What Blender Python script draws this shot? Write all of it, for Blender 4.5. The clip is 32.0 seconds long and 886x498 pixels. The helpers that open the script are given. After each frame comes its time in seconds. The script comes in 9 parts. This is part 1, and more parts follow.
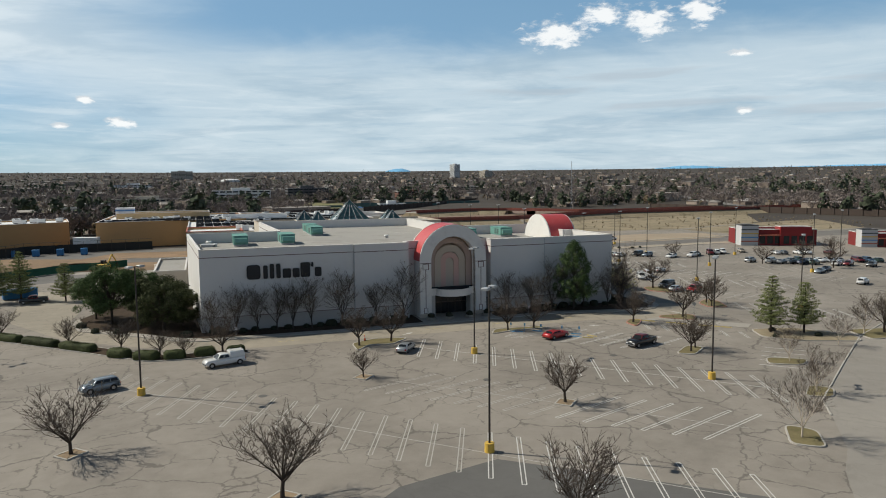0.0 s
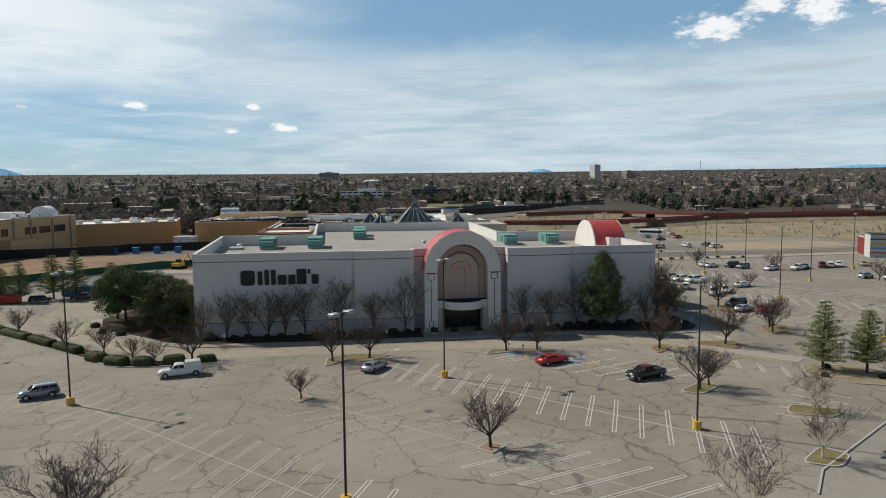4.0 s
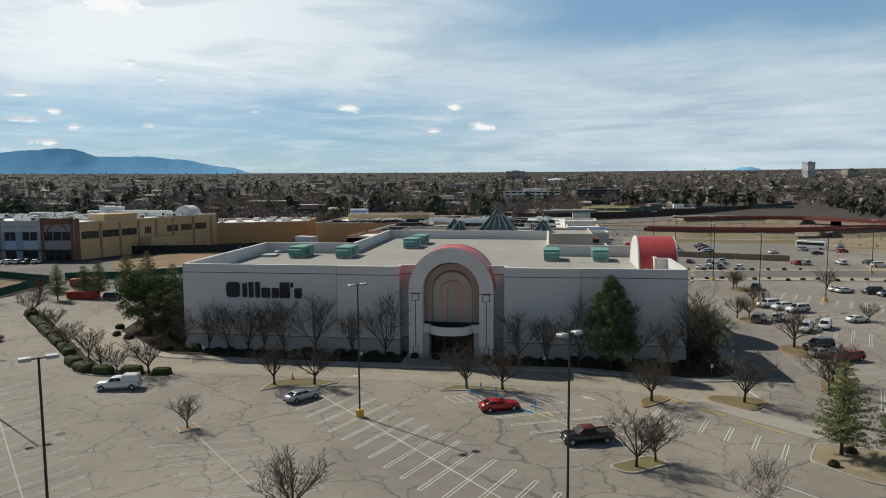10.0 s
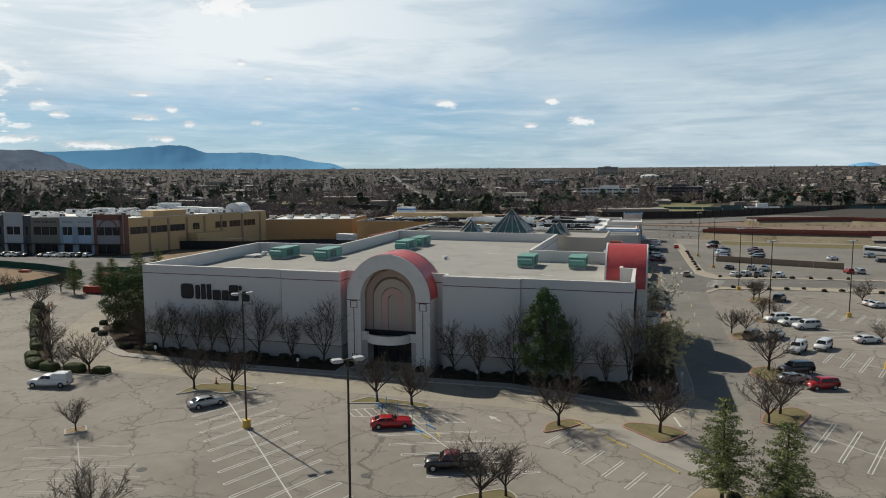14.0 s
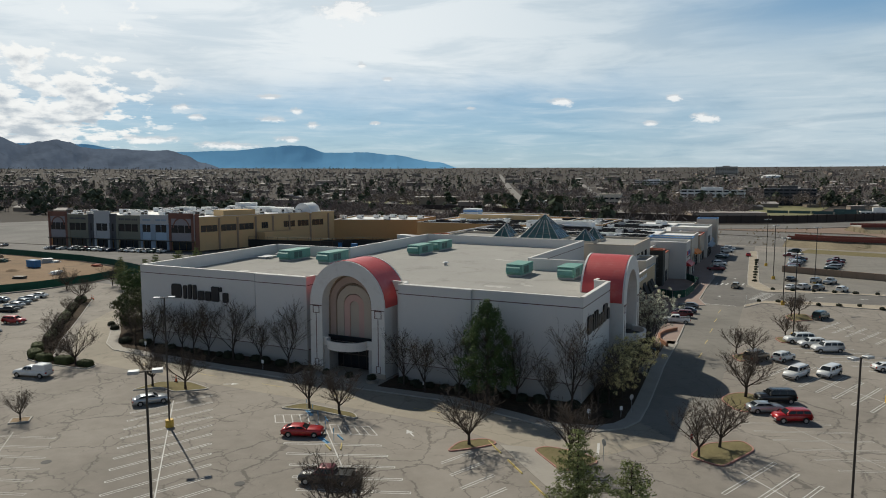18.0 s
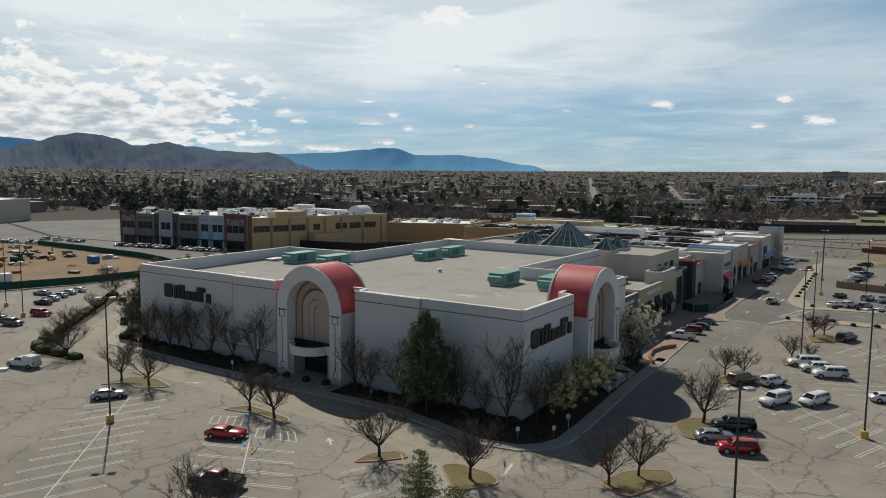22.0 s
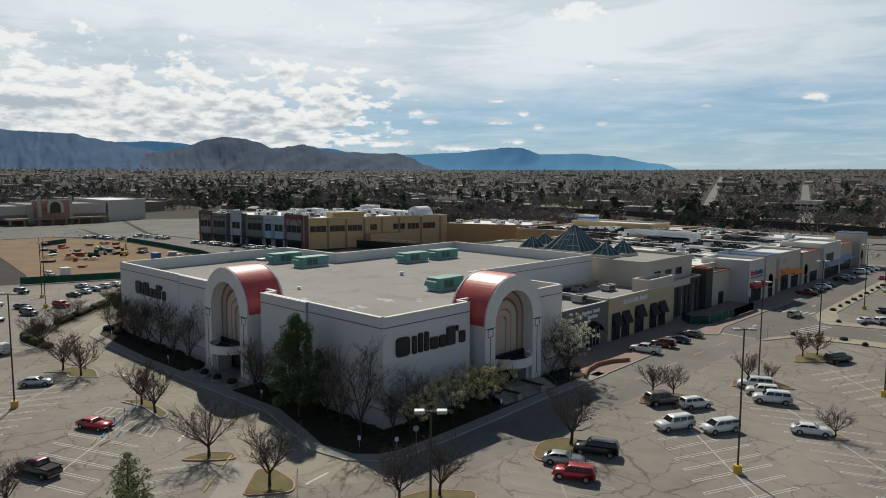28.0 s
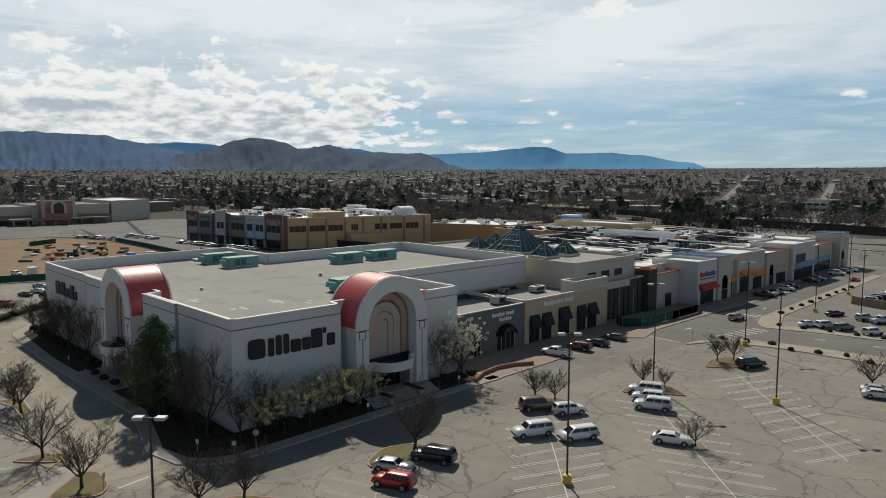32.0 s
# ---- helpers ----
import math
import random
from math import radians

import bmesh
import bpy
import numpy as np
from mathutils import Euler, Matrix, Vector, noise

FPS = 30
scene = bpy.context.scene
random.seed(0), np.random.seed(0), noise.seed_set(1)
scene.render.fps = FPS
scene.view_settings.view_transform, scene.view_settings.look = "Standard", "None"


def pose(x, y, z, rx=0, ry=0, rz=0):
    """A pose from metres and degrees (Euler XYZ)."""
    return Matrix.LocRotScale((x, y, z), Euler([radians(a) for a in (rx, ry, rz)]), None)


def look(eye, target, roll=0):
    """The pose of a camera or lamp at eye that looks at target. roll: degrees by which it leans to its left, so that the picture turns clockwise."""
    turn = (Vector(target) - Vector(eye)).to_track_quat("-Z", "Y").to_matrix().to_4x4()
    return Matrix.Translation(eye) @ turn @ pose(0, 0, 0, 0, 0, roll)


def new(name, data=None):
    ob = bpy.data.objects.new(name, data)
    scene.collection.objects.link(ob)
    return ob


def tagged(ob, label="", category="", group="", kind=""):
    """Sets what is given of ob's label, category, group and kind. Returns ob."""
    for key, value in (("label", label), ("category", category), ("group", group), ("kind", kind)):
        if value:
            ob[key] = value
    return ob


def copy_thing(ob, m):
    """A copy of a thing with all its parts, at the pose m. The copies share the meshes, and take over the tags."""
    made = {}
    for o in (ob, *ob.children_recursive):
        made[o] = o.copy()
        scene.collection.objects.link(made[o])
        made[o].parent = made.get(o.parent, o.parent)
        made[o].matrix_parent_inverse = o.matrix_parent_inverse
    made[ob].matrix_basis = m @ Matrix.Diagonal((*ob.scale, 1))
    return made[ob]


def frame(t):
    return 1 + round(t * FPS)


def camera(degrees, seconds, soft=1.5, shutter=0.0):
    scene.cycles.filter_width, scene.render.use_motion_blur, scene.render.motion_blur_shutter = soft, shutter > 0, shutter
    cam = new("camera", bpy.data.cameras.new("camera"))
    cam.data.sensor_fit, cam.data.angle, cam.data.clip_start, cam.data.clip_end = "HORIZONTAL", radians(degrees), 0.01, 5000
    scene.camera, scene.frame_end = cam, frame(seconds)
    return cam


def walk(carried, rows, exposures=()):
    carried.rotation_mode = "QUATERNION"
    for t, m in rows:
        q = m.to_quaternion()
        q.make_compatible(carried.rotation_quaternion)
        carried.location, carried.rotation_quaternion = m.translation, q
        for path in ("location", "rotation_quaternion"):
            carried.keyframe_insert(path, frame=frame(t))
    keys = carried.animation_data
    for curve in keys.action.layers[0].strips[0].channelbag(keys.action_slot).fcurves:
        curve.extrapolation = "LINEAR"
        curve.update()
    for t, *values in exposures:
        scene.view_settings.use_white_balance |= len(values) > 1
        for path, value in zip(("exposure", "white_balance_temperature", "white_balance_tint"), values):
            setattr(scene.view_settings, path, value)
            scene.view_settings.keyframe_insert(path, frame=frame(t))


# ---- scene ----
cam = camera(65.1, 32.0, 1.0)
# seconds, x, y, z, yaw, pitch, roll
ROWS = [
    (0.0, 0.48, -3.48, 26.69, -19.34, -5.65, 0.50),
    (0.5, 3.37, -3.20, 26.73, -18.07, -5.63, 0.54),
    (1.0, 6.49, -2.89, 26.74, -16.64, -5.60, 0.61),
    (1.5, 9.83, -2.53, 26.71, -15.16, -5.57, 0.64),
    (2.0, 13.35, -2.04, 26.69, -13.65, -5.55, 0.68),
    (2.5, 16.92, -1.43, 26.68, -12.16, -5.53, 0.66),
    (3.0, 20.46, -0.63, 26.70, -10.63, -5.52, 0.61),
    (3.5, 24.00, 0.24, 26.79, -9.13, -5.51, 0.56),
    (5.5, 37.66, 4.49, 27.28, -2.53, -5.51, 0.43),
    (6.0, 40.86, 5.50, 27.49, -1.38, -5.54, 0.40),
    (6.5, 43.88, 6.55, 27.62, -0.82, -5.48, 0.42),
    (7.0, 46.72, 7.59, 27.78, 0.20, -5.47, 0.42),
    (7.5, 49.41, 8.58, 27.94, 1.54, -5.44, 0.43),
    (8.0, 52.02, 9.65, 28.07, 3.16, -5.43, 0.42),
    (8.5, 54.60, 10.68, 28.21, 4.80, -5.41, 0.44),
    (9.0, 57.16, 11.72, 28.32, 6.08, -5.39, 0.40),
    (9.5, 59.68, 12.83, 28.49, 7.29, -5.46, 0.32),
    (10.0, 62.18, 13.88, 28.67, 8.48, -5.54, 0.33),
    (10.5, 64.82, 14.99, 28.82, 9.62, -5.60, 0.35),
    (11.0, 67.60, 16.09, 29.01, 10.57, -5.66, 0.37),
    (11.5, 70.48, 17.22, 29.17, 11.46, -5.71, 0.40),
    (12.0, 73.42, 18.35, 29.36, 12.35, -5.79, 0.39),
    (12.5, 76.44, 19.48, 29.53, 13.29, -5.85, 0.37),
    (13.0, 79.49, 20.65, 29.73, 14.32, -5.88, 0.30),
    (13.5, 82.47, 21.80, 29.85, 15.31, -5.88, 0.23),
    (14.0, 85.45, 22.99, 29.98, 16.34, -5.89, 0.19),
    (14.5, 88.38, 24.22, 30.11, 17.52, -5.88, 0.15),
    (16.5, 99.72, 29.24, 30.72, 22.02, -5.90, 0.03),
    (17.0, 102.30, 30.57, 30.86, 23.23, -5.92, 0.03),
    (17.5, 104.70, 31.94, 30.97, 24.50, -5.93, 0.01),
    (18.0, 107.00, 33.28, 31.12, 25.66, -5.94, 0.02),
    (18.5, 109.17, 34.69, 31.23, 26.72, -5.92, 0.01),
    (19.0, 111.28, 36.06, 31.34, 27.67, -5.91, 0.00),
    (19.5, 113.30, 37.28, 31.46, 28.57, -5.89, -0.09),
    (20.0, 115.38, 38.55, 31.56, 29.48, -5.85, -0.17),
    (20.5, 117.47, 39.93, 31.64, 30.45, -5.84, -0.24),
    (21.0, 119.67, 41.36, 31.74, 31.46, -5.81, -0.31),
    (21.5, 121.89, 42.95, 31.78, 32.43, -5.78, -0.37),
    (22.0, 124.12, 44.53, 31.88, 33.32, -5.75, -0.46),
    (22.5, 126.37, 46.19, 31.90, 34.08, -5.71, -0.53),
    (23.0, 128.59, 47.86, 31.96, 34.79, -5.68, -0.60),
    (23.5, 130.77, 49.65, 32.06, 35.91, -5.72, -0.56),
    (24.0, 132.97, 51.49, 32.16, 37.04, -5.76, -0.51),
    (24.5, 135.08, 53.38, 32.26, 38.04, -5.78, -0.47),
    (25.0, 137.21, 55.26, 32.36, 39.00, -5.83, -0.40),
    (25.5, 139.37, 57.19, 32.37, 39.97, -5.84, -0.38),
    (27.5, 148.03, 65.16, 32.69, 43.06, -5.86, -0.25),
    (28.0, 150.13, 67.29, 32.72, 43.88, -5.85, -0.20),
    (28.5, 152.04, 69.24, 32.75, 44.55, -5.88, -0.16),
    (29.0, 154.01, 71.38, 32.79, 45.18, -5.88, -0.12),
    (29.5, 155.93, 73.57, 32.83, 45.66, -5.88, -0.10),
    (30.0, 157.78, 75.75, 32.85, 46.13, -5.88, -0.07),
    (30.5, 159.63, 77.97, 32.84, 46.32, -5.89, -0.07),
    (31.0, 161.39, 80.19, 32.82, 46.27, -5.89, -0.04),
    (31.5, 163.11, 82.44, 32.79, 46.22, -5.89, -0.01),
    (32.0, 164.82, 84.70, 32.75, 46.24, -5.88, 0.00),
]
EXPOSURES = ((0.0, 0.10), (6.0, 0.05), (13.0, 0.0), (19.0, -0.06), (25.0, -0.11), (32.0, -0.12))
walk(cam, [(t, pose(x, y, z, 90 + pitch, roll, yaw)) for t, x, y, z, yaw, pitch, roll in ROWS], EXPOSURES)

# ---- sky, sun ----
SUN_AZ, SUN_EL = radians(146.5), radians(43.0)
to_sun = Vector((math.cos(SUN_EL) * math.cos(SUN_AZ), math.cos(SUN_EL) * math.sin(SUN_AZ), math.sin(SUN_EL)))


class Net:
    """Short hand for building node trees."""

    def __init__(self, tree):
        self.tree = tree
        tree.nodes.clear()

    def node(self, kind, props=None, **links):
        n = self.tree.nodes.new(kind)
        p = props or {}
        if "operation" in p:
            n.operation = p["operation"]
        if "use_clamp" in p:
            n.use_clamp = p["use_clamp"]
        if "interpolation_type" in p:
            n.interpolation_type = p["interpolation_type"]
        if "feature" in p:
            n.feature = p["feature"]
        for k, v in links.items():
            key = int(k[1:]) if k[0] == "i" and k[1:].isdigit() else k.replace("_", " ")
            self.plug(v, n.inputs[key])
        return n

    def plug(self, v, socket):
        if isinstance(v, bpy.types.NodeSocket):
            self.tree.links.new(v, socket)
        elif isinstance(v, bpy.types.Node):
            self.tree.links.new(v.outputs[0], socket)
        else:
            socket.default_value = v

    def math(self, op, a, b=0.0, clamp=False):
        return self.node("ShaderNodeMath", {"operation": op, "use_clamp": clamp}, i0=a, i1=b).outputs[0]

    def ramp(self, v, lo, hi, a=0.0, b=1.0):
        n = self.node("ShaderNodeMapRange", {"interpolation_type": "SMOOTHSTEP"}, i0=v, i1=lo, i2=hi, i3=a, i4=b)
        return n.outputs[0]

    def mix(self, f, a, b, mode="MIX"):
        n = self.tree.nodes.new("ShaderNodeMix")
        n.data_type, n.blend_type = "RGBA", mode
        self.plug(f, n.inputs[0])
        self.plug(a, n.inputs[6])
        self.plug(b, n.inputs[7])
        return n.outputs[2]

    def noise(self, vec, scale, detail=4.0, rough=0.55, distort=0.0):
        n = self.node("ShaderNodeTexNoise", None, Vector=vec, Scale=scale, Detail=detail, Roughness=rough, Distortion=distort)
        return n.outputs[0]


world = bpy.data.worlds.new("sky")
scene.world = world
world.use_nodes = True
w = Net(world.node_tree)
sky = w.node("ShaderNodeTexSky")
sky.sky_type, sky.sun_disc, sky.sun_elevation, sky.sun_rotation = "NISHITA", False, SUN_EL, radians(90) - SUN_AZ
sky.air_density, sky.dust_density, sky.altitude = 1.0, 0.6, 1600.0
direction = w.node("ShaderNodeTexCoord").outputs["Generated"]
sep = w.node("ShaderNodeSeparateXYZ", None, i0=direction)
dx, dy, dz = sep.outputs
up = w.math("MAXIMUM", dz, 0.0)
deg = 180.0 / math.pi
az = w.math("MULTIPLY", w.math("ARCTAN2", dy, dx), deg)
el = w.math("MULTIPLY", w.math("ARCSINE", dz), deg)


def sky_plane(ka, ke, lift=0.0):
    """Bearing and height above the horizon as a flat map for cloud patterns."""
    e = w.math("ADD", el, lift)
    return w.node("ShaderNodeCombineXYZ", None, i0=w.math("MULTIPLY", az, ka), i1=w.math("MULTIPLY", e, ke), i2=0.0).outputs[0]


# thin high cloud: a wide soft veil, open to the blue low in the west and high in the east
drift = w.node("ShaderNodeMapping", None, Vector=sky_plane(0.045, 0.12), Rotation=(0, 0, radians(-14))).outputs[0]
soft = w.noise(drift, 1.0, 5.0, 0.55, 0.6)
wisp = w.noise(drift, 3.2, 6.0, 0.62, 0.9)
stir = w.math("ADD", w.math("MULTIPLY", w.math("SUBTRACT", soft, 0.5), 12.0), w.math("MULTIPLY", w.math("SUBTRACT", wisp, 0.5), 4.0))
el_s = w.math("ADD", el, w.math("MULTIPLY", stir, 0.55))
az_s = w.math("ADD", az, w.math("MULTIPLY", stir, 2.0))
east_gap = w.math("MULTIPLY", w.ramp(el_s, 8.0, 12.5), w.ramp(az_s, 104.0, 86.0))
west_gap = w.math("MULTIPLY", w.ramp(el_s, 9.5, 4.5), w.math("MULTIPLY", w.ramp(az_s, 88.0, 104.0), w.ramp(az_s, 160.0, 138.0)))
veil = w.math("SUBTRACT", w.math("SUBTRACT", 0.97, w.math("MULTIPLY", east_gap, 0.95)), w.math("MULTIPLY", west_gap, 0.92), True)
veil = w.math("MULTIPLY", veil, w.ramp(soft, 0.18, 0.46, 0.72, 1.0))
grey = w.math("MULTIPLY", w.ramp(w.noise(w.node("ShaderNodeMapping", None, Vector=sky_plane(0.05, 0.3), Rotation=(0, 0, radians(9))).outputs[0], 1.3, 5.0, 0.6, 0.5), 0.44, 0.64), 0.75)


def cumulus(lift):
    """Density of the cloud bank over the western hills at a height shifted by lift degrees; the puffs shrink towards the horizon."""
    e = w.math("ADD", el, lift)
    p = w.node("ShaderNodeCombineXYZ", None, i0=w.math("MULTIPLY", az, 0.30), i1=w.math("MULTIPLY", w.math("LOGARITHM", w.math("ADD", e, 3.0), 2.718), 6.0), i2=0.0).outputs[0]
    d = w.math("ADD", w.math("MULTIPLY", w.noise(p, 0.9, 2.0, 0.5), 0.5), w.math("MULTIPLY", w.noise(p, 2.2, 8.0, 0.58, 0.1), 0.5))
    edge = w.math("ADD", az, w.math("MULTIPLY", e, 1.2))
    zone = w.math("MULTIPLY", w.ramp(edge, 138.0, 152.0), w.math("MULTIPLY", w.ramp(e, 1.6, 2.6), w.ramp(e, 10.5, 4.8)))
    return w.math("ADD", d, w.math("MULTIPLY", zone, 0.19))


# small fair-weather clouds: bearing, height, half width, half depth
PUFFS = ((61.5, 11.3, 3.6, 1.5), (57.8, 12.6, 2.6, 1.2), (54.4, 11.9, 2.6, 1.6), (50.7, 12.4, 1.9, 1.5), (47.9, 9.2, 1.2, 0.40), (47.5, 5.0, 1.0, 0.42), (97.6, 6.05, 1.0, 0.48), (95.4, 4.5, 1.4, 0.60), (99.2, 4.15, 0.85, 0.36), (106.1, 5.95, 1.5, 0.48), (120.1, 7.8, 0.6, 0.3), (121.2, 4.3, 0.6, 0.24),
         (129.3, 4.5, 1.5, 0.36), (127.4, 5.2, 0.8, 0.45), (126.2, 4.15, 0.9, 0.34), (135.0, 4.6, 1.3, 0.36), (136.0, 5.3, 0.9, 0.38), (129.5, 6.25, 1.5, 0.26), (113.5, 5.5, 0.6, 0.2), (123.4, 12.9, 3.4, 1.3), (165.5, 9.5, 4.2, 1.0), (164.8, 7.3, 1.8, 0.6), (132.6, 2.45, 4.0, 0.42), (128.0, 3.0, 1.6, 0.36), (138.0, 2.8, 3.0, 0.45), (122.2, 8.9, 0.6, 0.34), (33.0, 8.0, 3.0, 0.8))
SMEARS = ((63.0, 7.0, 8.5, 0.42), (52.0, 5.7, 9.0, 0.42), (41.5, 4.9, 5.5, 0.55), (56.0, 8.0, 7.0, 0.5), (36.0, 6.8, 6.0, 0.5))


def ovals(items, vec):
    """Distance from the nearest of several ovals, 1 at their rims."""
    near = None
    for a0, e0, ra, re_ in items:
        q = w.node("ShaderNodeVectorMath", {"operation": "MULTIPLY_ADD"}, i0=vec, i1=(1 / ra, 1 / re_, 0), i2=(-a0 / ra, -e0 / re_, 0)).outputs[0]
        d = w.node("ShaderNodeVectorMath", {"operation": "LENGTH"}, i0=q).outputs["Value"]
        near = d if near is None else w.math("MINIMUM", near, d)
    return near


flat_sky = w.node("ShaderNodeCombineXYZ", None, i0=az, i1=el, i2=0.0).outputs[0]
lower_sky = w.node("ShaderNodeCombineXYZ", None, i0=az, i1=w.math("ADD", el, 0.22), i2=0.0).outputs[0]
billow = w.noise(sky_plane(0.5, 1.1), 1.6, 7.0, 0.62, 0.2)
ragged = w.math("MULTIPLY", w.math("SUBTRACT", billow, 0.5), 2.0)
puffs = w.ramp(w.math("ADD", w.math("SUBTRACT", 0.85, ovals(PUFFS, flat_sky)), ragged), 0.0, 0.6)
puff_under = w.ramp(w.math("ADD", w.math("SUBTRACT", 0.85, ovals(PUFFS, lower_sky)), ragged), 0.05, 0.45)
streaks = w.noise(w.node("ShaderNodeMapping", None, Vector=sky_plane(0.10, 0.9), Rotation=(0, 0, radians(-4))).outputs[0], 1.6, 6.0, 0.62, 0.4)
smear = w.ramp(w.math("ADD", w.math("SUBTRACT", 1.0, ovals(SMEARS, flat_sky)), w.math("MULTIPLY", w.math("SUBTRACT", streaks, 0.5), 3.0)), 0.0, 0.9)
here, above = cumulus(0.0), cumulus(0.42)
bank_puff = w.math("MULTIPLY", w.ramp(here, 0.565, 0.635), w.math("MULTIPLY", w.ramp(el, 1.5, 2.2), w.ramp(az, 133.0, 140.0)))
bank_under = w.math("MULTIPLY", w.ramp(above, 0.60, 0.80), 0.9)
haze = w.math("POWER", w.math("SUBTRACT", 1.0, up, True), 14.0)
blue = w.mix(0.62, w.mix(1.0, sky, (0.105, 0.105, 0.105, 1), "MULTIPLY"), (0.18, 0.37, 0.545, 1))
blue = w.mix(w.math("MULTIPLY", haze, 0.4), blue, (0.27, 0.45, 0.585, 1))
white = w.mix(w.ramp(az, 86.0, 122.0), (0.57, 0.68, 0.745, 1), (0.94, 0.98, 0.98, 1))
bank = w.math("MULTIPLY", w.ramp(az_s, 126.0, 142.0), w.ramp(el_s, 12.0, 7.5))
white = w.mix(w.math("MULTIPLY", bank, 0.45), white, (0.52, 0.61, 0.67, 1))
white = w.mix(grey, white, w.mix(1.0, white, (0.72, 0.78, 0.83, 1), "MULTIPLY"))
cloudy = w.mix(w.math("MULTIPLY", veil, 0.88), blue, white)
cloudy = w.mix(w.math("MULTIPLY", w.math("MULTIPLY", w.ramp(streaks, 0.46, 0.72), w.ramp(el, 12.0, 5.0)), 0.34), cloudy, (0.80, 0.87, 0.90, 1))
cloudy = w.mix(w.math("MULTIPLY", w.math("MULTIPLY", w.ramp(streaks, 0.48, 0.30), w.ramp(el, 11.0, 4.0)), 0.30), cloudy, (0.24, 0.40, 0.54, 1))
cloudy = w.mix(w.math("MULTIPLY", smear, 0.55), cloudy, (0.42, 0.50, 0.57, 1))
cloudy = w.mix(w.math("MULTIPLY", bank_puff, 0.94), cloudy, w.mix(bank_under, (0.98, 0.99, 0.97, 1), (0.42, 0.49, 0.56, 1)))
cloudy = w.mix(w.math("MULTIPLY", puffs, 0.88), cloudy, w.mix(puff_under, (0.66, 0.70, 0.73, 1), (0.97, 0.98, 0.97, 1)))
# unseen sky set to tune the fill: mid blue towards -y, clear deep blue overhead
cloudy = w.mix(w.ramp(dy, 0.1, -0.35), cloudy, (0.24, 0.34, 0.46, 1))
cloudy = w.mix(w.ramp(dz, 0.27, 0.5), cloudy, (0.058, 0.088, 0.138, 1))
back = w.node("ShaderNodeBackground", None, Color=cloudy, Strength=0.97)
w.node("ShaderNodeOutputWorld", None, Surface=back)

sun = new("sun", bpy.data.lights.new("sun", "SUN"))
sun.data.energy, sun.data.angle, sun.data.color = 3.9, radians(0.6), (1.0, 0.955, 0.83)
sun.matrix_world = look(to_sun * 500, (0, 0, 0))

# ---- materials ----
def material(name, color, rough=0.7, metal=0.0, var=0.12, scale=0.6, grain=9.0, bump=0.15, spec=0.4, dirt=None, dirt_amount=0.3, island=0.0, random_ob=0.0):
    """A surface with two scales of variation, fine relief, and stains of its own."""
    m = bpy.data.materials.new(name)
    m.use_nodes = True
    n = Net(m.node_tree)
    pos = n.node("ShaderNodeNewGeometry").outputs["Position"]
    big, small = n.noise(pos, scale, 4.0, 0.6, 0.3), n.noise(pos, grain, 5.0, 0.65)
    value = n.math("ADD", n.math("MULTIPLY", n.math("SUBTRACT", big, 0.5), 2.2 * var), n.math("MULTIPLY", n.math("SUBTRACT", small, 0.5), 1.6 * var))
    value = n.math("ADD", value, 1.0)
    if island:
        r = n.node("ShaderNodeNewGeometry").outputs["Random Per Island"]
        value = n.math("ADD", value, n.math("MULTIPLY", n.math("SUBTRACT", r, 0.5), 2 * island))
    if random_ob:
        r = n.node("ShaderNodeObjectInfo").outputs["Random"]
        value = n.math("ADD", value, n.math("MULTIPLY", n.math("SUBTRACT", r, 0.5), 2 * random_ob))
    c = n.node("ShaderNodeVectorMath", {"operation": "SCALE"}, i0=color[:3])
    n.plug(value, c.inputs["Scale"])
    c = c.outputs[0]
    if dirt:
        mask = n.math("MULTIPLY", n.ramp(n.noise(pos, scale * 2.3, 6.0, 0.7, 0.8), 0.5, 0.72), dirt_amount)
        c = n.mix(mask, c, (*dirt, 1))
    relief = n.node("ShaderNodeBump", None, Strength=bump, Distance=0.02, Height=small).outputs[0]
    rr = n.math("ADD", n.math("MULTIPLY", n.math("SUBTRACT", small, 0.5), 0.2), rough, True)
    b = n.node("ShaderNodeBsdfPrincipled", None, Base_Color=c, Roughness=rr, Metallic=metal, Normal=relief)
    b.inputs["Specular IOR Level"].default_value = spec
    n.node("ShaderNodeOutputMaterial", None, Surface=b)
    return m


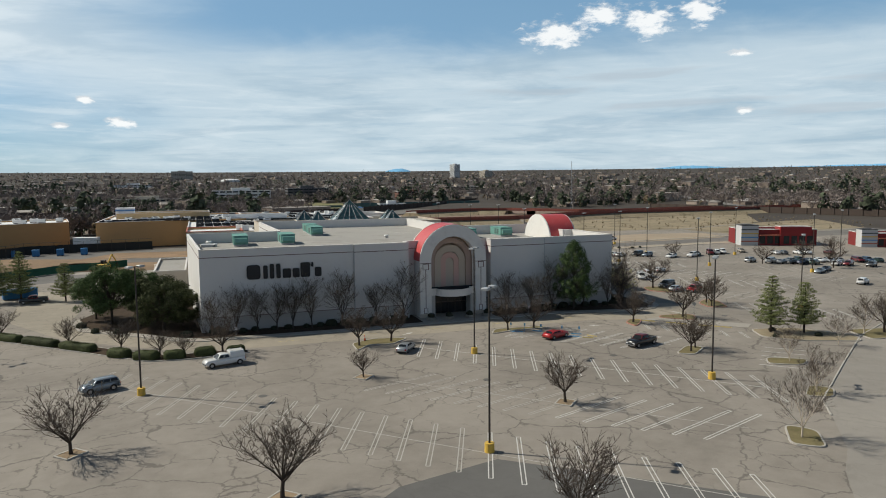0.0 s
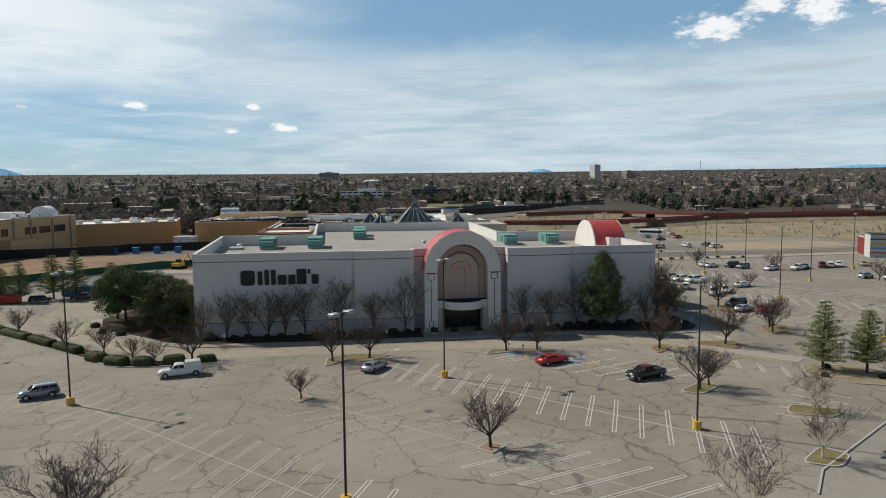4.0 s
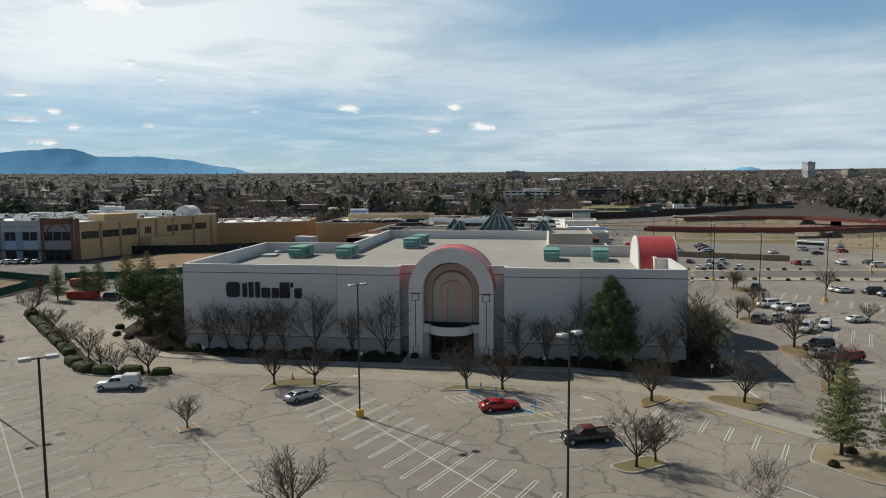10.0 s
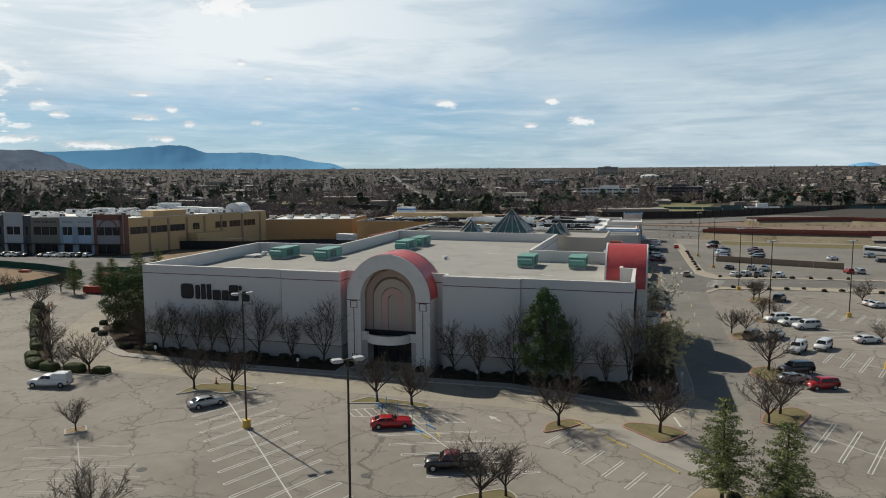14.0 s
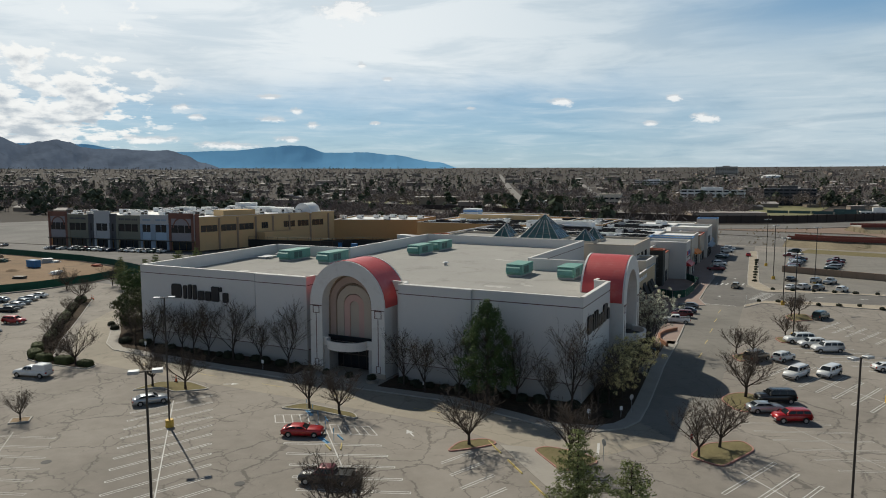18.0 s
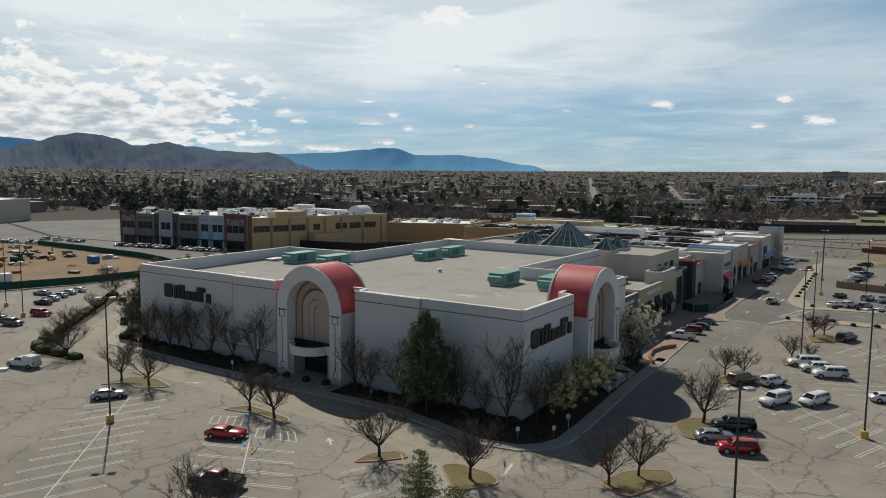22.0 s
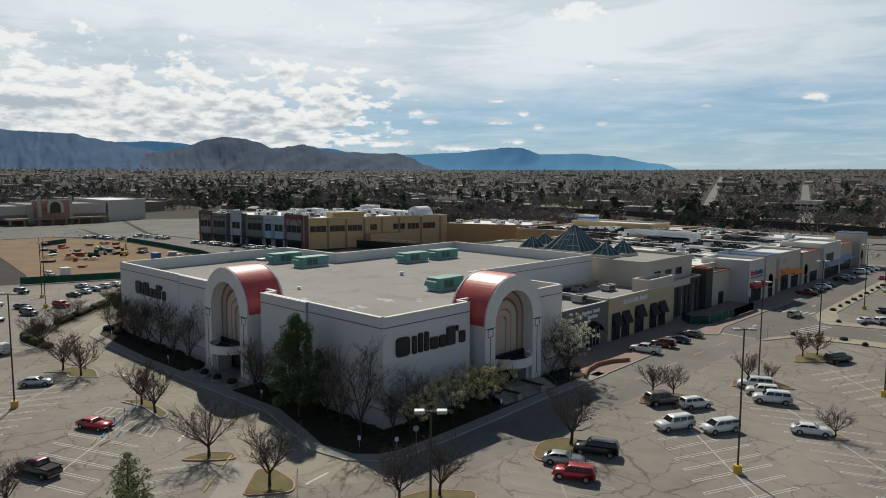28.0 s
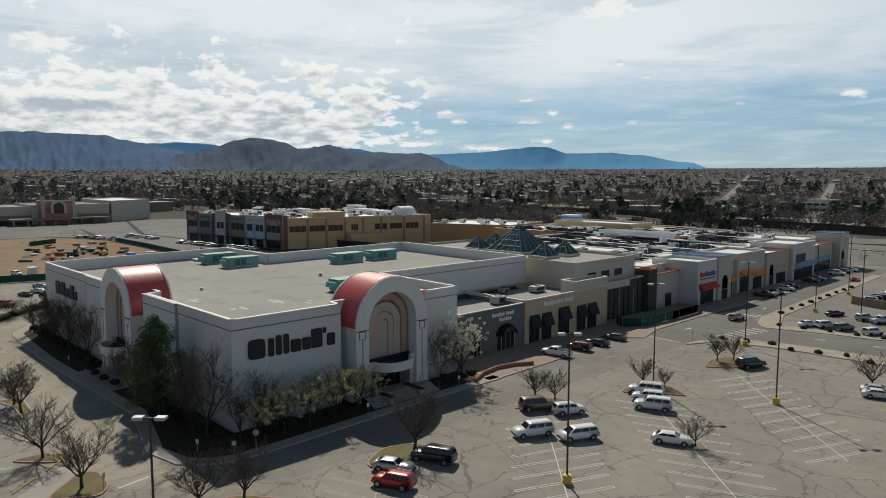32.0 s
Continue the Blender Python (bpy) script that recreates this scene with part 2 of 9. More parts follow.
def asphalt(name, light, dark, cracks=1.0):
    """Old, sun-bleached asphalt with tarred cracks and oil stains."""
    m = bpy.data.materials.new(name)
    m.use_nodes = True
    n = Net(m.node_tree)
    pos = n.node("ShaderNodeNewGeometry").outputs["Position"]
    wob = n.node("ShaderNodeTexNoise", None, Vector=pos, Scale=0.55, Detail=5.0, Roughness=0.65)
    bent = n.node("ShaderNodeVectorMath", {"operation": "MULTIPLY_ADD"}, i0=wob.outputs["Color"], i1=(2.6, 2.6, 0), i2=pos).outputs[0]
    big = n.noise(pos, 0.045, 5.0, 0.6, 0.6)
    mid = n.noise(pos, 0.5, 5.0, 0.65)
    small = n.noise(pos, 7.0, 4.0, 0.7)
    shade = n.math("ADD", n.math("MULTIPLY", big, 0.75), n.math("ADD", n.math("MULTIPLY", mid, 0.35), n.math("MULTIPLY", small, 0.22)))
    c = n.mix(n.ramp(shade, 0.42, 0.90), (*dark, 1), (*light, 1))
    total = None
    for scale, width, lo, hi in ((0.11, 0.010, 0.36, 0.46), (0.30, 0.016, 0.47, 0.58)):
        v = n.node("ShaderNodeTexVoronoi", {"feature": "DISTANCE_TO_EDGE"}, Vector=bent, Scale=scale).outputs[0]
        line = n.ramp(v, width * 0.55, width * 1.35, 1.0, 0.0)
        line = n.math("MULTIPLY", line, n.ramp(n.noise(pos, 0.05 + scale * 0.3, 3.0), lo, hi))
        total = line if total is None else n.math("MAXIMUM", total, line)
    c = n.mix(n.math("MULTIPLY", total, 0.5 * cracks), c, (0.055, 0.05, 0.046, 1))
    spots = n.ramp(n.noise(pos, 0.33, 3.0, 0.5), 0.70, 0.78)
    c = n.mix(n.math("MULTIPLY", spots, 0.35), c, (0.09, 0.085, 0.08, 1))
    relief = n.node("ShaderNodeBump", None, Strength=0.2, Distance=0.02, Height=small).outputs[0]
    b = n.node("ShaderNodeBsdfPrincipled", None, Base_Color=c, Roughness=0.88, Normal=relief)
    b.inputs["Specular IOR Level"].default_value = 0.25
    n.node("ShaderNodeOutputMaterial", None, Surface=b)
    return m


def glass(name, color, rough=0.08):
    m = bpy.data.materials.new(name)
    m.use_nodes = True
    n = Net(m.node_tree)
    pos = n.node("ShaderNodeNewGeometry").outputs["Position"]
    s = n.noise(pos, 0.7, 3.0)
    c = n.mix(s, tuple(0.6 * v for v in color) + (1,), (*color, 1))
    b = n.node("ShaderNodeBsdfPrincipled", None, Base_Color=c, Roughness=rough, Metallic=0.0)
    b.inputs["Specular IOR Level"].default_value = 0.9
    b.inputs["Coat Weight"].default_value = 0.6
    n.node("ShaderNodeOutputMaterial", None, Surface=b)
    return m


M_asphalt = asphalt("weathered_asphalt", (0.322, 0.288, 0.25), (0.212, 0.189, 0.163))
M_asphalt_new = asphalt("newer_asphalt", (0.215, 0.20, 0.182), (0.14, 0.13, 0.12), 0.3)
M_asphalt_patch = asphalt("darker_asphalt", (0.15, 0.145, 0.138), (0.115, 0.11, 0.105), 0.2)
M_site_asphalt = asphalt("site_asphalt", (0.20, 0.19, 0.178), (0.125, 0.119, 0.112), 0.3)
M_lane = asphalt("lane_asphalt", (0.262, 0.242, 0.214), (0.185, 0.171, 0.151), 0.4)
M_drive = asphalt("sandy_drive", (0.375, 0.33, 0.265), (0.27, 0.24, 0.195), 0.45)
M_soil = material("dry_soil", (0.30, 0.225, 0.15), 0.95, var=0.28, scale=0.05, grain=1.2, dirt=(0.20, 0.17, 0.10), dirt_amount=0.5, spec=0.1)
M_city = material("city_ground", (0.08, 0.07, 0.063), 0.95, var=0.3, scale=0.012, grain=0.11, dirt=(0.075, 0.068, 0.05), dirt_amount=0.7, spec=0.1)
M_dirt = material("construction_dirt", (0.27, 0.19, 0.125), 0.95, var=0.32, scale=0.05, grain=0.9, dirt=(0.165, 0.135, 0.105), dirt_amount=0.8, spec=0.1)
M_drygrass = material("dry_field", (0.29, 0.24, 0.165), 0.95, var=0.45, scale=0.045, grain=0.5, dirt=(0.11, 0.10, 0.06), dirt_amount=0.9, spec=0.1)
M_grass = material("island_turf", (0.19, 0.16, 0.085), 0.95, var=0.35, scale=0.5, grain=5.0, dirt=(0.12, 0.125, 0.05), dirt_amount=0.6, spec=0.1)
M_stony = material("stony_bed", (0.40, 0.345, 0.275), 0.95, var=0.25, scale=0.3, grain=3.0, dirt=(0.27, 0.23, 0.18), dirt_amount=0.6, spec=0.1)
M_mulch = material("bark_mulch", (0.058, 0.042, 0.03), 0.95, var=0.4, scale=0.7, grain=6.0, dirt=(0.14, 0.10, 0.062), dirt_amount=0.6, spec=0.1)
M_concrete = material("kerb_concrete", (0.44, 0.41, 0.37), 0.85, var=0.15, scale=0.4, grain=6.0, dirt=(0.22, 0.20, 0.18), dirt_amount=0.4)
M_walk = material("sidewalk_concrete", (0.345, 0.315, 0.275), 0.85, var=0.14, scale=0.3, grain=5.0, dirt=(0.24, 0.22, 0.20), dirt_amount=0.4)
M_redkerb = material("red_kerb_paint", (0.40, 0.19, 0.15), 0.7, var=0.25, scale=0.8, grain=6.0, dirt=(0.40, 0.37, 0.33), dirt_amount=0.75)
M_white_line = material("worn_white_line", (0.58, 0.57, 0.54), 0.75, var=0.15, scale=0.7, grain=6.0, dirt=(0.36, 0.335, 0.31), dirt_amount=0.55)
M_faded_line = material("faded_line", (0.43, 0.41, 0.375), 0.8, var=0.15, scale=0.6, grain=5.0, dirt=(0.30, 0.28, 0.26), dirt_amount=0.8)
M_blue_line = material("blue_line", (0.10, 0.28, 0.46), 0.75, var=0.2, scale=0.7, grain=6.0, dirt=(0.34, 0.33, 0.32), dirt_amount=0.5)
M_yellow = material("yellow_paint", (0.66, 0.42, 0.07), 0.6, var=0.15, scale=1.0, grain=8.0, dirt=(0.40, 0.33, 0.22), dirt_amount=0.4)
M_yellow_line = material("yellow_line", (0.55, 0.43, 0.16), 0.8, var=0.2, scale=0.7, grain=6.0, dirt=(0.36, 0.33, 0.28), dirt_amount=0.5)
M_stucco = material("pale_grey_stucco", (0.67, 0.652, 0.63), 0.9, var=0.035, scale=0.08, grain=3.0, bump=0.25, dirt=(0.58, 0.55, 0.52), dirt_amount=0.35, spec=0.2)
M_stucco_base = material("grey_stucco_base", (0.48, 0.465, 0.445), 0.9, var=0.05, scale=0.1, grain=3.0, bump=0.25, spec=0.2)
M_trim_white = material("off_white_trim", (0.74, 0.715, 0.68), 0.8, var=0.05, scale=0.2, grain=4.0, dirt=(0.5, 0.47, 0.43), dirt_amount=0.3)
M_coping = material("parapet_coping", (0.72, 0.69, 0.66), 0.6, var=0.06, scale=0.4, grain=4.0)
M_joint = material("oxide_red_joint", (0.13, 0.065, 0.06), 0.8, var=0.2, scale=0.5, grain=4.0)
M_roof = material("grey_membrane_roof", (0.365, 0.35, 0.325), 0.95, var=0.14, scale=0.07, grain=1.6, dirt=(0.265, 0.255, 0.235), dirt_amount=0.7, bump=0.1, spec=0.12)
M_roof_stain = material("pale_roof_patch", (0.52, 0.50, 0.47), 0.85, var=0.12, scale=0.4, grain=3.0)
M_vault = material("faded_red_metal", (0.54, 0.075, 0.075), 0.42, 0.0, var=0.10, scale=0.25, grain=2.5, dirt=(0.56, 0.20, 0.19), dirt_amount=0.35, spec=0.6)
M_tan_band = material("tan_stucco_band", (0.52, 0.44, 0.355), 0.9, var=0.06, scale=0.3, grain=4.0)
M_pink_band = material("pink_stucco_band", (0.60, 0.39, 0.335), 0.9, var=0.06, scale=0.3, grain=4.0)
M_dusty = material("dusty_rose_stucco", (0.43, 0.32, 0.27), 0.9, var=0.06, scale=0.3, grain=4.0)
M_brown_band = material("brown_stucco_band", (0.30, 0.22, 0.16), 0.9, var=0.06, scale=0.3, grain=4.0)
M_teal = material("verdigris_painted_metal", (0.14, 0.32, 0.275), 0.6, var=0.12, scale=0.6, grain=3.0, dirt=(0.30, 0.40, 0.35), dirt_amount=0.4)
M_teal_dark = material("dark_louvre_metal", (0.07, 0.13, 0.12), 0.6, var=0.15, scale=0.8, grain=5.0)
M_black = material("sign_and_canopy_black", (0.018, 0.018, 0.02), 0.5, var=0.2, scale=0.8, grain=5.0)
M_darkmetal = material("bronze_pole_metal", (0.055, 0.048, 0.042), 0.55, 0.3, var=0.15, scale=1.0, grain=5.0)
M_greymetal = material("grey_metal", (0.42, 0.43, 0.44), 0.5, 0.3, var=0.1, scale=0.8, grain=5.0)
M_whitemetal = material("white_metal", (0.78, 0.78, 0.77), 0.55, var=0.07, scale=0.5, grain=4.0, dirt=(0.55, 0.52, 0.48), dirt_amount=0.25)
M_lens = material("lamp_lens", (0.72, 0.72, 0.70), 0.3, var=0.05, scale=1.0, grain=5.0)
M_dark_glass = glass("dark_glass", (0.03, 0.034, 0.038), 0.2)
M_dark_glass.node_tree.nodes["Principled BSDF"].inputs["Specular IOR Level"].default_value = 0.35
M_dark_glass.node_tree.nodes["Principled BSDF"].inputs["Coat Weight"].default_value = 0.0
M_car_glass = glass("car_glass", (0.02, 0.024, 0.026), 0.04)
M_car_glass.node_tree.nodes["Principled BSDF"].inputs["Specular IOR Level"].default_value = 0.45
M_car_glass.node_tree.nodes["Principled BSDF"].inputs["Coat Weight"].default_value = 0.1
M_sky_glass = glass("teal_skylight_glass", (0.11, 0.23, 0.25), 0.06)
M_bark = material("grey_brown_bark", (0.068, 0.055, 0.046), 0.95, var=0.3, scale=2.0, grain=14.0, spec=0.1)
M_twig = material("bare_twigs", (0.115, 0.093, 0.077), 0.95, var=0.25, scale=1.0, grain=6.0, spec=0.1)
M_bud = material("budding_leaves", (0.74, 0.65, 0.33), 0.8, var=0.3, scale=1.5, grain=8.0, island=0.3, spec=0.2)
M_budhaze = material("swelling_buds", (0.27, 0.235, 0.12), 0.85, var=0.3, scale=1.5, grain=8.0, island=0.3, spec=0.1)
M_bloom = material("pale_blossom", (0.88, 0.86, 0.68), 0.8, var=0.2, scale=1.5, grain=8.0, island=0.3, spec=0.2)
M_pine = material("dark_pine_needles", (0.07, 0.108, 0.038), 0.8, var=0.35, scale=0.8, grain=6.0, island=0.45, spec=0.2)
M_spruce = material("olive_pine_needles", (0.20, 0.225, 0.088), 0.8, var=0.35, scale=0.8, grain=6.0, island=0.4, spec=0.2)
M_hedge = material("clipped_hedge_leaves", (0.052, 0.062, 0.024), 0.8, var=0.35, scale=1.0, grain=6.0, island=0.45, spec=0.2)
M_shrub = material("dark_shrub_leaves", (0.035, 0.04, 0.025), 0.85, var=0.35, scale=1.0, grain=6.0, island=0.45, spec=0.2)
M_tyre = material("tyre_rubber", (0.02, 0.02, 0.02), 0.85, var=0.2, scale=2.0, grain=10.0)
M_rim = material("wheel_rim", (0.42, 0.42, 0.43), 0.35, 0.7, var=0.1, scale=2.0, grain=10.0)
M_lampwhite = material("headlight_lens", (0.75, 0.76, 0.76), 0.15, var=0.05, scale=2.0, grain=8.0)
M_lampred = material("tail_light_lens", (0.35, 0.02, 0.02), 0.25, var=0.05, scale=2.0, grain=8.0)

# ---- building helpers ----
def mesh_of(bm, name, mats, smooth=False):
    me = bpy.data.meshes.new(name)
    bm.normal_update()
    bm.to_mesh(me)
    bm.free()
    for m in mats if isinstance(mats, (list, tuple)) else [mats]:
        me.materials.append(m)
    if smooth:
        me.shade_smooth()
    return me


def thing(name, label, category, m=None, group="", kind=""):
    ob = new(name)
    ob.empty_display_size = 0.5
    ob.matrix_basis = m or Matrix()
    return tagged(ob, label, category, group, kind)


def part(name, bm, mats, parent, label="", smooth=False, kind=""):
    ob = new(name, bm if isinstance(bm, bpy.types.Mesh) else mesh_of(bm, name, mats, smooth))
    ob.parent = parent
    return tagged(ob, label, kind=kind)


def solo(name, bm, mats, label, category, kind="", m=None, smooth=False, group=""):
    ob = new(name, mesh_of(bm, name, mats, smooth))
    ob.matrix_basis = m or Matrix()
    return tagged(ob, label, category, group, kind)


def faces(bm, pts, idx, mat=0):
    vs = [bm.verts.new(p) for p in pts]
    for f in idx:
        bm.faces.new([vs[i] for i in f]).material_index = mat
    return vs


BOX = ((0, 3, 2, 1), (4, 5, 6, 7), (0, 1, 5, 4), (1, 2, 6, 5), (2, 3, 7, 6), (3, 0, 4, 7))


def box(bm, x0, y0, z0, x1, y1, z1, mat=0, m=None):
    pts = [Vector(p) for p in ((x0, y0, z0), (x1, y0, z0), (x1, y1, z0), (x0, y1, z0), (x0, y0, z1), (x1, y0, z1), (x1, y1, z1), (x0, y1, z1))]
    return faces(bm, [m @ p for p in pts] if m else pts, BOX, mat)


def slab(bm, poly, z0, z1, mat=0, bottom=False):
    """A prism over a polygon given anticlockwise."""
    n = len(poly)
    vs = [bm.verts.new((x, y, z0)) for x, y in poly] + [bm.verts.new((x, y, z1)) for x, y in poly]
    bm.faces.new(vs[n:]).material_index = mat
    if bottom:
        bm.faces.new(vs[:n][::-1]).material_index = mat
    for i in range(n):
        j = (i + 1) % n
        bm.faces.new((vs[i], vs[j], vs[n + j], vs[n + i])).material_index = mat
    return vs


def tube(bm, a, b, r0, r1, n=6, mat=0, caps=True):
    a, b = Vector(a), Vector(b)
    q = (b - a).to_track_quat("Z", "Y")
    rings = []
    for p, r in ((a, r0), (b, r1)):
        rings.append([bm.verts.new(p + q @ Vector((r * math.cos(2 * math.pi * i / n), r * math.sin(2 * math.pi * i / n), 0))) for i in range(n)])
    for i in range(n):
        j = (i + 1) % n
        bm.faces.new((rings[0][i], rings[0][j], rings[1][j], rings[1][i])).material_index = mat
    if caps:
        bm.faces.new(rings[0][::-1]).material_index = mat
        bm.faces.new(rings[1]).material_index = mat


def offset_poly(poly, d):
    """The polygon moved inwards by d (anticlockwise order)."""
    out, n = [], len(poly)
    for i in range(n):
        p, a, b = Vector(poly[i]), Vector(poly[i - 1]), Vector(poly[(i + 1) % n])
        u, v = (p - a).normalized(), (b - p).normalized()
        nu, nv = Vector((-u.y, u.x)), Vector((-v.y, v.x))
        k = nu + nv
        k = k / max(0.35, k.dot(k) / 2)
        out.append(tuple(p + k * d))
    return out


def round_poly(poly, r, steps=4):
    """Corners rounded by r."""
    out, n = [], len(poly)
    for i in range(n):
        p, a, b = Vector(poly[i]), Vector(poly[i - 1]), Vector(poly[(i + 1) % n])
        u, v = a - p, b - p
        k = min(r, u.length * 0.45, v.length * 0.45)
        s, e = p + u.normalized() * k, p + v.normalized() * k
        for j in range(steps + 1):
            t = j / steps
            out.append(tuple(s * (1 - t) ** 2 + p * 2 * t * (1 - t) + e * t * t))
    return out


def arch_ring(bm, cx, r0, r1, zs, z_foot, y0, y1, mat=0, steps=20, m=None):
    """An arch with straight legs: band between radii r0 and r1, springing at zs, from y0 (front) to y1."""
    prof = [(-1.0, z_foot)] + [(-math.cos(math.pi * i / steps), None) for i in range(steps + 1)] + [(1.0, z_foot)]
    rows = []
    for r in (r0, r1):
        line = [Vector((cx - r, 0, z_foot))] + [Vector((cx - r * math.cos(math.pi * i / steps), 0, zs + r * math.sin(math.pi * i / steps))) for i in range(steps + 1)] + [Vector((cx + r, 0, z_foot))]
        rows.append(line)
    g = {}
    for k, line in enumerate(rows):
        for d, y in enumerate((y0, y1)):
            g[k, d] = [bm.verts.new((m @ Vector((p.x, y, p.z))) if m else (p.x, y, p.z)) for p in line]
    n = len(rows[0])
    for i in range(n - 1):
        for quad in ((g[0, 0][i], g[0, 0][i + 1], g[1, 0][i + 1], g[1, 0][i]),
                     (g[1, 1][i], g[1, 1][i + 1], g[0, 1][i + 1], g[0, 1][i]),
                     (g[1, 0][i], g[1, 0][i + 1], g[1, 1][i + 1], g[1, 1][i]),
                     (g[0, 1][i], g[0, 1][i + 1], g[0, 0][i + 1], g[0, 0][i])):
            bm.faces.new(quad).material_index = mat
    for i in (0, n - 1):
        bm.faces.new((g[0, 0][i], g[1, 0][i], g[1, 1][i], g[0, 1][i])).material_index = mat


def half_disc(bm, cx, r, zs, z_foot, y, mat=0, steps=20, m=None, hole=0.0):
    line = [Vector((cx - r, y, z_foot))] + [Vector((cx - r * math.cos(math.pi * i / steps), y, zs + r * math.sin(math.pi * i / steps))) for i in range(steps + 1)] + [Vector((cx + r, y, z_foot))]
    vs = [bm.verts.new(m @ p if m else p) for p in line]
    bm.faces.new(vs).material_index = mat


def strip(bm, pts, width, z0, z1, mat=0, closed=False):
    """A kerb or band along a line of points: width to the left of the line's way."""
    if closed:
        inner = offset_poly(pts, width)
        n = len(pts)
    else:
        ext = [Vector(p) for p in pts]
        inner = []
        for i, p in enumerate(ext):
            a, b = ext[max(0, i - 1)], ext[min(len(ext) - 1, i + 1)]
            u = (b - a).normalized()
            inner.append(tuple(p + Vector((-u.y, u.x)) * width))
        n = len(pts) - 1
    for i in range(n):
        j = (i + 1) % len(pts)
        p = [(*pts[i], z0), (*pts[j], z0), (*inner[j], z0), (*inner[i], z0), (*pts[i], z1), (*pts[j], z1), (*inner[j], z1), (*inner[i], z1)]
        faces(bm, p, BOX, mat)

# ---- ground ----
def land(x, y):
    """Height of the open land: level near the mall, rising gently towards the horizon."""
    r = math.hypot(x - 50, y - 150)
    far = max(0.0, r - 450)
    return 0.0150 * far + 28.0 * (far / 4250) ** 2


bm = bmesh.new()
rings = (0, 220, 450, 520, 620, 760, 950, 1200, 1600, 2200, 3000, 4000, 4700)
grid = [[bm.verts.new((50 + r * math.cos(2 * math.pi * i / 96), 150 + r * math.sin(2 * math.pi * i / 96), -0.12 + land(50 + r, 150))) for i in range(96)] for r in rings[1:]]
mid = bm.verts.new((50, 150, -0.12))
for i in range(96):
    j = (i + 1) % 96
    bm.faces.new((mid, grid[0][i], grid[0][j]))
    for k in range(len(grid) - 1):
        bm.faces.new((grid[k][i], grid[k + 1][i], grid[k + 1][j], grid[k][j]))
solo("ground", bm, M_city, "brown winter city ground reaching to the horizon", "ground", "structure", smooth=True)

LOT = [(-150, -60), (150, -60), (260, 40), (330, 190), (330, 300), (240, 420), (60, 420), (60, 372), (-60, 215), (-78, 158), (-90, 120), (-150, 60)]
bm = bmesh.new()
slab(bm, LOT, -0.1, 0.0)
solo("parking_lot", bm, M_asphalt, "cracked sun-bleached grey asphalt of the mall's car park", "parking lot", "structure")

bm = bmesh.new()
slab(bm, [(-26, 134), (-22, 128), (-6, 114.5), (0, 111.5), (10, 110.5), (70, 110), (82, 106.5), (91, 109.0), (97, 117), (92.6, 121), (88.5, 115.6), (82.3, 114.3), (67, 118.2), (26, 116.8), (0, 118.1), (-5, 121), (-20.5, 134.8), (-24, 143), (-24, 190), (-40, 190), (-36, 150)], -0.02, 0.006)
solo("drive_aisle", bm, M_drive, "sandy worn drive lane round the department store", "road", "structure")

bm = bmesh.new()
slab(bm, [(91.2, 213), (100, 213), (106, 224), (140, 232), (330, 240), (330, 262), (128, 243.5), (106, 238), (100, 247), (101, 262), (99, 372), (88, 372), (91, 262), (90.4, 236)], -0.02, 0.008)
solo("mall_road", bm, M_asphalt_new, "grey asphalt mall road with crossing and turn arrows", "road", "structure")

bm = bmesh.new()
slab(bm, [(92.7, 121.5), (97.2, 117.2), (100.6, 124), (100.8, 214), (90.5, 214), (90.5, 160)], -0.02, 0.005)
solo("side_lane", bm, M_lane, "smooth grey asphalt lane along the store's side", "road", "structure")

# a darker area laid just above the lot's asphalt
bm = bmesh.new()
slab(bm, [(16, 53), (26.5, 55.6), (45, 40), (60, 20), (60, -40), (-10, -40), (-10, 30)], -0.02, 0.007)
solo("sealed_patch", bm, M_asphalt_patch, "darker asphalt patch", "parking lot", "structure")

bm = bmesh.new()
EDGE = [(30, 15), (55.1, 42.0), (59.8, 45.8), (66.6, 53.6), (70.2, 58.0), (87.8, 70.2), (104.5, 81.5), (118, 88), (132, 93), (170, 97), (330, 110)]
slab(bm, ([(330, 95), (150, 72), (112, 52), (92, 30), (80, -40), (20, -40)] + EDGE)[::-1], -0.02, 0.0065)
solo("entrance_road", bm, asphalt("entrance_asphalt", (0.33, 0.302, 0.268), (0.25, 0.23, 0.205), 0.25), "smooth grey asphalt entrance road of the car park", "road", "structure")

bm = bmesh.new()
strip(bm, EDGE[3:], 0.2, -0.02, 0.13)
solo("road_kerb", bm, M_concrete, "pale concrete kerb along the entrance road", "kerb", "structure")

bm = bmesh.new()
slab(bm, [(101.5, 258), (128, 247), (162, 250), (165, 300), (178, 335), (181, 342), (116, 350), (101.5, 350)], -0.02, 0.0035)
solo("east_car_park", bm, M_lane, "grey car park beside the row of shops", "parking lot", "structure")

# ---- the department store ----
WALL, ROOF = 14.77, 12.5
store = thing("department_store", "pale grey stucco department store with red barrel-vaulted entrances", "store")
PLAN = [(0, 125), (38.3, 125), (38.3, 127.2), (55.5, 127.2), (55.5, 125), (84, 125), (84, 141.8), (81.8, 141.8), (81.8, 158.2), (84, 158.2), (84, 165.4), (62.6, 166.2), (62.8, 209.0), (17.0, 210.4), (18.4, 167.6), (-2.6, 167.6)]


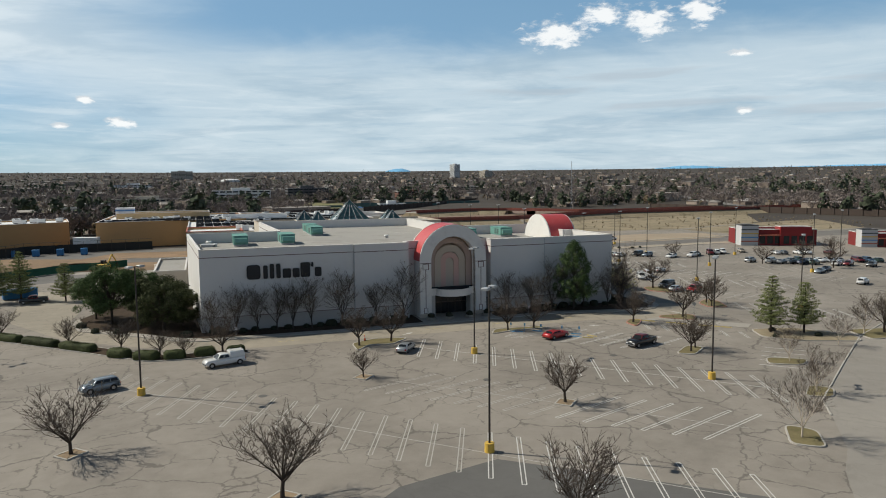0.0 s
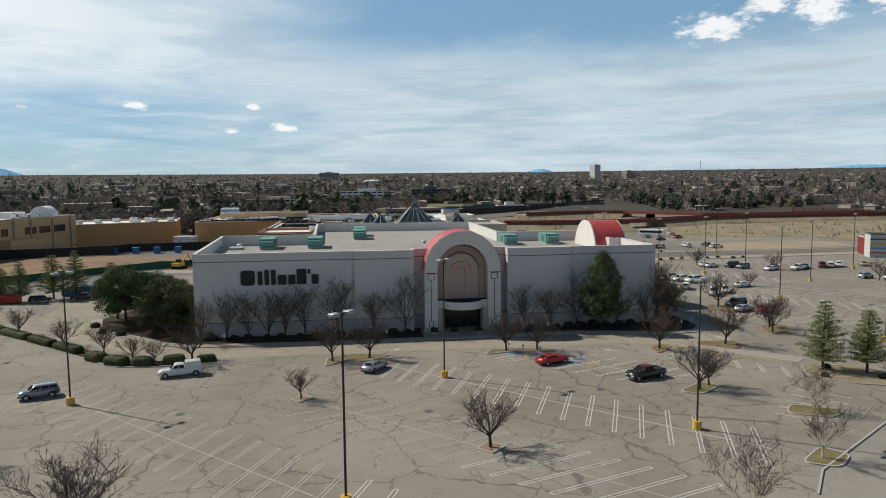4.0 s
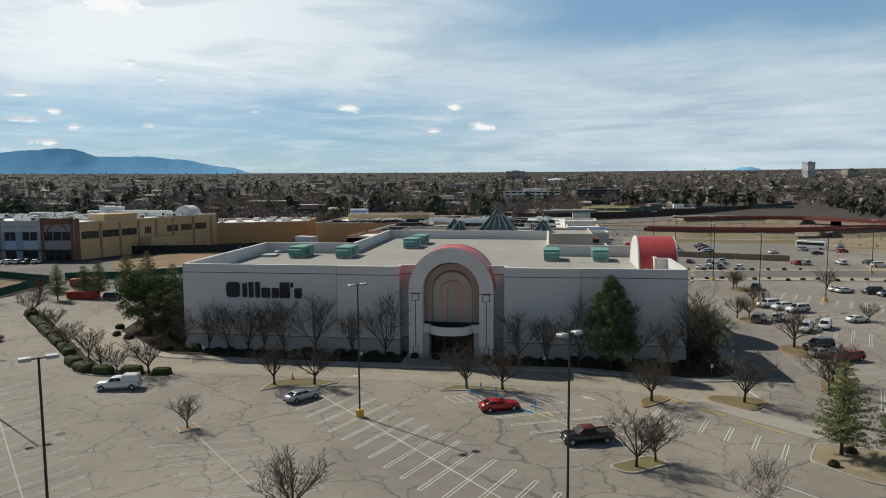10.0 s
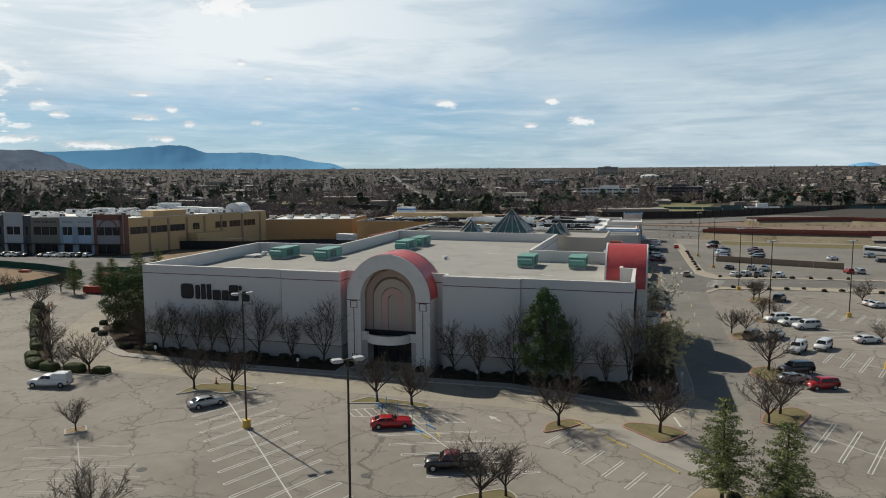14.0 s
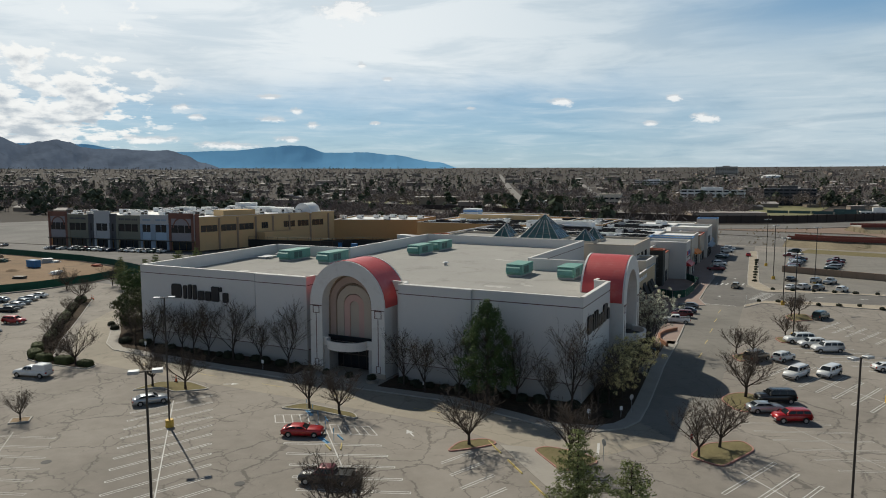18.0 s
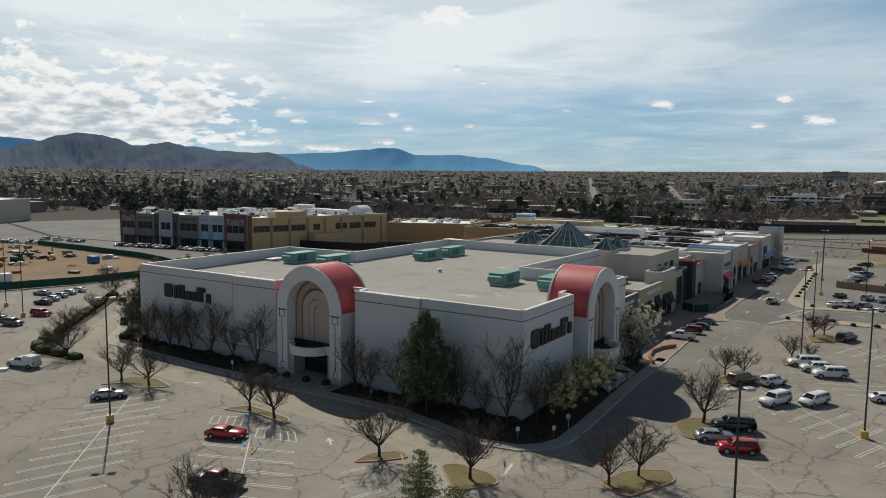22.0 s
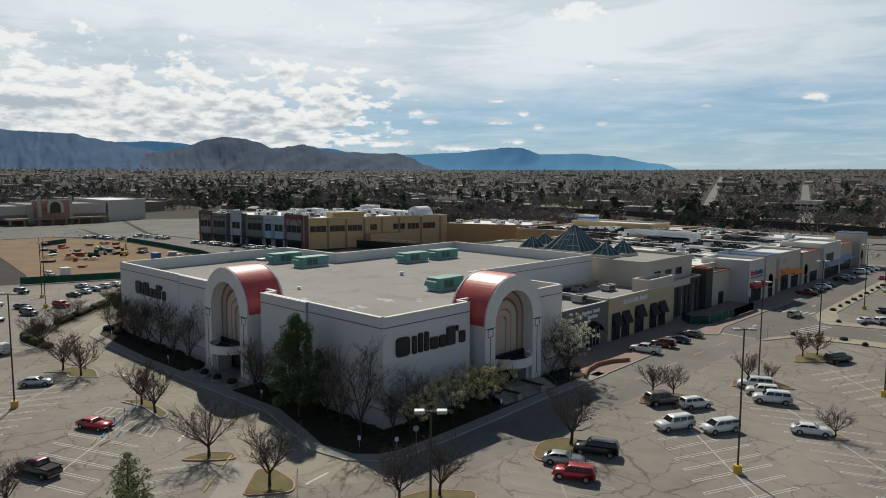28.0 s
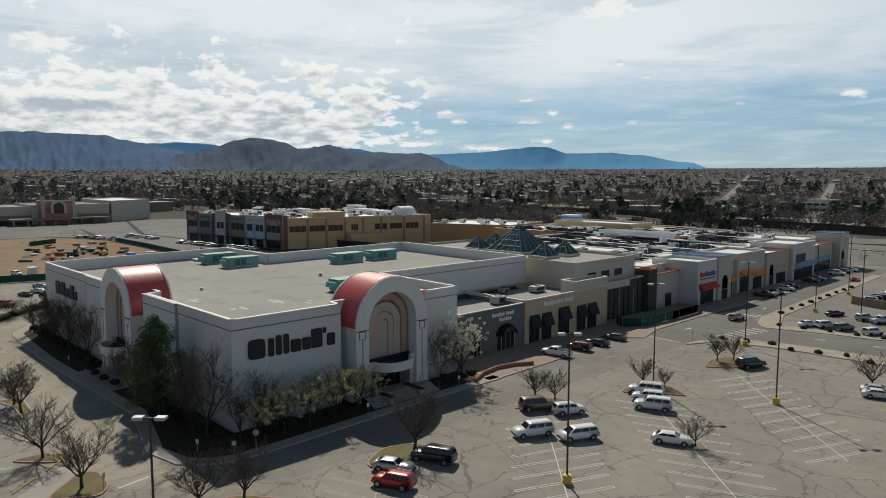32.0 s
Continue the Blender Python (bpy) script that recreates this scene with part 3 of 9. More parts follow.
def wall_run(name, a, b, top, thick=0.4, foot=0.0, mats=None, parent=None, base=2.6):
    """A wall from a to b, its outer face on the right of the way; a darker base, a joint line and a coping."""
    a, b = Vector(a), Vector(b)
    u = (b - a).normalized()
    length = (b - a).length
    m = Matrix.Translation((a.x, a.y, 0)) @ Matrix.Rotation(math.atan2(u.y, u.x), 4, "Z")
    bm = bmesh.new()
    box(bm, 0.004, 0, foot + base, length - 0.004, thick, top, 0, m)
    w = part(name, bm, mats or M_stucco, parent or store)
    if base:
        bm = bmesh.new()
        box(bm, 0.002, -0.006, foot, length - 0.002, thick, foot + base, 0, m)
        part("wall_base", bm, M_stucco_base, w, "darker stucco base")
        bm = bmesh.new()
        box(bm, 0.006, -0.014, foot + base, length - 0.006, 0, foot + base + 0.1, 0, m)
        part("joint_line", bm, M_joint, w)
    bm = bmesh.new()
    box(bm, 0.006, -0.014, top - 1.42, length - 0.006, 0, top - 1.30, 0, m)
    part("joint_line", bm, M_joint, w, "oxide-red reveal line")
    bm = bmesh.new()
    box(bm, -0.05, -0.07, top, length + 0.05, thick + 0.08, top + 0.09, 0, m)
    part("coping", bm, M_coping, w, "pale metal coping")
    return w


for i in range(len(PLAN)):
    a, b = PLAN[i], PLAN[(i + 1) % len(PLAN)]
    wall_run("wall", a, b, WALL)
# shallow proud bays beside the front entrance, and vertical joints
for x0, x1 in ((27.6, 38.3), (55.5, 67.6)):
    wall_run("wall_bay", (x0, 124.68), (x1, 124.68), WALL - 0.03, 0.3)

for x in (27.6, 67.6):
    bm = bmesh.new()
    box(bm, x - 0.05, 124.64, 0.1, x + 0.05, 124.99, WALL - 0.05)
    part("vertical_joint", bm, M_greymetal, store, "grey vertical joint cover")

bm = bmesh.new()
inner = offset_poly(PLAN, 0.35)
slab(bm, inner, ROOF - 0.3, ROOF)
roof = part("roof", bm, M_roof, store, "flat grey membrane roof with pale patches")
random.seed(11)
for cx, cy, n in ((55.6, 133.0, 6), (65.5, 135.4, 3), (64.6, 142.8, 6), (68.3, 147.0, 2), (30, 137, 3), (52, 178, 3), (12, 141, 3)):
    for i in range(n):
        bm = bmesh.new()
        x, y, a, b = cx + random.uniform(-2.2, 2.2), cy + random.uniform(-1.3, 1.3), random.uniform(0.4, 1.3), random.uniform(0.2, 0.6)
        pts = [(x + a * math.cos(t) * random.uniform(0.75, 1.2), y + b * math.sin(t) * random.uniform(0.75, 1.2)) for t in [k * math.pi / 5 for k in range(10)]]
        slab(bm, pts, ROOF - 0.01, ROOF + 0.004 + 0.002 * i)
        part("roof_patch", bm, M_roof_stain, roof, "pale weathered patch")


def portal(name, m, span_out=6.9, span_in=4.6, zs=11.2, depth=9.0):
    """An arched entrance built facing -y about the origin: legs, niche with nested arches, canopy, doors, and the red vault behind."""
    p = thing(name, "arched entrance portal with red barrel vault and striped niche", "entrance", m)
    bm = bmesh.new()
    arch_ring(bm, 0, span_in, span_out, zs, 0.0, 0.0, 2.4, 0)
    part("arch", bm, M_trim_white, p, "off-white stucco arch")
    # the return walls that carry the legs back to the facade
    for sx in (-1, 1):
        bm = bmesh.new()
        box(bm, sx * 4.62 if sx > 0 else -6.88, 2.4, 0, 6.88 if sx > 0 else -4.62, 4.6, zs - 0.06)
        part("return_wall", bm, M_stucco, p)
        bm = bmesh.new()
        x0 = sx * 5.75
        for a, b, c, d in ((-0.62, 10.55, 0.62, 10.67), (-0.62, 9.55, -0.5, 10.55), (0.5, 9.55, 0.62, 10.55), (-0.62, 9.47, 0.62, 9.55), (-0.06, 2.0, 0.06, 9.47), (-0.4, 1.0, -0.3, 2.0), (0.3, 1.0, 0.4, 2.0), (-0.4, 0.92, 0.4, 1.0), (-0.4, 1.95, 0.4, 2.02)):
            box(bm, x0 + a, -0.03, b, x0 + c, 0.0, d)
        box(bm, x0 - 1.14, -0.03, 10.67, x0 + 1.14, 0.0, 10.79)
        part("pilaster_joint", bm, M_joint, p, "oxide-red reveal lines")
        bm = bmesh.new()
        box(bm, x0 - 1.35, -0.2, 0, x0 + 1.35, 0.01, 0.85)
        part("plinth", bm, M_tan_band, p, "tan stone plinth")
    # nested arches stepping back into the niche
    r, y = span_in, 1.9
    for k, (w, mat) in enumerate(((0.22, M_brown_band), (1.05, M_dusty), (0.12, M_brown_band), (1.3, M_tan_band), (1.05, M_pink_band))):
        bm = bmesh.new()
        arch_ring(bm, 0, r - w, r + 0.02, zs - 0.16 * k, 5.3, y, y + 0.5)
        part("niche_band", bm, mat, p)
        r -= w
        y += 0.10
    bm = bmesh.new()
    half_disc(bm, 0, r + 0.02, zs - 0.8, 5.3, y + 0.1)
    part("niche_panel", bm, M_tan_band, p)
    # black band stands in for the shade in the gap behind the canopy
    bm = bmesh.new()
    box(bm, -4.58, 1.6, 4.9, 4.58, 1.88, 5.75)
    part("canopy_back", bm, M_black, p, "black band put in for the dark gap behind the canopy")
    bm = bmesh.new()
    box(bm, -4.62, 3.0, 4.2, 4.62, 3.3, 15.6)
    part("niche_back", bm, M_tan_band, p)
    # bowed canopy
    bm = bmesh.new()
    steps = 18
    line = [(-4.55, 0.35)] + [(3.5 * -math.cos(math.pi * i / steps), 0.35 - 2.7 * math.sin(math.pi * i / steps)) for i in range(steps + 1)] + [(4.55, 0.35)]
    slab(bm, line + [(4.55, 2.2), (-4.55, 2.2)], 4.3, 4.75, 0, True)
    part("canopy", bm, M_trim_white, p, "bowed off-white canopy", False)
    bm = bmesh.new()
    strip(bm, line, 0.22, 4.752, 5.5, 0)
    part("canopy_parapet", bm, M_trim_white, p)
    bm = bmesh.new()
    strip(bm, [(x * 1.025, yy - 0.1) for x, yy in line], 0.34, 5.502, 5.66, 0)
    part("canopy_cap", bm, M_trim_white, p)
    bm = bmesh.new()
    slab(bm, offset_poly(line[1:-1], 0.3) + [(4.3, 0.7), (4.3, 1.58), (-4.3, 1.58), (-4.3, 0.7)], 4.755, 4.80)
    part("canopy_deck", bm, M_black, p, "dark canopy deck")
    # doors
    bm = bmesh.new()
    box(bm, -4.62, 3.5, 0.0, 4.62, 3.6, 4.35)
    part("door_glass", bm, M_dark_glass, p, "dark glass doors")
    for i in range(7):
        bm = bmesh.new()
        x = -4.5 + i * 1.5
        box(bm, x - 0.06, 3.42, 0, x + 0.06, 3.5, 4.3)
        part("door_mullion", bm, M_darkmetal, p)
    bm = bmesh.new()
    box(bm, -4.6, 3.4, 2.3, 4.6, 3.5, 2.45)
    part("door_transom", bm, M_darkmetal, p)
    for sx in (-1, 1):
        bm = bmesh.new()
        box(bm, sx * 4.15 - 0.46, 0.5, 0.0, sx * 4.15 + 0.46, 3.0, 4.28)
        part("door_jamb", bm, M_stucco_base, p)
    # vault
    bm = bmesh.new()
    arch_ring(bm, 0, 6.2, 6.96, zs, zs - 0.05, 0.3, depth, 0, 40)
    part("vault", bm, M_vault, p, "faded red metal barrel vault")
    bm = bmesh.new()
    arch_ring(bm, 0, 0.02, 7.04, zs, 10.6, depth, depth + 0.3, 0, 40)
    part("vault_end", bm, M_trim_white, p, "white stucco end wall")
    return p


portal("front_entrance", pose(47.0, 123.2, 0), depth=6.6)
portal("side_entrance", pose(85.9, 150.0, 0, 0, 0, 90), depth=6.8)


def sign(m, h):
    """The store's sign: plain dark raised blocks of the letters' sizes."""
    s = thing("wall_sign", "large black raised sign blocks on pale stucco", "sign", m)
    for x, wd, z0, z1 in ((0.0, 1.3, 0, 1.0), (1.58, 0.42, 0, 0.94), (2.2, 0.42, 0, 1.03), (2.82, 0.42, 0, 1.03), (3.44, 0.8, 0, 0.66), (4.42, 0.66, 0, 0.66), (5.2, 0.92, 0, 1.03), (6.25, 0.22, 0.7, 1.02), (6.6, 0.66, 0, 0.66)):
        bm = bmesh.new()
        pts = round_poly([(x * h * 0.71, z0 * h), ((x + wd) * h * 0.71, z0 * h), ((x + wd) * h * 0.71, z1 * h), (x * h * 0.71, z1 * h)], (0.24 if x == 0 else 0.10) * h, 4)
        vs = slab(bm, pts, 0, 0.24, 0, True)
        bmesh.ops.transform(bm, matrix=pose(0, 0, 0, 90, 0, 0), verts=bm.verts)
        part("letter_block", bm, M_black, s)
    return s


sign(pose(8.0, 124.97, 9.2), 2.6)
sign(pose(84.03, 127.2, 9.2, 0, 0, 90), 2.6)

# ---- rooftop plant ----
def roof_unit(length, width, height):
    """A long sheet-metal air handler on a curb, built along y."""
    u = thing("rooftop_unit", "long verdigris-green air handling unit on the flat roof", "air conditioner", group="rooftop units")
    bm = bmesh.new()
    box(bm, -width / 2 + 0.1, -length / 2 + 0.1, 0, width / 2 - 0.1, length / 2 - 0.1, 0.35)
    part("curb", bm, M_greymetal, u)
    bm = bmesh.new()
    vs = box(bm, -width / 2, -length / 2, 0.35, width / 2, length / 2, height)
    bmesh.ops.bevel(bm, geom=bm.edges[:], offset=0.06, segments=1, affect="EDGES")
    part("casing", bm, M_teal, u)
    bm = bmesh.new()
    slab(bm, [(-width / 2 - 0.08, -length / 2 - 0.08), (width / 2 + 0.08, -length / 2 - 0.08), (width / 2 + 0.08, length / 2 + 0.08), (-width / 2 - 0.08, length / 2 + 0.08)], height, height + 0.1)
    part("lid", bm, M_teal, u, "pale green sheet lid")
    for sx in (-1, 1):
        for k in range(5):
            bm = bmesh.new()
            y = -length / 2 + (k + 0.5) * length / 5
            if k in (1, 2):
                box(bm, sx * width / 2 - 0.02, y - length * 0.085, 0.6, sx * width / 2 + 0.03, y + length * 0.085, height - 0.3)
                part("louvre", bm, M_teal_dark, u, "dark louvre")
            else:
                box(bm, sx * width / 2 - 0.02, y - length * 0.08, 0.55, sx * width / 2 + 0.02, y + length * 0.08, height - 0.2)
                part("access_panel", bm, M_teal, u)
    bm = bmesh.new()
    vs = faces(bm, [(-width / 2 + 0.2, -length / 2 - 0.9, 0.9), (width / 2 - 0.2, -length / 2 - 0.9, 0.9), (width / 2 - 0.2, -length / 2, 0.7), (-width / 2 + 0.2, -length / 2, 0.7), (-width / 2 + 0.2, -length / 2 - 0.6, height - 0.5), (width / 2 - 0.2, -length / 2 - 0.6, height - 0.5), (width / 2 - 0.2, -length / 2, height - 0.1), (-width / 2 + 0.2, -length / 2, height - 0.1)], BOX)
    part("intake_hood", bm, M_teal, u)
    return u


unit = roof_unit(7.6, 3.1, 2.25)
unit.matrix_basis = pose(8.84, 159.9, ROOF)
for x, y in ((19.2, 160.1), (29.3, 182.5), (29.6, 192.8)):
    copy_thing(unit, pose(x, y, ROOF))
unit_b = roof_unit(6.6, 3.1, 2.2)
unit_b.matrix_basis = pose(63.2, 158.4, ROOF)
copy_thing(unit_b, pose(73.0, 158.7, ROOF))
for x, y, s in ((44.4, 164.9, 0.5), (2.2, 162.4, 0.6), (3.5, 158, 0.45), (9.5, 163, 0.4), (81, 133, 0.35), (45, 139, 0.35)):
    v = thing("roof_vent", "small pale metal roof vent", "vent", pose(x, y, ROOF), "roof vents")
    bm = bmesh.new()
    tube(bm, (0, 0, 0), (0, 0, s * 1.1), s * 0.7, s * 0.7, 10)
    part("pipe", bm, M_greymetal, v)
    bm = bmesh.new()
    tube(bm, (0, 0, s * 1.1), (0, 0, s * 1.5), s * 1.3, s * 0.9, 10)
    part("cap", bm, M_whitemetal, v)
bm = bmesh.new()
box(bm, 0.5, 157, ROOF, 3.0, 161, ROOF + 0.5)
tube(bm, (-0.2, 150, ROOF + 0.3), (-0.9, 164, ROOF + 0.3), 0.12, 0.12, 8)
solo("roof_pipework", bm, M_greymetal, "grey pipes and a duct box on the roof", "pipes")

# ---- car park: lines, kerbs, islands ----
U = Vector((0.692, -0.722))


def flat_line(bm, p, q, width, z=0.014):
    p, q = Vector(p), Vector(q)
    d = (q - p).normalized()
    k = Vector((-d.y, d.x)) * width / 2
    faces(bm, [(*(p - k), z), (*(q - k), z), (*(q + k), z), (*(p + k), z)], [(0, 1, 2, 3)])


def stall_row(x, y, n, angle, step=3.2, length=11.5, mat=None, double=True, skip=(), sides=(1, 1), fade=(), along=U):
    """A double row of angled stalls from its first line's middle along U; every line is a narrow hairpin."""
    row = thing("stall_row", "angled white parking stall lines on the asphalt", "parking lines", group="rows of stalls", kind="structure")
    d = Vector((math.cos(radians(angle)), math.sin(radians(angle))))
    k = Vector((-d.y, d.x))
    for i in range(n):
        if i in skip:
            continue
        c = Vector((x, y)) + along * step * i
        bm = bmesh.new()
        a, b = c - d * length / 2 * sides[0], c + d * length / 2 * sides[1]
        if double:
            for s in (-0.2, 0.2):
                flat_line(bm, a + k * s, b + k * s, 0.11)
            for e in (a, b):
                flat_line(bm, e - k * 0.2, e + k * 0.2, 0.11, 0.0155)
        else:
            flat_line(bm, a, b, 0.14)
        part("stall_line", bm, M_faded_line if i in fade or mat is None else mat, row)
    bm = bmesh.new()
    flat_line(bm, Vector((x, y)) - along * 1.5, Vector((x, y)) + along * (step * (n - 1) + 1.5), 0.13, 0.017)
    part("spine_line", bm, M_faded_line if len(fade) else mat or M_faded_line, row)
    return row


stall_row(33.2, 100.9, 17, 67.2, 3.151, 11.2, mat=M_white_line, along=Vector((0.690, -0.724)))
stall_row(-14.0, 97.6, 27, 67.2, 3.18, 11.4, mat=M_white_line, fade=range(0, 18), along=Vector((0.706, -0.708)))
stall_row(24.9, 83.6, 14, 20.0, 3.15, mat=M_white_line, fade=range(0, 8), along=Vector((0.71, -0.704)))
stall_row(59.2, 100.6, 6, 22.0, mat=M_white_line, skip=(0,))
stall_row(109.4, 156.8, 9, 67.0, 3.0, mat=M_white_line)
stall_row(115.6, 174.2, 12, 21.7, 3.118, 10.9, mat=M_white_line, along=Vector((0.71, -0.704)))
stall_row(118.14, 197.2, 11, 67.0, 3.25, 10.8, mat=M_white_line, along=Vector((0.68, -0.733)))
stall_row(137.0, 203.8, 9, 21.0, 3.05)
stall_row(148.0, 216.0, 8, 67.0, 3.05)
stall_row(109.0, 128.6, 6, 22.0, 3.05)
stall_row(105.8, 109.6, 8, 66.5, 3.1, mat=M_white_line)
stall_row(128.8, 137.2, 5, 67.0, 3.0, mat=M_white_line)
stall_row(158.0, 158.0, 7, 67.0, 3.05)
stall_row(174.0, 168.0, 8, 67.0, 3.05)
stall_row(143.5, 148.0, 8, 21.0, 3.05)
stall_row(-42.0, 92.0, 9, 66.0, 3.1)
stall_row(-62.0, 128.0, 9, 20.0, 3.1)
# short stalls along the footpath
row = thing("path_stalls", "single white stall lines beside the footpath", "parking lines", kind="structure")
for i in range(6):
    bm = bmesh.new()
    c = Vector((76.9, 103.5)) + Vector((2.25, -2.35)) * i
    for s in (0, 0.4):
        flat_line(bm, c + U * s, c + U * s + Vector((-1.85, -4.4)), 0.11)
    part("stall_line", bm, M_white_line, row)
pine_stalls = thing("pine_island_stalls", "white stall lines beside the pine island", "parking lines", kind="structure")
for i in range(5):
    bm = bmesh.new()
    a = Vector((83.6, 81.6)) - Vector((2.05, 2.0)) * i
    flat_line(bm, a, a + Vector((4.3, -4.4)), 0.16)
    part("stall_line", bm, M_white_line, pine_stalls)
# accessible bay hatching
hatch = thing("accessible_bay_marking", "white and blue hatched accessible bay markings", "road marking", kind="structure")
for poly, n in (([(48.8, 103.4), (50.7, 101.2), (54.8, 102.8), (52.6, 105.4)], 4), ([(57.3, 103.6), (59.4, 101.2), (64.7, 103.0), (62.3, 105.1)], 5)):
    for i in range(4):
        bm = bmesh.new()
        flat_line(bm, poly[i], poly[(i + 1) % 4], 0.13)
        part("bay_outline", bm, M_white_line, hatch)
    for i in range(1, n):
        bm = bmesh.new()
        t = i / n
        a = Vector(poly[0]).lerp(Vector(poly[3]), t)
        b = Vector(poly[1]).lerp(Vector(poly[2]), min(1, t + 0.02))
        flat_line(bm, a, b, 0.13, 0.0155)
        part("hatch_bar", bm, M_white_line, hatch)
for a, b in (((60.8, 98.4), (58.5, 99.5)), ((57.2, 101.4), (55.8, 102.8)), ((53.4, 105.3), (51.2, 106.9))):
    bm = bmesh.new()
    flat_line(bm, a, b, 0.5, 0.018)
    part("blue_bar", bm, M_blue_line, hatch, "blue painted bar")


def stop(m, mat, label):
    b = solo("wheel_stop", bmesh_stop(), mat, label, "wheel stop", m=m, group="wheel stops")
    return b


def bmesh_stop():
    bm = bmesh.new()
    pts = [(-0.9, -0.09), (0.9, -0.09), (0.9, 0.09), (-0.9, 0.09)]
    lo = [bm.verts.new((x, y, 0)) for x, y in pts]
    hi = [bm.verts.new((x * 0.97, y * 0.6, 0.15)) for x, y in pts]
    bm.faces.new(hi)
    for i in range(4):
        j = (i + 1) % 4
        bm.faces.new((lo[i], lo[j], hi[j], hi[i]))
    return bm


for (x0, y0), (x1, y1), mat, label in (((62.3, 96.7), (60.8, 97.8), M_yellow_line, "yellow concrete wheel stop"), ((63.3, 97.2), (62.3, 98.9), M_yellow_line, "yellow concrete wheel stop"), ((60.8, 98.4), (58.9, 99.6), M_blue_line, "blue concrete wheel stop"), ((62.1, 99.7), (60.1, 101.1), M_blue_line, "blue concrete wheel stop"), ((57.2, 101.4), (55.8, 102.8), M_blue_line, "blue concrete wheel stop"), ((56.7, 104.2), (55.2, 105.6), M_blue_line, "blue concrete wheel stop"), ((53.4, 105.3), (51.8, 106.4), M_blue_line, "blue concrete wheel stop")):
    stop(pose((x0 + x1) / 2, (y0 + y1) / 2, 0.01, 0, 0, math.degrees(math.atan2(y1 - y0, x1 - x0))), mat, label)
for i in range(9):
    c = Vector((78.0, 106.6)) + U * 1.9 * i
    if i not in (2, 5):
        stop(pose(c.x + 0.2, c.y - 0.3, 0.01, 0, 0, -45), M_yellow_line, "yellow concrete wheel stop by the footpath")

# painted arrows and crossing
for x, y, ang in ((67.9, 105.4, 140), (34.0, 111.5, 30), (94.5, 226.0, 90), (118.0, 235.5, 8), (128, 237.0, 188), (96.5, 262, 90)):
    bm = bmesh.new()
    faces(bm, [(-1.2, -0.12, 0.019), (0.1, -0.12, 0.019), (0.1, 0.12, 0.019), (-1.2, 0.12, 0.019)], [(0, 1, 2, 3)])
    faces(bm, [(0.0, -0.5, 0.02), (1.2, 0, 0.02), (0.0, 0.5, 0.02)], [(0, 1, 2)])
    solo("lane_arrow", bm, M_white_line, "white arrow painted on the lane", "road marking", "structure", pose(x, y, 0, 0, 0, ang), group="lane arrows")
cross = thing("crosswalk", "white bar crosswalk over the mall road", "road marking", kind="structure")
for i in range(6):
    bm = bmesh.new()
    flat_line(bm, (92.0 + i * 1.4, 247.0 + i * 0.4), (92.0 + i * 1.4 + 0.4, 250.5 + i * 0.4), 0.5, 0.02)
    part("crossing_bar", bm, M_white_line, cross)
for i in range(7):
    bm = bmesh.new()
    flat_line(bm, (101.5 + i * 0.4, 224.5 + i * 2.0), (105.2 + i * 0.4, 223.7 + i * 2.0), 0.5, 0.02)
    part("crossing_bar", bm, M_white_line, cross)
bm = bmesh.new()
flat_line(bm, (90.1, 108.6), (89.4, 112.1), 0.3)
flat_line(bm, (91.4, 213.4), (99.4, 213.0), 0.3)
solo("stop_lines", bm, M_white_line, "white stop lines at the lane ends", "road marking", "structure")
bm = bmesh.new()
for k in range(5):
    flat_line(bm, (96.0, 158 + k * 11.0), (96.2, 162 + k * 11.0), 0.14)
    flat_line(bm, (12 + k * 13.0, 113.6), (16 + k * 13.0, 113.6), 0.12)
solo("centre_line", bm, M_yellow_line, "worn yellow dashes on the drive lane", "road marking", "structure")
# drain covers
for x, y in ((36.0, 80.5), (58.9, 85.5), (88.5, 117.2), (7.0, 84.0), (96, 104), (101, 235), (97.5, 229), (104, 231), (94, 221)):
    bm = bmesh.new()
    tube(bm, (0, 0, 0.0), (0, 0, 0.024), 0.55, 0.55, 14)
    solo("drain_cover", bm, M_asphalt_patch, "round dark drain cover in the asphalt", "drain cover", m=pose(x, y, 0), group="drain covers")


def island(poly, label, fill=None, rounding=1.2, red=True, height=0.15):
    """A kerbed planting island with its turf or soil."""
    pts = round_poly(poly, rounding)
    isl = thing("planting_island", label, "planting island", group="planting islands", kind="structure")
    bm = bmesh.new()
    strip(bm, pts, 0.18, -0.02, height, 0, True)
    part("kerb", bm, M_redkerb if red else M_concrete, isl, "faded red kerb" if red else "concrete kerb")
    bm = bmesh.new()
    slab(bm, offset_poly(pts, 0.17), -0.02, height - 0.03)
    part("turf", bm, fill or M_grass, isl)
    return isl


island([(23.0, 102.3), (25.8, 105.6), (29.4, 104.6), (33.2, 108.2), (27.5, 109.6), (23.2, 107.6)], "kerbed dry-turf island with two bare trees", red=False)
island([(47.4, 105.6), (53.0, 107.0), (59.6, 106.6), (58.2, 108.4), (49.4, 109.0)], "kerbed dry-turf island with two bare trees", red=False)
island([(74.3, 101.8), (77.0, 104.2), (79.0, 106.9), (76.9, 107.7), (74.4, 105.4)], "red-kerbed turf island with a bare tree")
island([(83.0, 106.9), (87.8, 102.2), (91.0, 106.6), (88.8, 108.3), (84.2, 108.5)], "kerbed turf island with a bare tree")
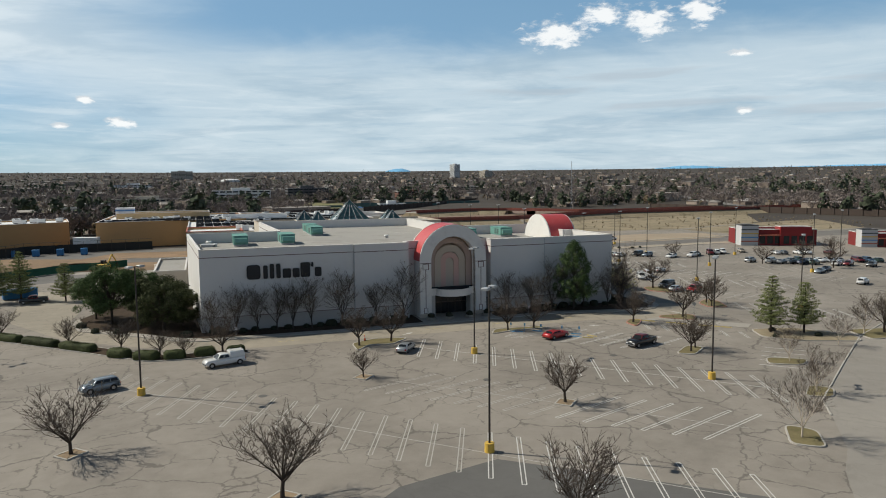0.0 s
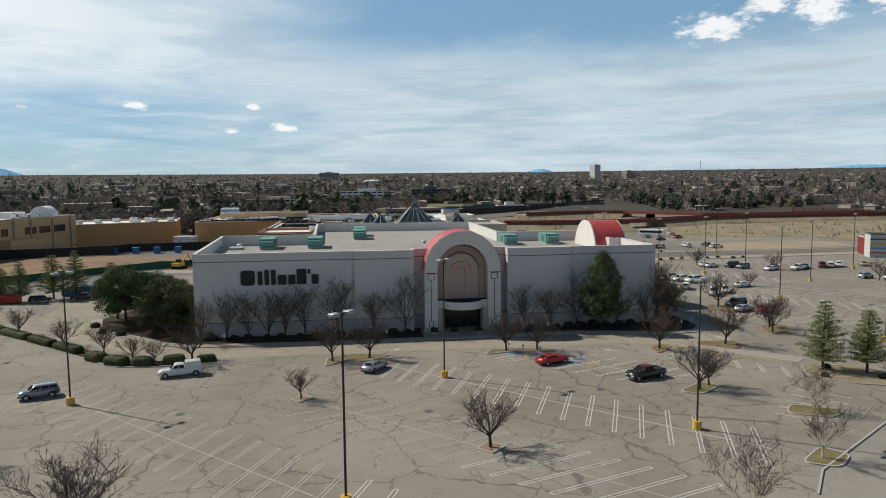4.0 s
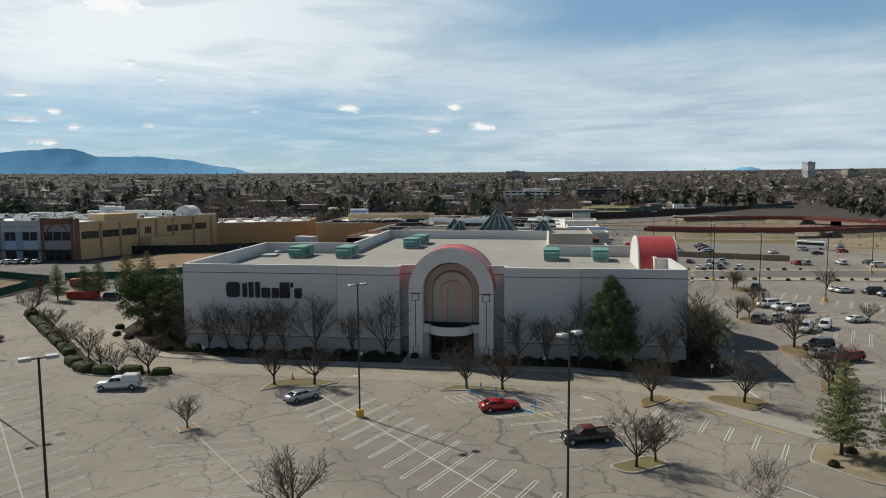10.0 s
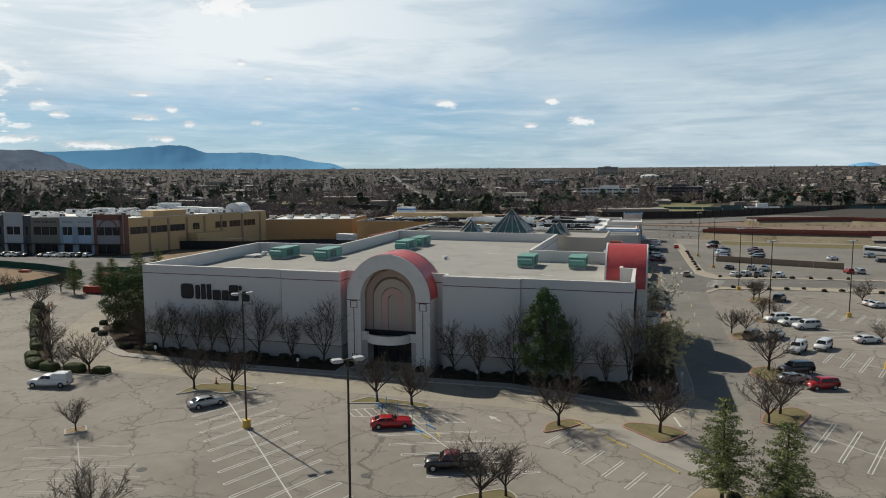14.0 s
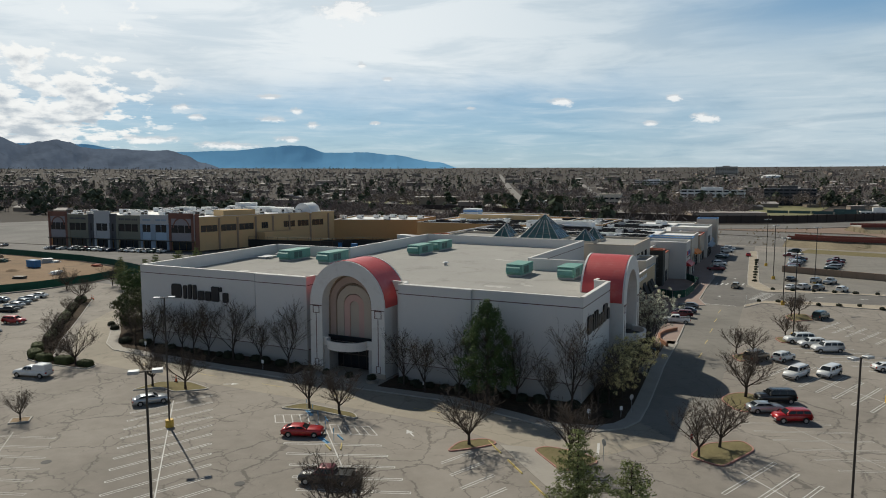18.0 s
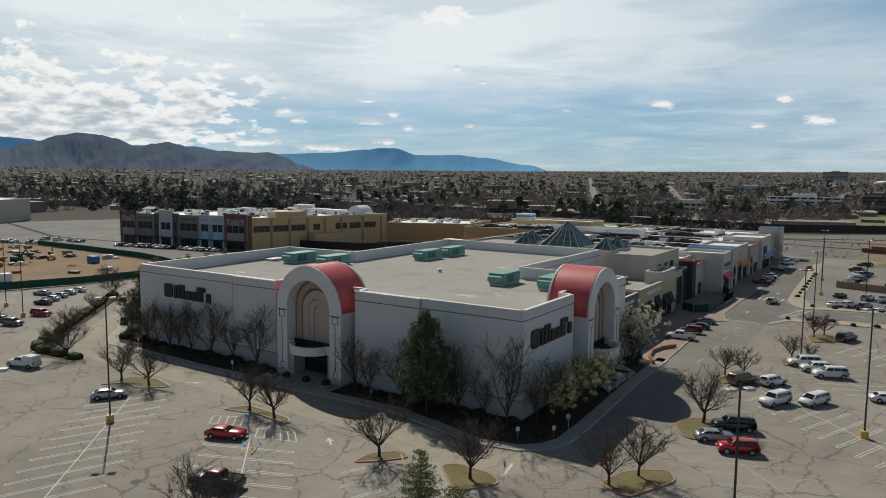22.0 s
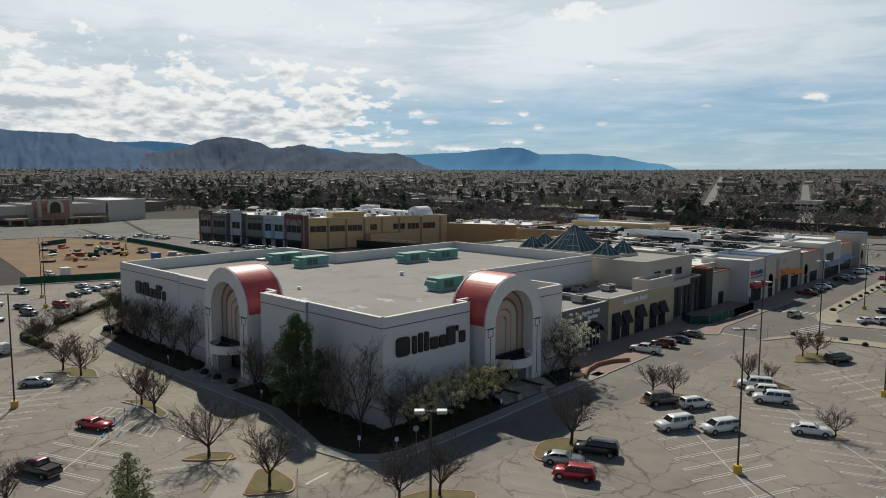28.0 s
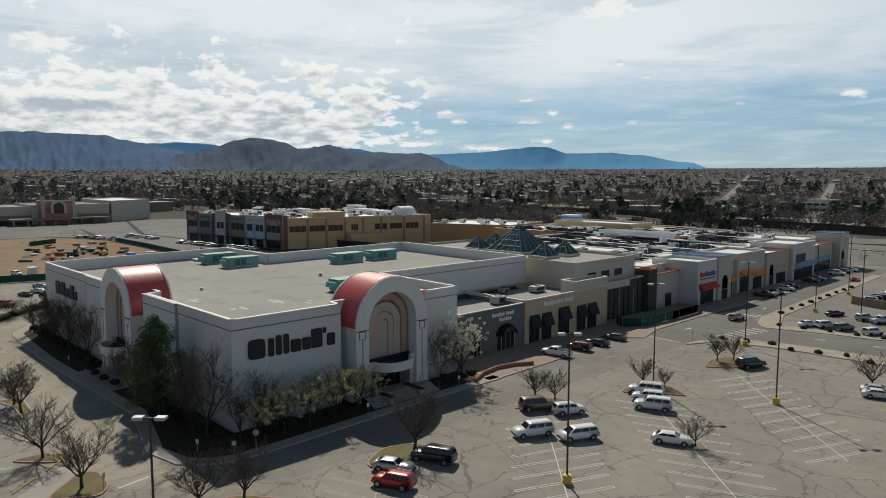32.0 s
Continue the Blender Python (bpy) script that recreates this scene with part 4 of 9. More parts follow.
island([(101.0, 135.4), (103.0, 131.6), (104.6, 131.0), (107.4, 134.8), (107.0, 138.6), (104.0, 140.4), (101.8, 138.4)], "red-kerbed turf island with a bare tree")
island([(99.3, 112.4), (103.0, 110.8), (106.2, 117.8), (104.6, 120.2), (100.6, 117.2)], "red-kerbed turf island with two bare trees")
island([(100.9, 161.4), (102.6, 158.0), (107.4, 166.6), (104.0, 166.8)], "kerbed turf island with two bare trees")
island([(107.6, 180.0), (109.0, 175.8), (112.6, 179.4), (117.2, 181.4), (112.6, 184.2)], "red-kerbed turf island with two bare trees")
island([(109.6, 204.2), (111.2, 198.6), (115.4, 202.2), (114.2, 208.6), (111.4, 208.6)], "kerbed turf island with two bare trees")
island([(68.2, 82.9), (70.6, 81.2), (75.0, 84.6), (73.0, 86.5)], "kerbed turf island with two bare trees", red=False)
island([(69.3, 60.0), (72.2, 58.2), (75.4, 61.0), (73.6, 63.4)], "kerbed turf island with a pale tree", red=False)
island([(55.4, 48.6), (58.0, 46.4), (61.2, 50.6), (59.2, 53.2)], "kerbed turf island with a pale tree", red=False)
island([(76.6, 73.2), (80.8, 70.8), (84.0, 73.0), (79.0, 76.2)], "kerbed dry-turf island", red=False)
island([(88.8, 87.0), (92.6, 82.4), (101.5, 78.6), (104.0, 82.0), (99.0, 90.6), (91.4, 92.4)], "kerbed dry-turf island under two pines", M_drygrass, red=False)
island([(104.0, 79.0), (112.0, 78.0), (116.0, 84.0), (106.0, 86.0)], "kerbed dry island with a bare tree", red=False)
island([(101.0, 211.5), (104.5, 219.0), (116.0, 222.0), (133.0, 222.4), (260, 229), (260, 234), (131.0, 228.4), (114.6, 226.6), (105.3, 223.6), (101.0, 215.6)], "long stony median planted with small shrubs", M_stony, 1.0, False)
island([(103.2, 241.4), (105.6, 238.4), (116.6, 241.8), (128.0, 243.6), (260, 256), (260, 259), (128, 246.5), (107, 244), (103.4, 256), (103.0, 271), (100.5, 350), (97.6, 350), (99.6, 271), (100.4, 250)], "stony roadside bed with small shrubs", M_stony, 0.8, False)
for x, y in ((20.7, 87.6), (40.95, 68.2), (-12.5, 71.3), (127.0, 163.6), (6.1, 54.3), (134.9, 206.2), (26.4, 40.0)):
    island([(x - 1.6, y - 0.1), (x - 0.1, y - 1.6), (x + 1.6, y + 0.1), (x + 0.1, y + 1.6)], "small square concrete tree planter with bark", M_soil, 0.1, False)

# footpath between the two islands
bm = bmesh.new()
slab(bm, [(79.1, 106.6), (92.0, 93.6), (95.0, 96.0), (83.2, 107.6)], -0.02, 0.05)
solo("footpath", bm, M_walk, "pale concrete footpath across the car park", "footpath", "structure")

# hedge-lined kerb on the west side
KERB_W = [(-52.9, 150.0), (-43.4, 140.8), (-29.5, 128.0), (-16.5, 115.6), (-7.9, 107.2), (-2.6, 106.4), (7.3, 107.4), (6.5, 110.2), (-4.6, 110.0), (-13.2, 117.2), (-28.0, 131.8), (-50.0, 153.0)]
island(KERB_W, "long kerbed hedge bed between drive and car park", M_mulch, 1.2, False)

# bed round the store: kerb, sidewalk, mulch
BED = [(-24.5, 146.0), (-21.0, 134.6), (-12.0, 127.2), (-5.2, 120.9), (0.0, 118.1), (12, 117.5), (26, 117.0), (50, 117.6), (67.2, 118.2), (77.0, 115.8), (82.5, 114.4), (88.4, 115.5), (91.3, 118.2), (92.5, 121.5), (92.5, 128), (92.0, 140), (91.5, 150), (91.4, 160), (91.4, 168.4)]
bm = bmesh.new()
strip(bm, BED, 0.18, -0.02, 0.15)
solo("store_kerb", bm, M_concrete, "grey concrete kerb along the store's drive", "kerb", "structure")
walk_in = []
for i, p in enumerate(BED):
    a, b = Vector(BED[max(0, i - 1)]), Vector(BED[min(len(BED) - 1, i + 1)])
    u = (b - a).normalized()
    walk_in.append(tuple(Vector(p) + Vector((-u.y, u.x)) * 2.0))
pave = thing("sidewalk", "concrete sidewalk following the store's drive", "sidewalk", kind="structure")
for i in range(len(BED) - 1):
    n = max(1, round((Vector(BED[i + 1]) - Vector(BED[i])).length / 1.8))
    for k in range(n):
        q = [Vector(BED[i]).lerp(Vector(BED[i + 1]), t) for t in (k / n, (k + 1) / n)]
        r = [Vector(walk_in[i]).lerp(Vector(walk_in[i + 1]), t) for t in (k / n, (k + 1) / n)]
        quad = [q[0].lerp(r[0], 0.09), q[1].lerp(r[1], 0.09), r[1], r[0]]
        quad[1] -= (quad[1] - quad[0]) * 0.012
        quad[2] -= (quad[2] - quad[3]) * 0.012
        bm = bmesh.new()
        slab(bm, [tuple(v) for v in quad], 0.0, 0.14)
        part("paving_slab", bm, M_walk, pave)
bm = bmesh.new()
slab(bm, walk_in + [(79, 168.4), (79, 130), (5, 130), (-2, 160), (-18, 160)], -0.02, 0.11)
solo("planting_bed", bm, M_mulch, "dark bark-mulched bed round the store", "planting bed", "structure")
# paved forecourts and steps
bm = bmesh.new()
slab(bm, [(39.5, 119.4), (54.5, 119.4), (54.5, 127), (39.5, 127)], 0.0, 0.145)
solo("front_forecourt", bm, M_walk, "concrete paving before the front doors", "paving", "structure")
steps = thing("side_steps", "concrete steps with planters before the side doors", "steps", kind="structure")
for i in range(6):
    for y0, y1 in ((143.8, 146.4), (147.8, 152.2), (153.6, 156.4)):
        bm = bmesh.new()
        box(bm, 84.2, y0, 0.1, 89.2 - i * 0.4, y1, 0.14 + 0.16 * (i + 1))
        part("step", bm, M_walk, steps)
for y in (147.1, 152.9):
    bm = bmesh.new()
    box(bm, 84.4, y - 0.65, 0.1, 89.4, y + 0.65, 1.05)
    part("planter_wall", bm, M_walk, steps)
    bm = bmesh.new()
    box(bm, 85.0, y - 0.48, 1.05, 89.2, y + 0.48, 1.09)
    part("planter_soil", bm, M_mulch, steps, "dark planter soil")
for y in (143.6, 156.6):
    bm = bmesh.new()
    tube(bm, (89.0, y, 0.1), (89.0, y, 1.1), 0.03, 0.03)
    tube(bm, (86.6, y, 1.0), (86.6, y, 2.0), 0.03, 0.03)
    tube(bm, (89.0, y, 1.1), (86.6, y, 2.0), 0.03, 0.03)
    part("handrail", bm, M_blue_line, steps, "blue tubular handrail")
for x, y in ((41.5, 120.8), (45.0, 120.4), (49.2, 120.4), (53.0, 120.8)):
    pl = thing("concrete_planter", "low round concrete planter with a dark shrub", "planter", pose(x, y, 0.14), "planters")
    bm = bmesh.new()
    tube(bm, (0, 0, 0), (0, 0, 0.55), 0.85, 1.05, 12)
    part("bowl", bm, M_walk, pl)
# brick-paved shop walk with kerb
bm = bmesh.new()
slab(bm, [(79, 166), (91.2, 166), (91.0, 176), (90.6, 186), (88.0, 187), (86.0, 190), (86.0, 205), (90.4, 209), (92.6, 211), (90.4, 219), (90.3, 236), (90.6, 262), (87, 292), (87, 372), (78, 372), (78, 168)], -0.02, 0.14)
solo("shop_sidewalk", bm, material("brick_pink_paving", (0.31, 0.225, 0.19), 0.9, var=0.2, scale=0.2, grain=3.0, dirt=(0.36, 0.32, 0.28), dirt_amount=0.7), "pinkish brick-paved sidewalk before the shops", "sidewalk", "structure")
bm = bmesh.new()
strip(bm, [(91.2, 166), (91.0, 176), (90.6, 186), (88.0, 187), (86.0, 190), (86.0, 205), (90.4, 209), (92.6, 211), (90.4, 219), (90.3, 236), (90.6, 262), (87, 292), (87, 372)], 0.2, -0.02, 0.155)
solo("shop_kerb", bm, M_concrete, "pale concrete kerb before the shops", "kerb", "structure")
bm = bmesh.new()
line = [(90.2, 163.5), (88.3, 167.5), (87.6, 171.5), (88.2, 175.0), (90.0, 178.4)]
strip(bm, line, 0.35, 0.1, 0.75)
solo("curved_wall", bm, material("terracotta_wall", (0.30, 0.14, 0.08), 0.85, var=0.15), "low curved terracotta planter wall", "wall", "structure")


# ---- lamp posts and signs ----
def lamp_post(height=16.5):
    p = thing("car_park_lamp", "tall bronze car park lamp on a yellow concrete base", "lamp post", group="car park lamps")
    bm = bmesh.new()
    tube(bm, (0, 0, 0), (0, 0, 0.95), 0.5, 0.48, 16)
    part("base", bm, M_yellow, p, "yellow painted concrete base")
    bm = bmesh.new()
    tube(bm, (0, 0, 0.95), (0, 0, height - 0.1), 0.115, 0.085, 8)
    part("pole", bm, M_darkmetal, p)
    bm = bmesh.new()
    box(bm, -0.6, -0.04, height - 0.22, 0.6, 0.04, height - 0.12)
    part("arm", bm, M_darkmetal, p)
    for s in (-1, 1):
        bm = bmesh.new()
        pts = [(s * 0.45 - 0.0, -0.34), (s * 1.25, -0.34), (s * 1.25, 0.34), (s * 0.45, 0.34)]
        slab(bm, pts if s > 0 else pts[::-1], height - 0.28, height - 0.02, 0, True)
        bmesh.ops.bevel(bm, geom=bm.edges[:], offset=0.04, segments=1, affect="EDGES")
        h = part("lamp_head", bm, M_greymetal, p, "grey box lamp head")
        bm = bmesh.new()
        box(bm, s * 0.85 - 0.3, -0.26, height - 0.3, s * 0.85 + 0.3, 0.26, height - 0.283)
        part("lens", bm, M_lens, h)
    return p


post = lamp_post()
post.matrix_basis = pose(26.5, 57.5, 0, 0, 0, 45)
for x, y in ((64.1, 70.1), (-7.4, 89.9), (39.7, 94.3), (122.2, 144.0), (127.5, 187.4), (114.3, 103.3), (111.0, 181.9), (109.4, 219.8), (107.0, 266.0), (162.8, 145.3), (-57.0, 126.0), (147.0, 168.5), (150.5, 205.0), (176.0, 190.0), (-40.5, 122.0), (160.0, 240.0), (104.5, 300.0), (118.0, 262.0), (190.0, 160.0)):
    copy_thing(post, pose(x, y, 0, 0, 0, 45) @ Matrix.Diagonal((1, 1, 0.93 if (x, y) == (114.3, 103.3) else 1, 1)))


def road_sign(m, kind):
    s = thing("stop_sign" if kind == "stop" else "small_sign", "red octagonal stop sign on a thin post" if kind == "stop" else "small pale sign plate on a thin post", "sign", m)
    bm = bmesh.new()
    tube(bm, (0, 0, 0), (0, 0, 2.3 if kind == "stop" else 1.5), 0.035, 0.035, 6)
    part("post", bm, M_greymetal, s)
    if kind == "stop":
        for r, y, mat, nm in ((0.40, 0.05, M_whitemetal, "sign_border"), (0.36, 0.058, material("sign_red", (0.45, 0.02, 0.025), 0.5), "sign_face")):
            bm = bmesh.new()
            tube(bm, (0, -y, 2.05), (0, -y + 0.012, 2.05), r, r, 8)
            part(nm, bm, mat, s)
        crv = bpy.data.curves.new("sign_word", "FONT")
        crv.body, crv.size, crv.align_x, crv.align_y, crv.extrude = "STOP", 0.27, "CENTER", "CENTER", 0.004
        dg = new("sign_word", crv)
        me = bpy.data.meshes.new_from_object(dg)
        bpy.data.objects.remove(dg)
        me.materials.clear()
        me.materials.append(M_whitemetal)
        wd = part("sign_word", me, None, s, "white word on the sign")
        wd.matrix_basis = pose(0, -0.064, 2.05, 90, 0, 0)
    else:
        bm = bmesh.new()
        box(bm, -0.23, -0.05, 0.95, 0.23, -0.035, 1.5)
        part("plate", bm, M_whitemetal, s)
    return s


M_cone = material("safety_orange", (0.75, 0.13, 0.03), 0.5, var=0.08)
for x, y in ((25.7, 108.6), (-48.6, 151.8), (-50.2, 152.6)):
    cone = thing("traffic_cone", "orange traffic cone standing on the kerb", "traffic cone", pose(x, y, 0.12), "traffic cones")
    bm = bmesh.new()
    tube(bm, (0, 0, 0.04), (0, 0, 0.95), 0.17, 0.05, 10)
    part("body", bm, M_cone, cone)
    bm = bmesh.new()
    tube(bm, (0, 0, 0.5), (0, 0, 0.64), 0.118, 0.1, 10)
    part("collar", bm, M_whitemetal, cone, "white reflective collar")
    bm = bmesh.new()
    box(bm, -0.22, -0.22, 0, 0.22, 0.22, 0.05)
    part("foot", bm, M_tyre, cone)
for x, y in ((51.6, 106.6), (53.6, 105.2), (55.8, 103.3), (58.6, 100.9), (61.0, 99.2)):
    sp = thing("bay_sign", "small blue sign on a blue post by the accessible bays", "sign", pose(x, y, 0.02, 0, 0, -45), "accessible bay signs")
    bm = bmesh.new()
    tube(bm, (0, 0, 0), (0, 0, 1.6), 0.03, 0.03, 6)
    part("post", bm, M_blue_line, sp)
    bm = bmesh.new()
    box(bm, -0.15, -0.05, 1.12, 0.15, -0.03, 1.58)
    part("plate", bm, M_blue_line, sp)
road_sign(pose(99.5, 113.1, 0.12, 0, 0, 62), "stop")
road_sign(pose(101.3, 214.2, 0.12, 0, 0, 100), "stop")
disc = thing("round_sign", "grey back of a round sign on a post", "sign", pose(91.1, 106.9, 0.12, 0, 0, -40))
bm = bmesh.new()
tube(bm, (0, 0, 0), (0, 0, 2.2), 0.035, 0.035, 6)
part("post", bm, M_greymetal, disc)
bm = bmesh.new()
tube(bm, (0, 0.04, 2.1), (0, 0.06, 2.1), 0.38, 0.38, 14)
part("plate", bm, M_greymetal, disc)
copy_thing(disc, pose(90.9, 124.3, 0.12, 0, 0, 60))
for i, (x, y, a) in enumerate(((5.6, 120.6, 0), (33.0, 119.8, 0), (62.0, 120.6, 0), (86.5, 119.0, 20), (90.0, 121.9, 50), (89.9, 142.0, 90), (89.2, 160.6, 90))):
    road_sign(pose(x, y, 0.11, 0, 0, a), "small")

# ---- the mall behind: court with glass pyramids, shops, strip, office ----
M_cream = material("cream_stucco", (0.56, 0.50, 0.42), 0.9, var=0.05, scale=0.1, grain=3.0, dirt=(0.42, 0.37, 0.31), dirt_amount=0.3)
M_tan = material("tan_stucco", (0.60, 0.42, 0.225), 0.9, var=0.06, scale=0.1, grain=3.0, dirt=(0.46, 0.33, 0.19), dirt_amount=0.3)
M_orange = material("ochre_stucco", (0.52, 0.31, 0.14), 0.9, var=0.06, scale=0.1, grain=3.0, dirt=(0.42, 0.26, 0.13), dirt_amount=0.3)
M_buff = material("buff_stucco", (0.53, 0.42, 0.275), 0.9, var=0.06, scale=0.2, grain=3.0, dirt=(0.42, 0.34, 0.24), dirt_amount=0.3)
M_sage = material("grey_green_stucco", (0.15, 0.16, 0.15), 0.9, var=0.06, scale=0.2, grain=3.0)
M_charcoal = material("charcoal_stucco", (0.10, 0.10, 0.105), 0.9, var=0.1, scale=0.2, grain=3.0)
M_brick = material("dark_red_brick", (0.21, 0.10, 0.075), 0.9, var=0.18, scale=0.4, grain=4.0)
M_redtrim = material("terracotta_trim", (0.42, 0.13, 0.08), 0.8, var=0.1)
M_bluetrim = material("blue_trim", (0.12, 0.27, 0.52), 0.6, var=0.08)
M_orangecloth = material("orange_canvas", (0.85, 0.27, 0.06), 0.8, var=0.08)
M_yellowpanel = material("yellow_panel", (0.62, 0.42, 0.11), 0.8, var=0.08)
M_awning = material("black_canvas", (0.025, 0.027, 0.027), 0.9, var=0.2)
M_whiteroof = material("white_roof_membrane", (0.78, 0.77, 0.75), 0.7, var=0.08, scale=0.08, grain=1.2, dirt=(0.5, 0.48, 0.45), dirt_amount=0.45)
M_solar = material("dark_solar_panel", (0.03, 0.032, 0.038), 0.7, var=0.15, scale=0.3, grain=2.0, random_ob=0.3, spec=0.1)
M_greenmesh = material("green_fence_mesh", (0.035, 0.11, 0.085), 0.85, var=0.2, scale=0.3, grain=3.0)
M_bluepaint = material("blue_paint", (0.03, 0.16, 0.36), 0.5, var=0.12)
M_raw = material("unfinished_grey_brown_wall", (0.075, 0.07, 0.06), 0.9, var=0.2, scale=0.4, grain=3.0, dirt=(0.04, 0.038, 0.034), dirt_amount=0.6)
M_slate = material("blue_grey_stucco", (0.30, 0.37, 0.45), 0.9, var=0.06)
M_olive = material("olive_grey_stucco", (0.22, 0.215, 0.17), 0.9, var=0.06)
M_lightgrey = material("light_grey_stucco", (0.50, 0.50, 0.50), 0.9, var=0.06)


def block(bld, poly, top, wall, roof=M_whiteroof, parapet=0.7, foot=0.0, name="wall", trim=None):
    """A flat-roofed volume: one wall a side, a roof behind its parapet, and a cap."""
    n = len(poly)
    for i in range(n):
        a, b = Vector(poly[i]), Vector(poly[(i + 1) % n])
        u = (b - a).normalized()
        m = Matrix.Translation((a.x, a.y, 0)) @ Matrix.Rotation(math.atan2(u.y, u.x), 4, "Z")
        bm = bmesh.new()
        box(bm, 0.004, 0, foot, (b - a).length - 0.004, 0.3, top, 0, m)
        w = part(name, bm, wall, bld)
        bm = bmesh.new()
        box(bm, -0.04, -0.06, top, (b - a).length + 0.04, 0.36, top + 0.16 + (0.14 if trim else 0), 0, m)
        part("cap", bm, trim or M_coping, w)
    bm = bmesh.new()
    slab(bm, offset_poly(poly, 0.25), top - parapet - 0.2, top - parapet)
    part("roof", bm, roof, bld)


def glass_pyramid(x, y, z, side, height, turn=0.0):
    p = thing("glass_pyramid", "glazed pyramid skylight with pale metal ribs", "skylight", pose(x, y, z, 0, 0, turn), "pyramid skylights")
    h = side / 2
    bm = bmesh.new()
    box(bm, -h - 0.3, -h - 0.3, -0.6, h + 0.3, h + 0.3, 0.0)
    part("kerb", bm, M_cream, p)
    c = [Vector((-h, -h, 0)), Vector((h, -h, 0)), Vector((h, h, 0)), Vector((-h, h, 0))]
    apex = Vector((0, 0, height))
    rows = max(2, round(side / 2.4))
    for s in range(4):
        a, b = c[s], c[(s + 1) % 4]
        for r in range(rows):
            t0, t1 = r / rows, (r + 1) / rows
            l0, r0, l1, r1 = a.lerp(apex, t0), b.lerp(apex, t0), a.lerp(apex, t1), b.lerp(apex, t1)
            k = rows - r
            for i in range(k):
                q = [l0.lerp(r0, i / k), l0.lerp(r0, (i + 1) / k), l1.lerp(r1, min(1, (i + 1) / k)), l1.lerp(r1, i / k)]
                bm = bmesh.new()
                vs = [bm.verts.new(v) for v in (q[:3] if r == rows - 1 else q)]
                bm.faces.new(vs)
                bmesh.ops.solidify(bm, geom=bm.faces[:], thickness=0.05)
                part("pane", bm, M_sky_glass, p)
        for i in range(rows + 1):
            bm = bmesh.new()
            tube(bm, a.lerp(b, i / rows), apex.lerp(a.lerp(b, i / rows), 0.0 if i in (0, rows) else 0.25), 0.16 if i in (0, rows) else 0.09, 0.09, 5)
            part("rib", bm, M_greymetal, p)
        for r in range(rows):
            bm = bmesh.new()
            tube(bm, a.lerp(apex, r / rows), b.lerp(apex, r / rows), 0.09, 0.09, 5)
            part("crossbar", bm, M_teal_dark, p)
    return p


court = thing("mall_court", "cream stucco mall court with glass pyramids on its roof", "mall")
block(court, [(17.5, 211.2), (75.0, 211.2), (75.0, 236), (17.5, 236)], 13.6, M_cream, M_roof, 0.3, trim=M_tan_band)
block(court, [(75.0, 206), (79.0, 206), (79.0, 218), (75.0, 218)], 10.6, M_cream, M_roof, 0.5)
for y in (216.0, 221.5, 227.0):
    win = new("window", None)
    win.parent = court
    for k in range(4):
        bm = bmesh.new()
        box(bm, 75.01, y + k * 0.85, 9.6, 75.06, y + k * 0.85 + 0.75, 11.2)
        part("pane", bm, M_dark_glass, win)
glass_pyramid(47.5, 224.5, 14.0, 11.6, 6.6)
for x, y in ((36.4, 221.0), (33.4, 231.0), (60.6, 218.6), (61.2, 226.0)):
    glass_pyramid(x, y, 14.0, 5.0, 3.2)

shop_a = thing("dental_shop", "low grey-green shop with black arched awnings", "shop")
block(shop_a, [(62.9, 166.6), (79.0, 166.6), (79.0, 188.8), (62.9, 188.8)], 8.3, M_sage, M_roof, 0.9)
shop_b = thing("bedding_shop", "low tan shop with tall black awnings", "shop")
block(shop_b, [(62.9, 188.8), (79.3, 188.8), (79.3, 217.6), (62.9, 217.6)], 8.7, M_buff, M_roof, 0.9)
for y, w_, h_ in ((191.7, 3.0, 5.0), (195.6, 3.0, 5.0), (201.4, 3.6, 5.4), (207.6, 3.0, 5.0), (211.6, 3.2, 5.0)):
    o = new("shopfront", None)
    o.parent = shop_b
    bm = bmesh.new()
    box(bm, 79.31, y - w_ / 2, 0.1, 79.36, y + w_ / 2, h_)
    part("shop_glass", bm, M_dark_glass, o)
    for k in (-0.5, 0.0, 0.5):
        bm = bmesh.new()
        box(bm, 79.36, y + k * w_ - 0.06, 0.1, 79.44, y + k * w_ + 0.06, h_)
        part("mullion", bm, M_darkmetal, o)
    bm = bmesh.new()
    faces(bm, [(79.36, y - w_ / 2, h_ + 0.6), (79.36, y + w_ / 2, h_ + 0.6), (80.5, y + w_ / 2, h_ - 1.9), (80.5, y - w_ / 2, h_ - 1.9), (79.36, y - w_ / 2, h_ - 1.9), (79.36, y + w_ / 2, h_ - 1.9)], [(0, 3, 2, 1), (0, 4, 3), (1, 2, 5), (4, 5, 2, 3)])
    part("awning", bm, M_awning, o)
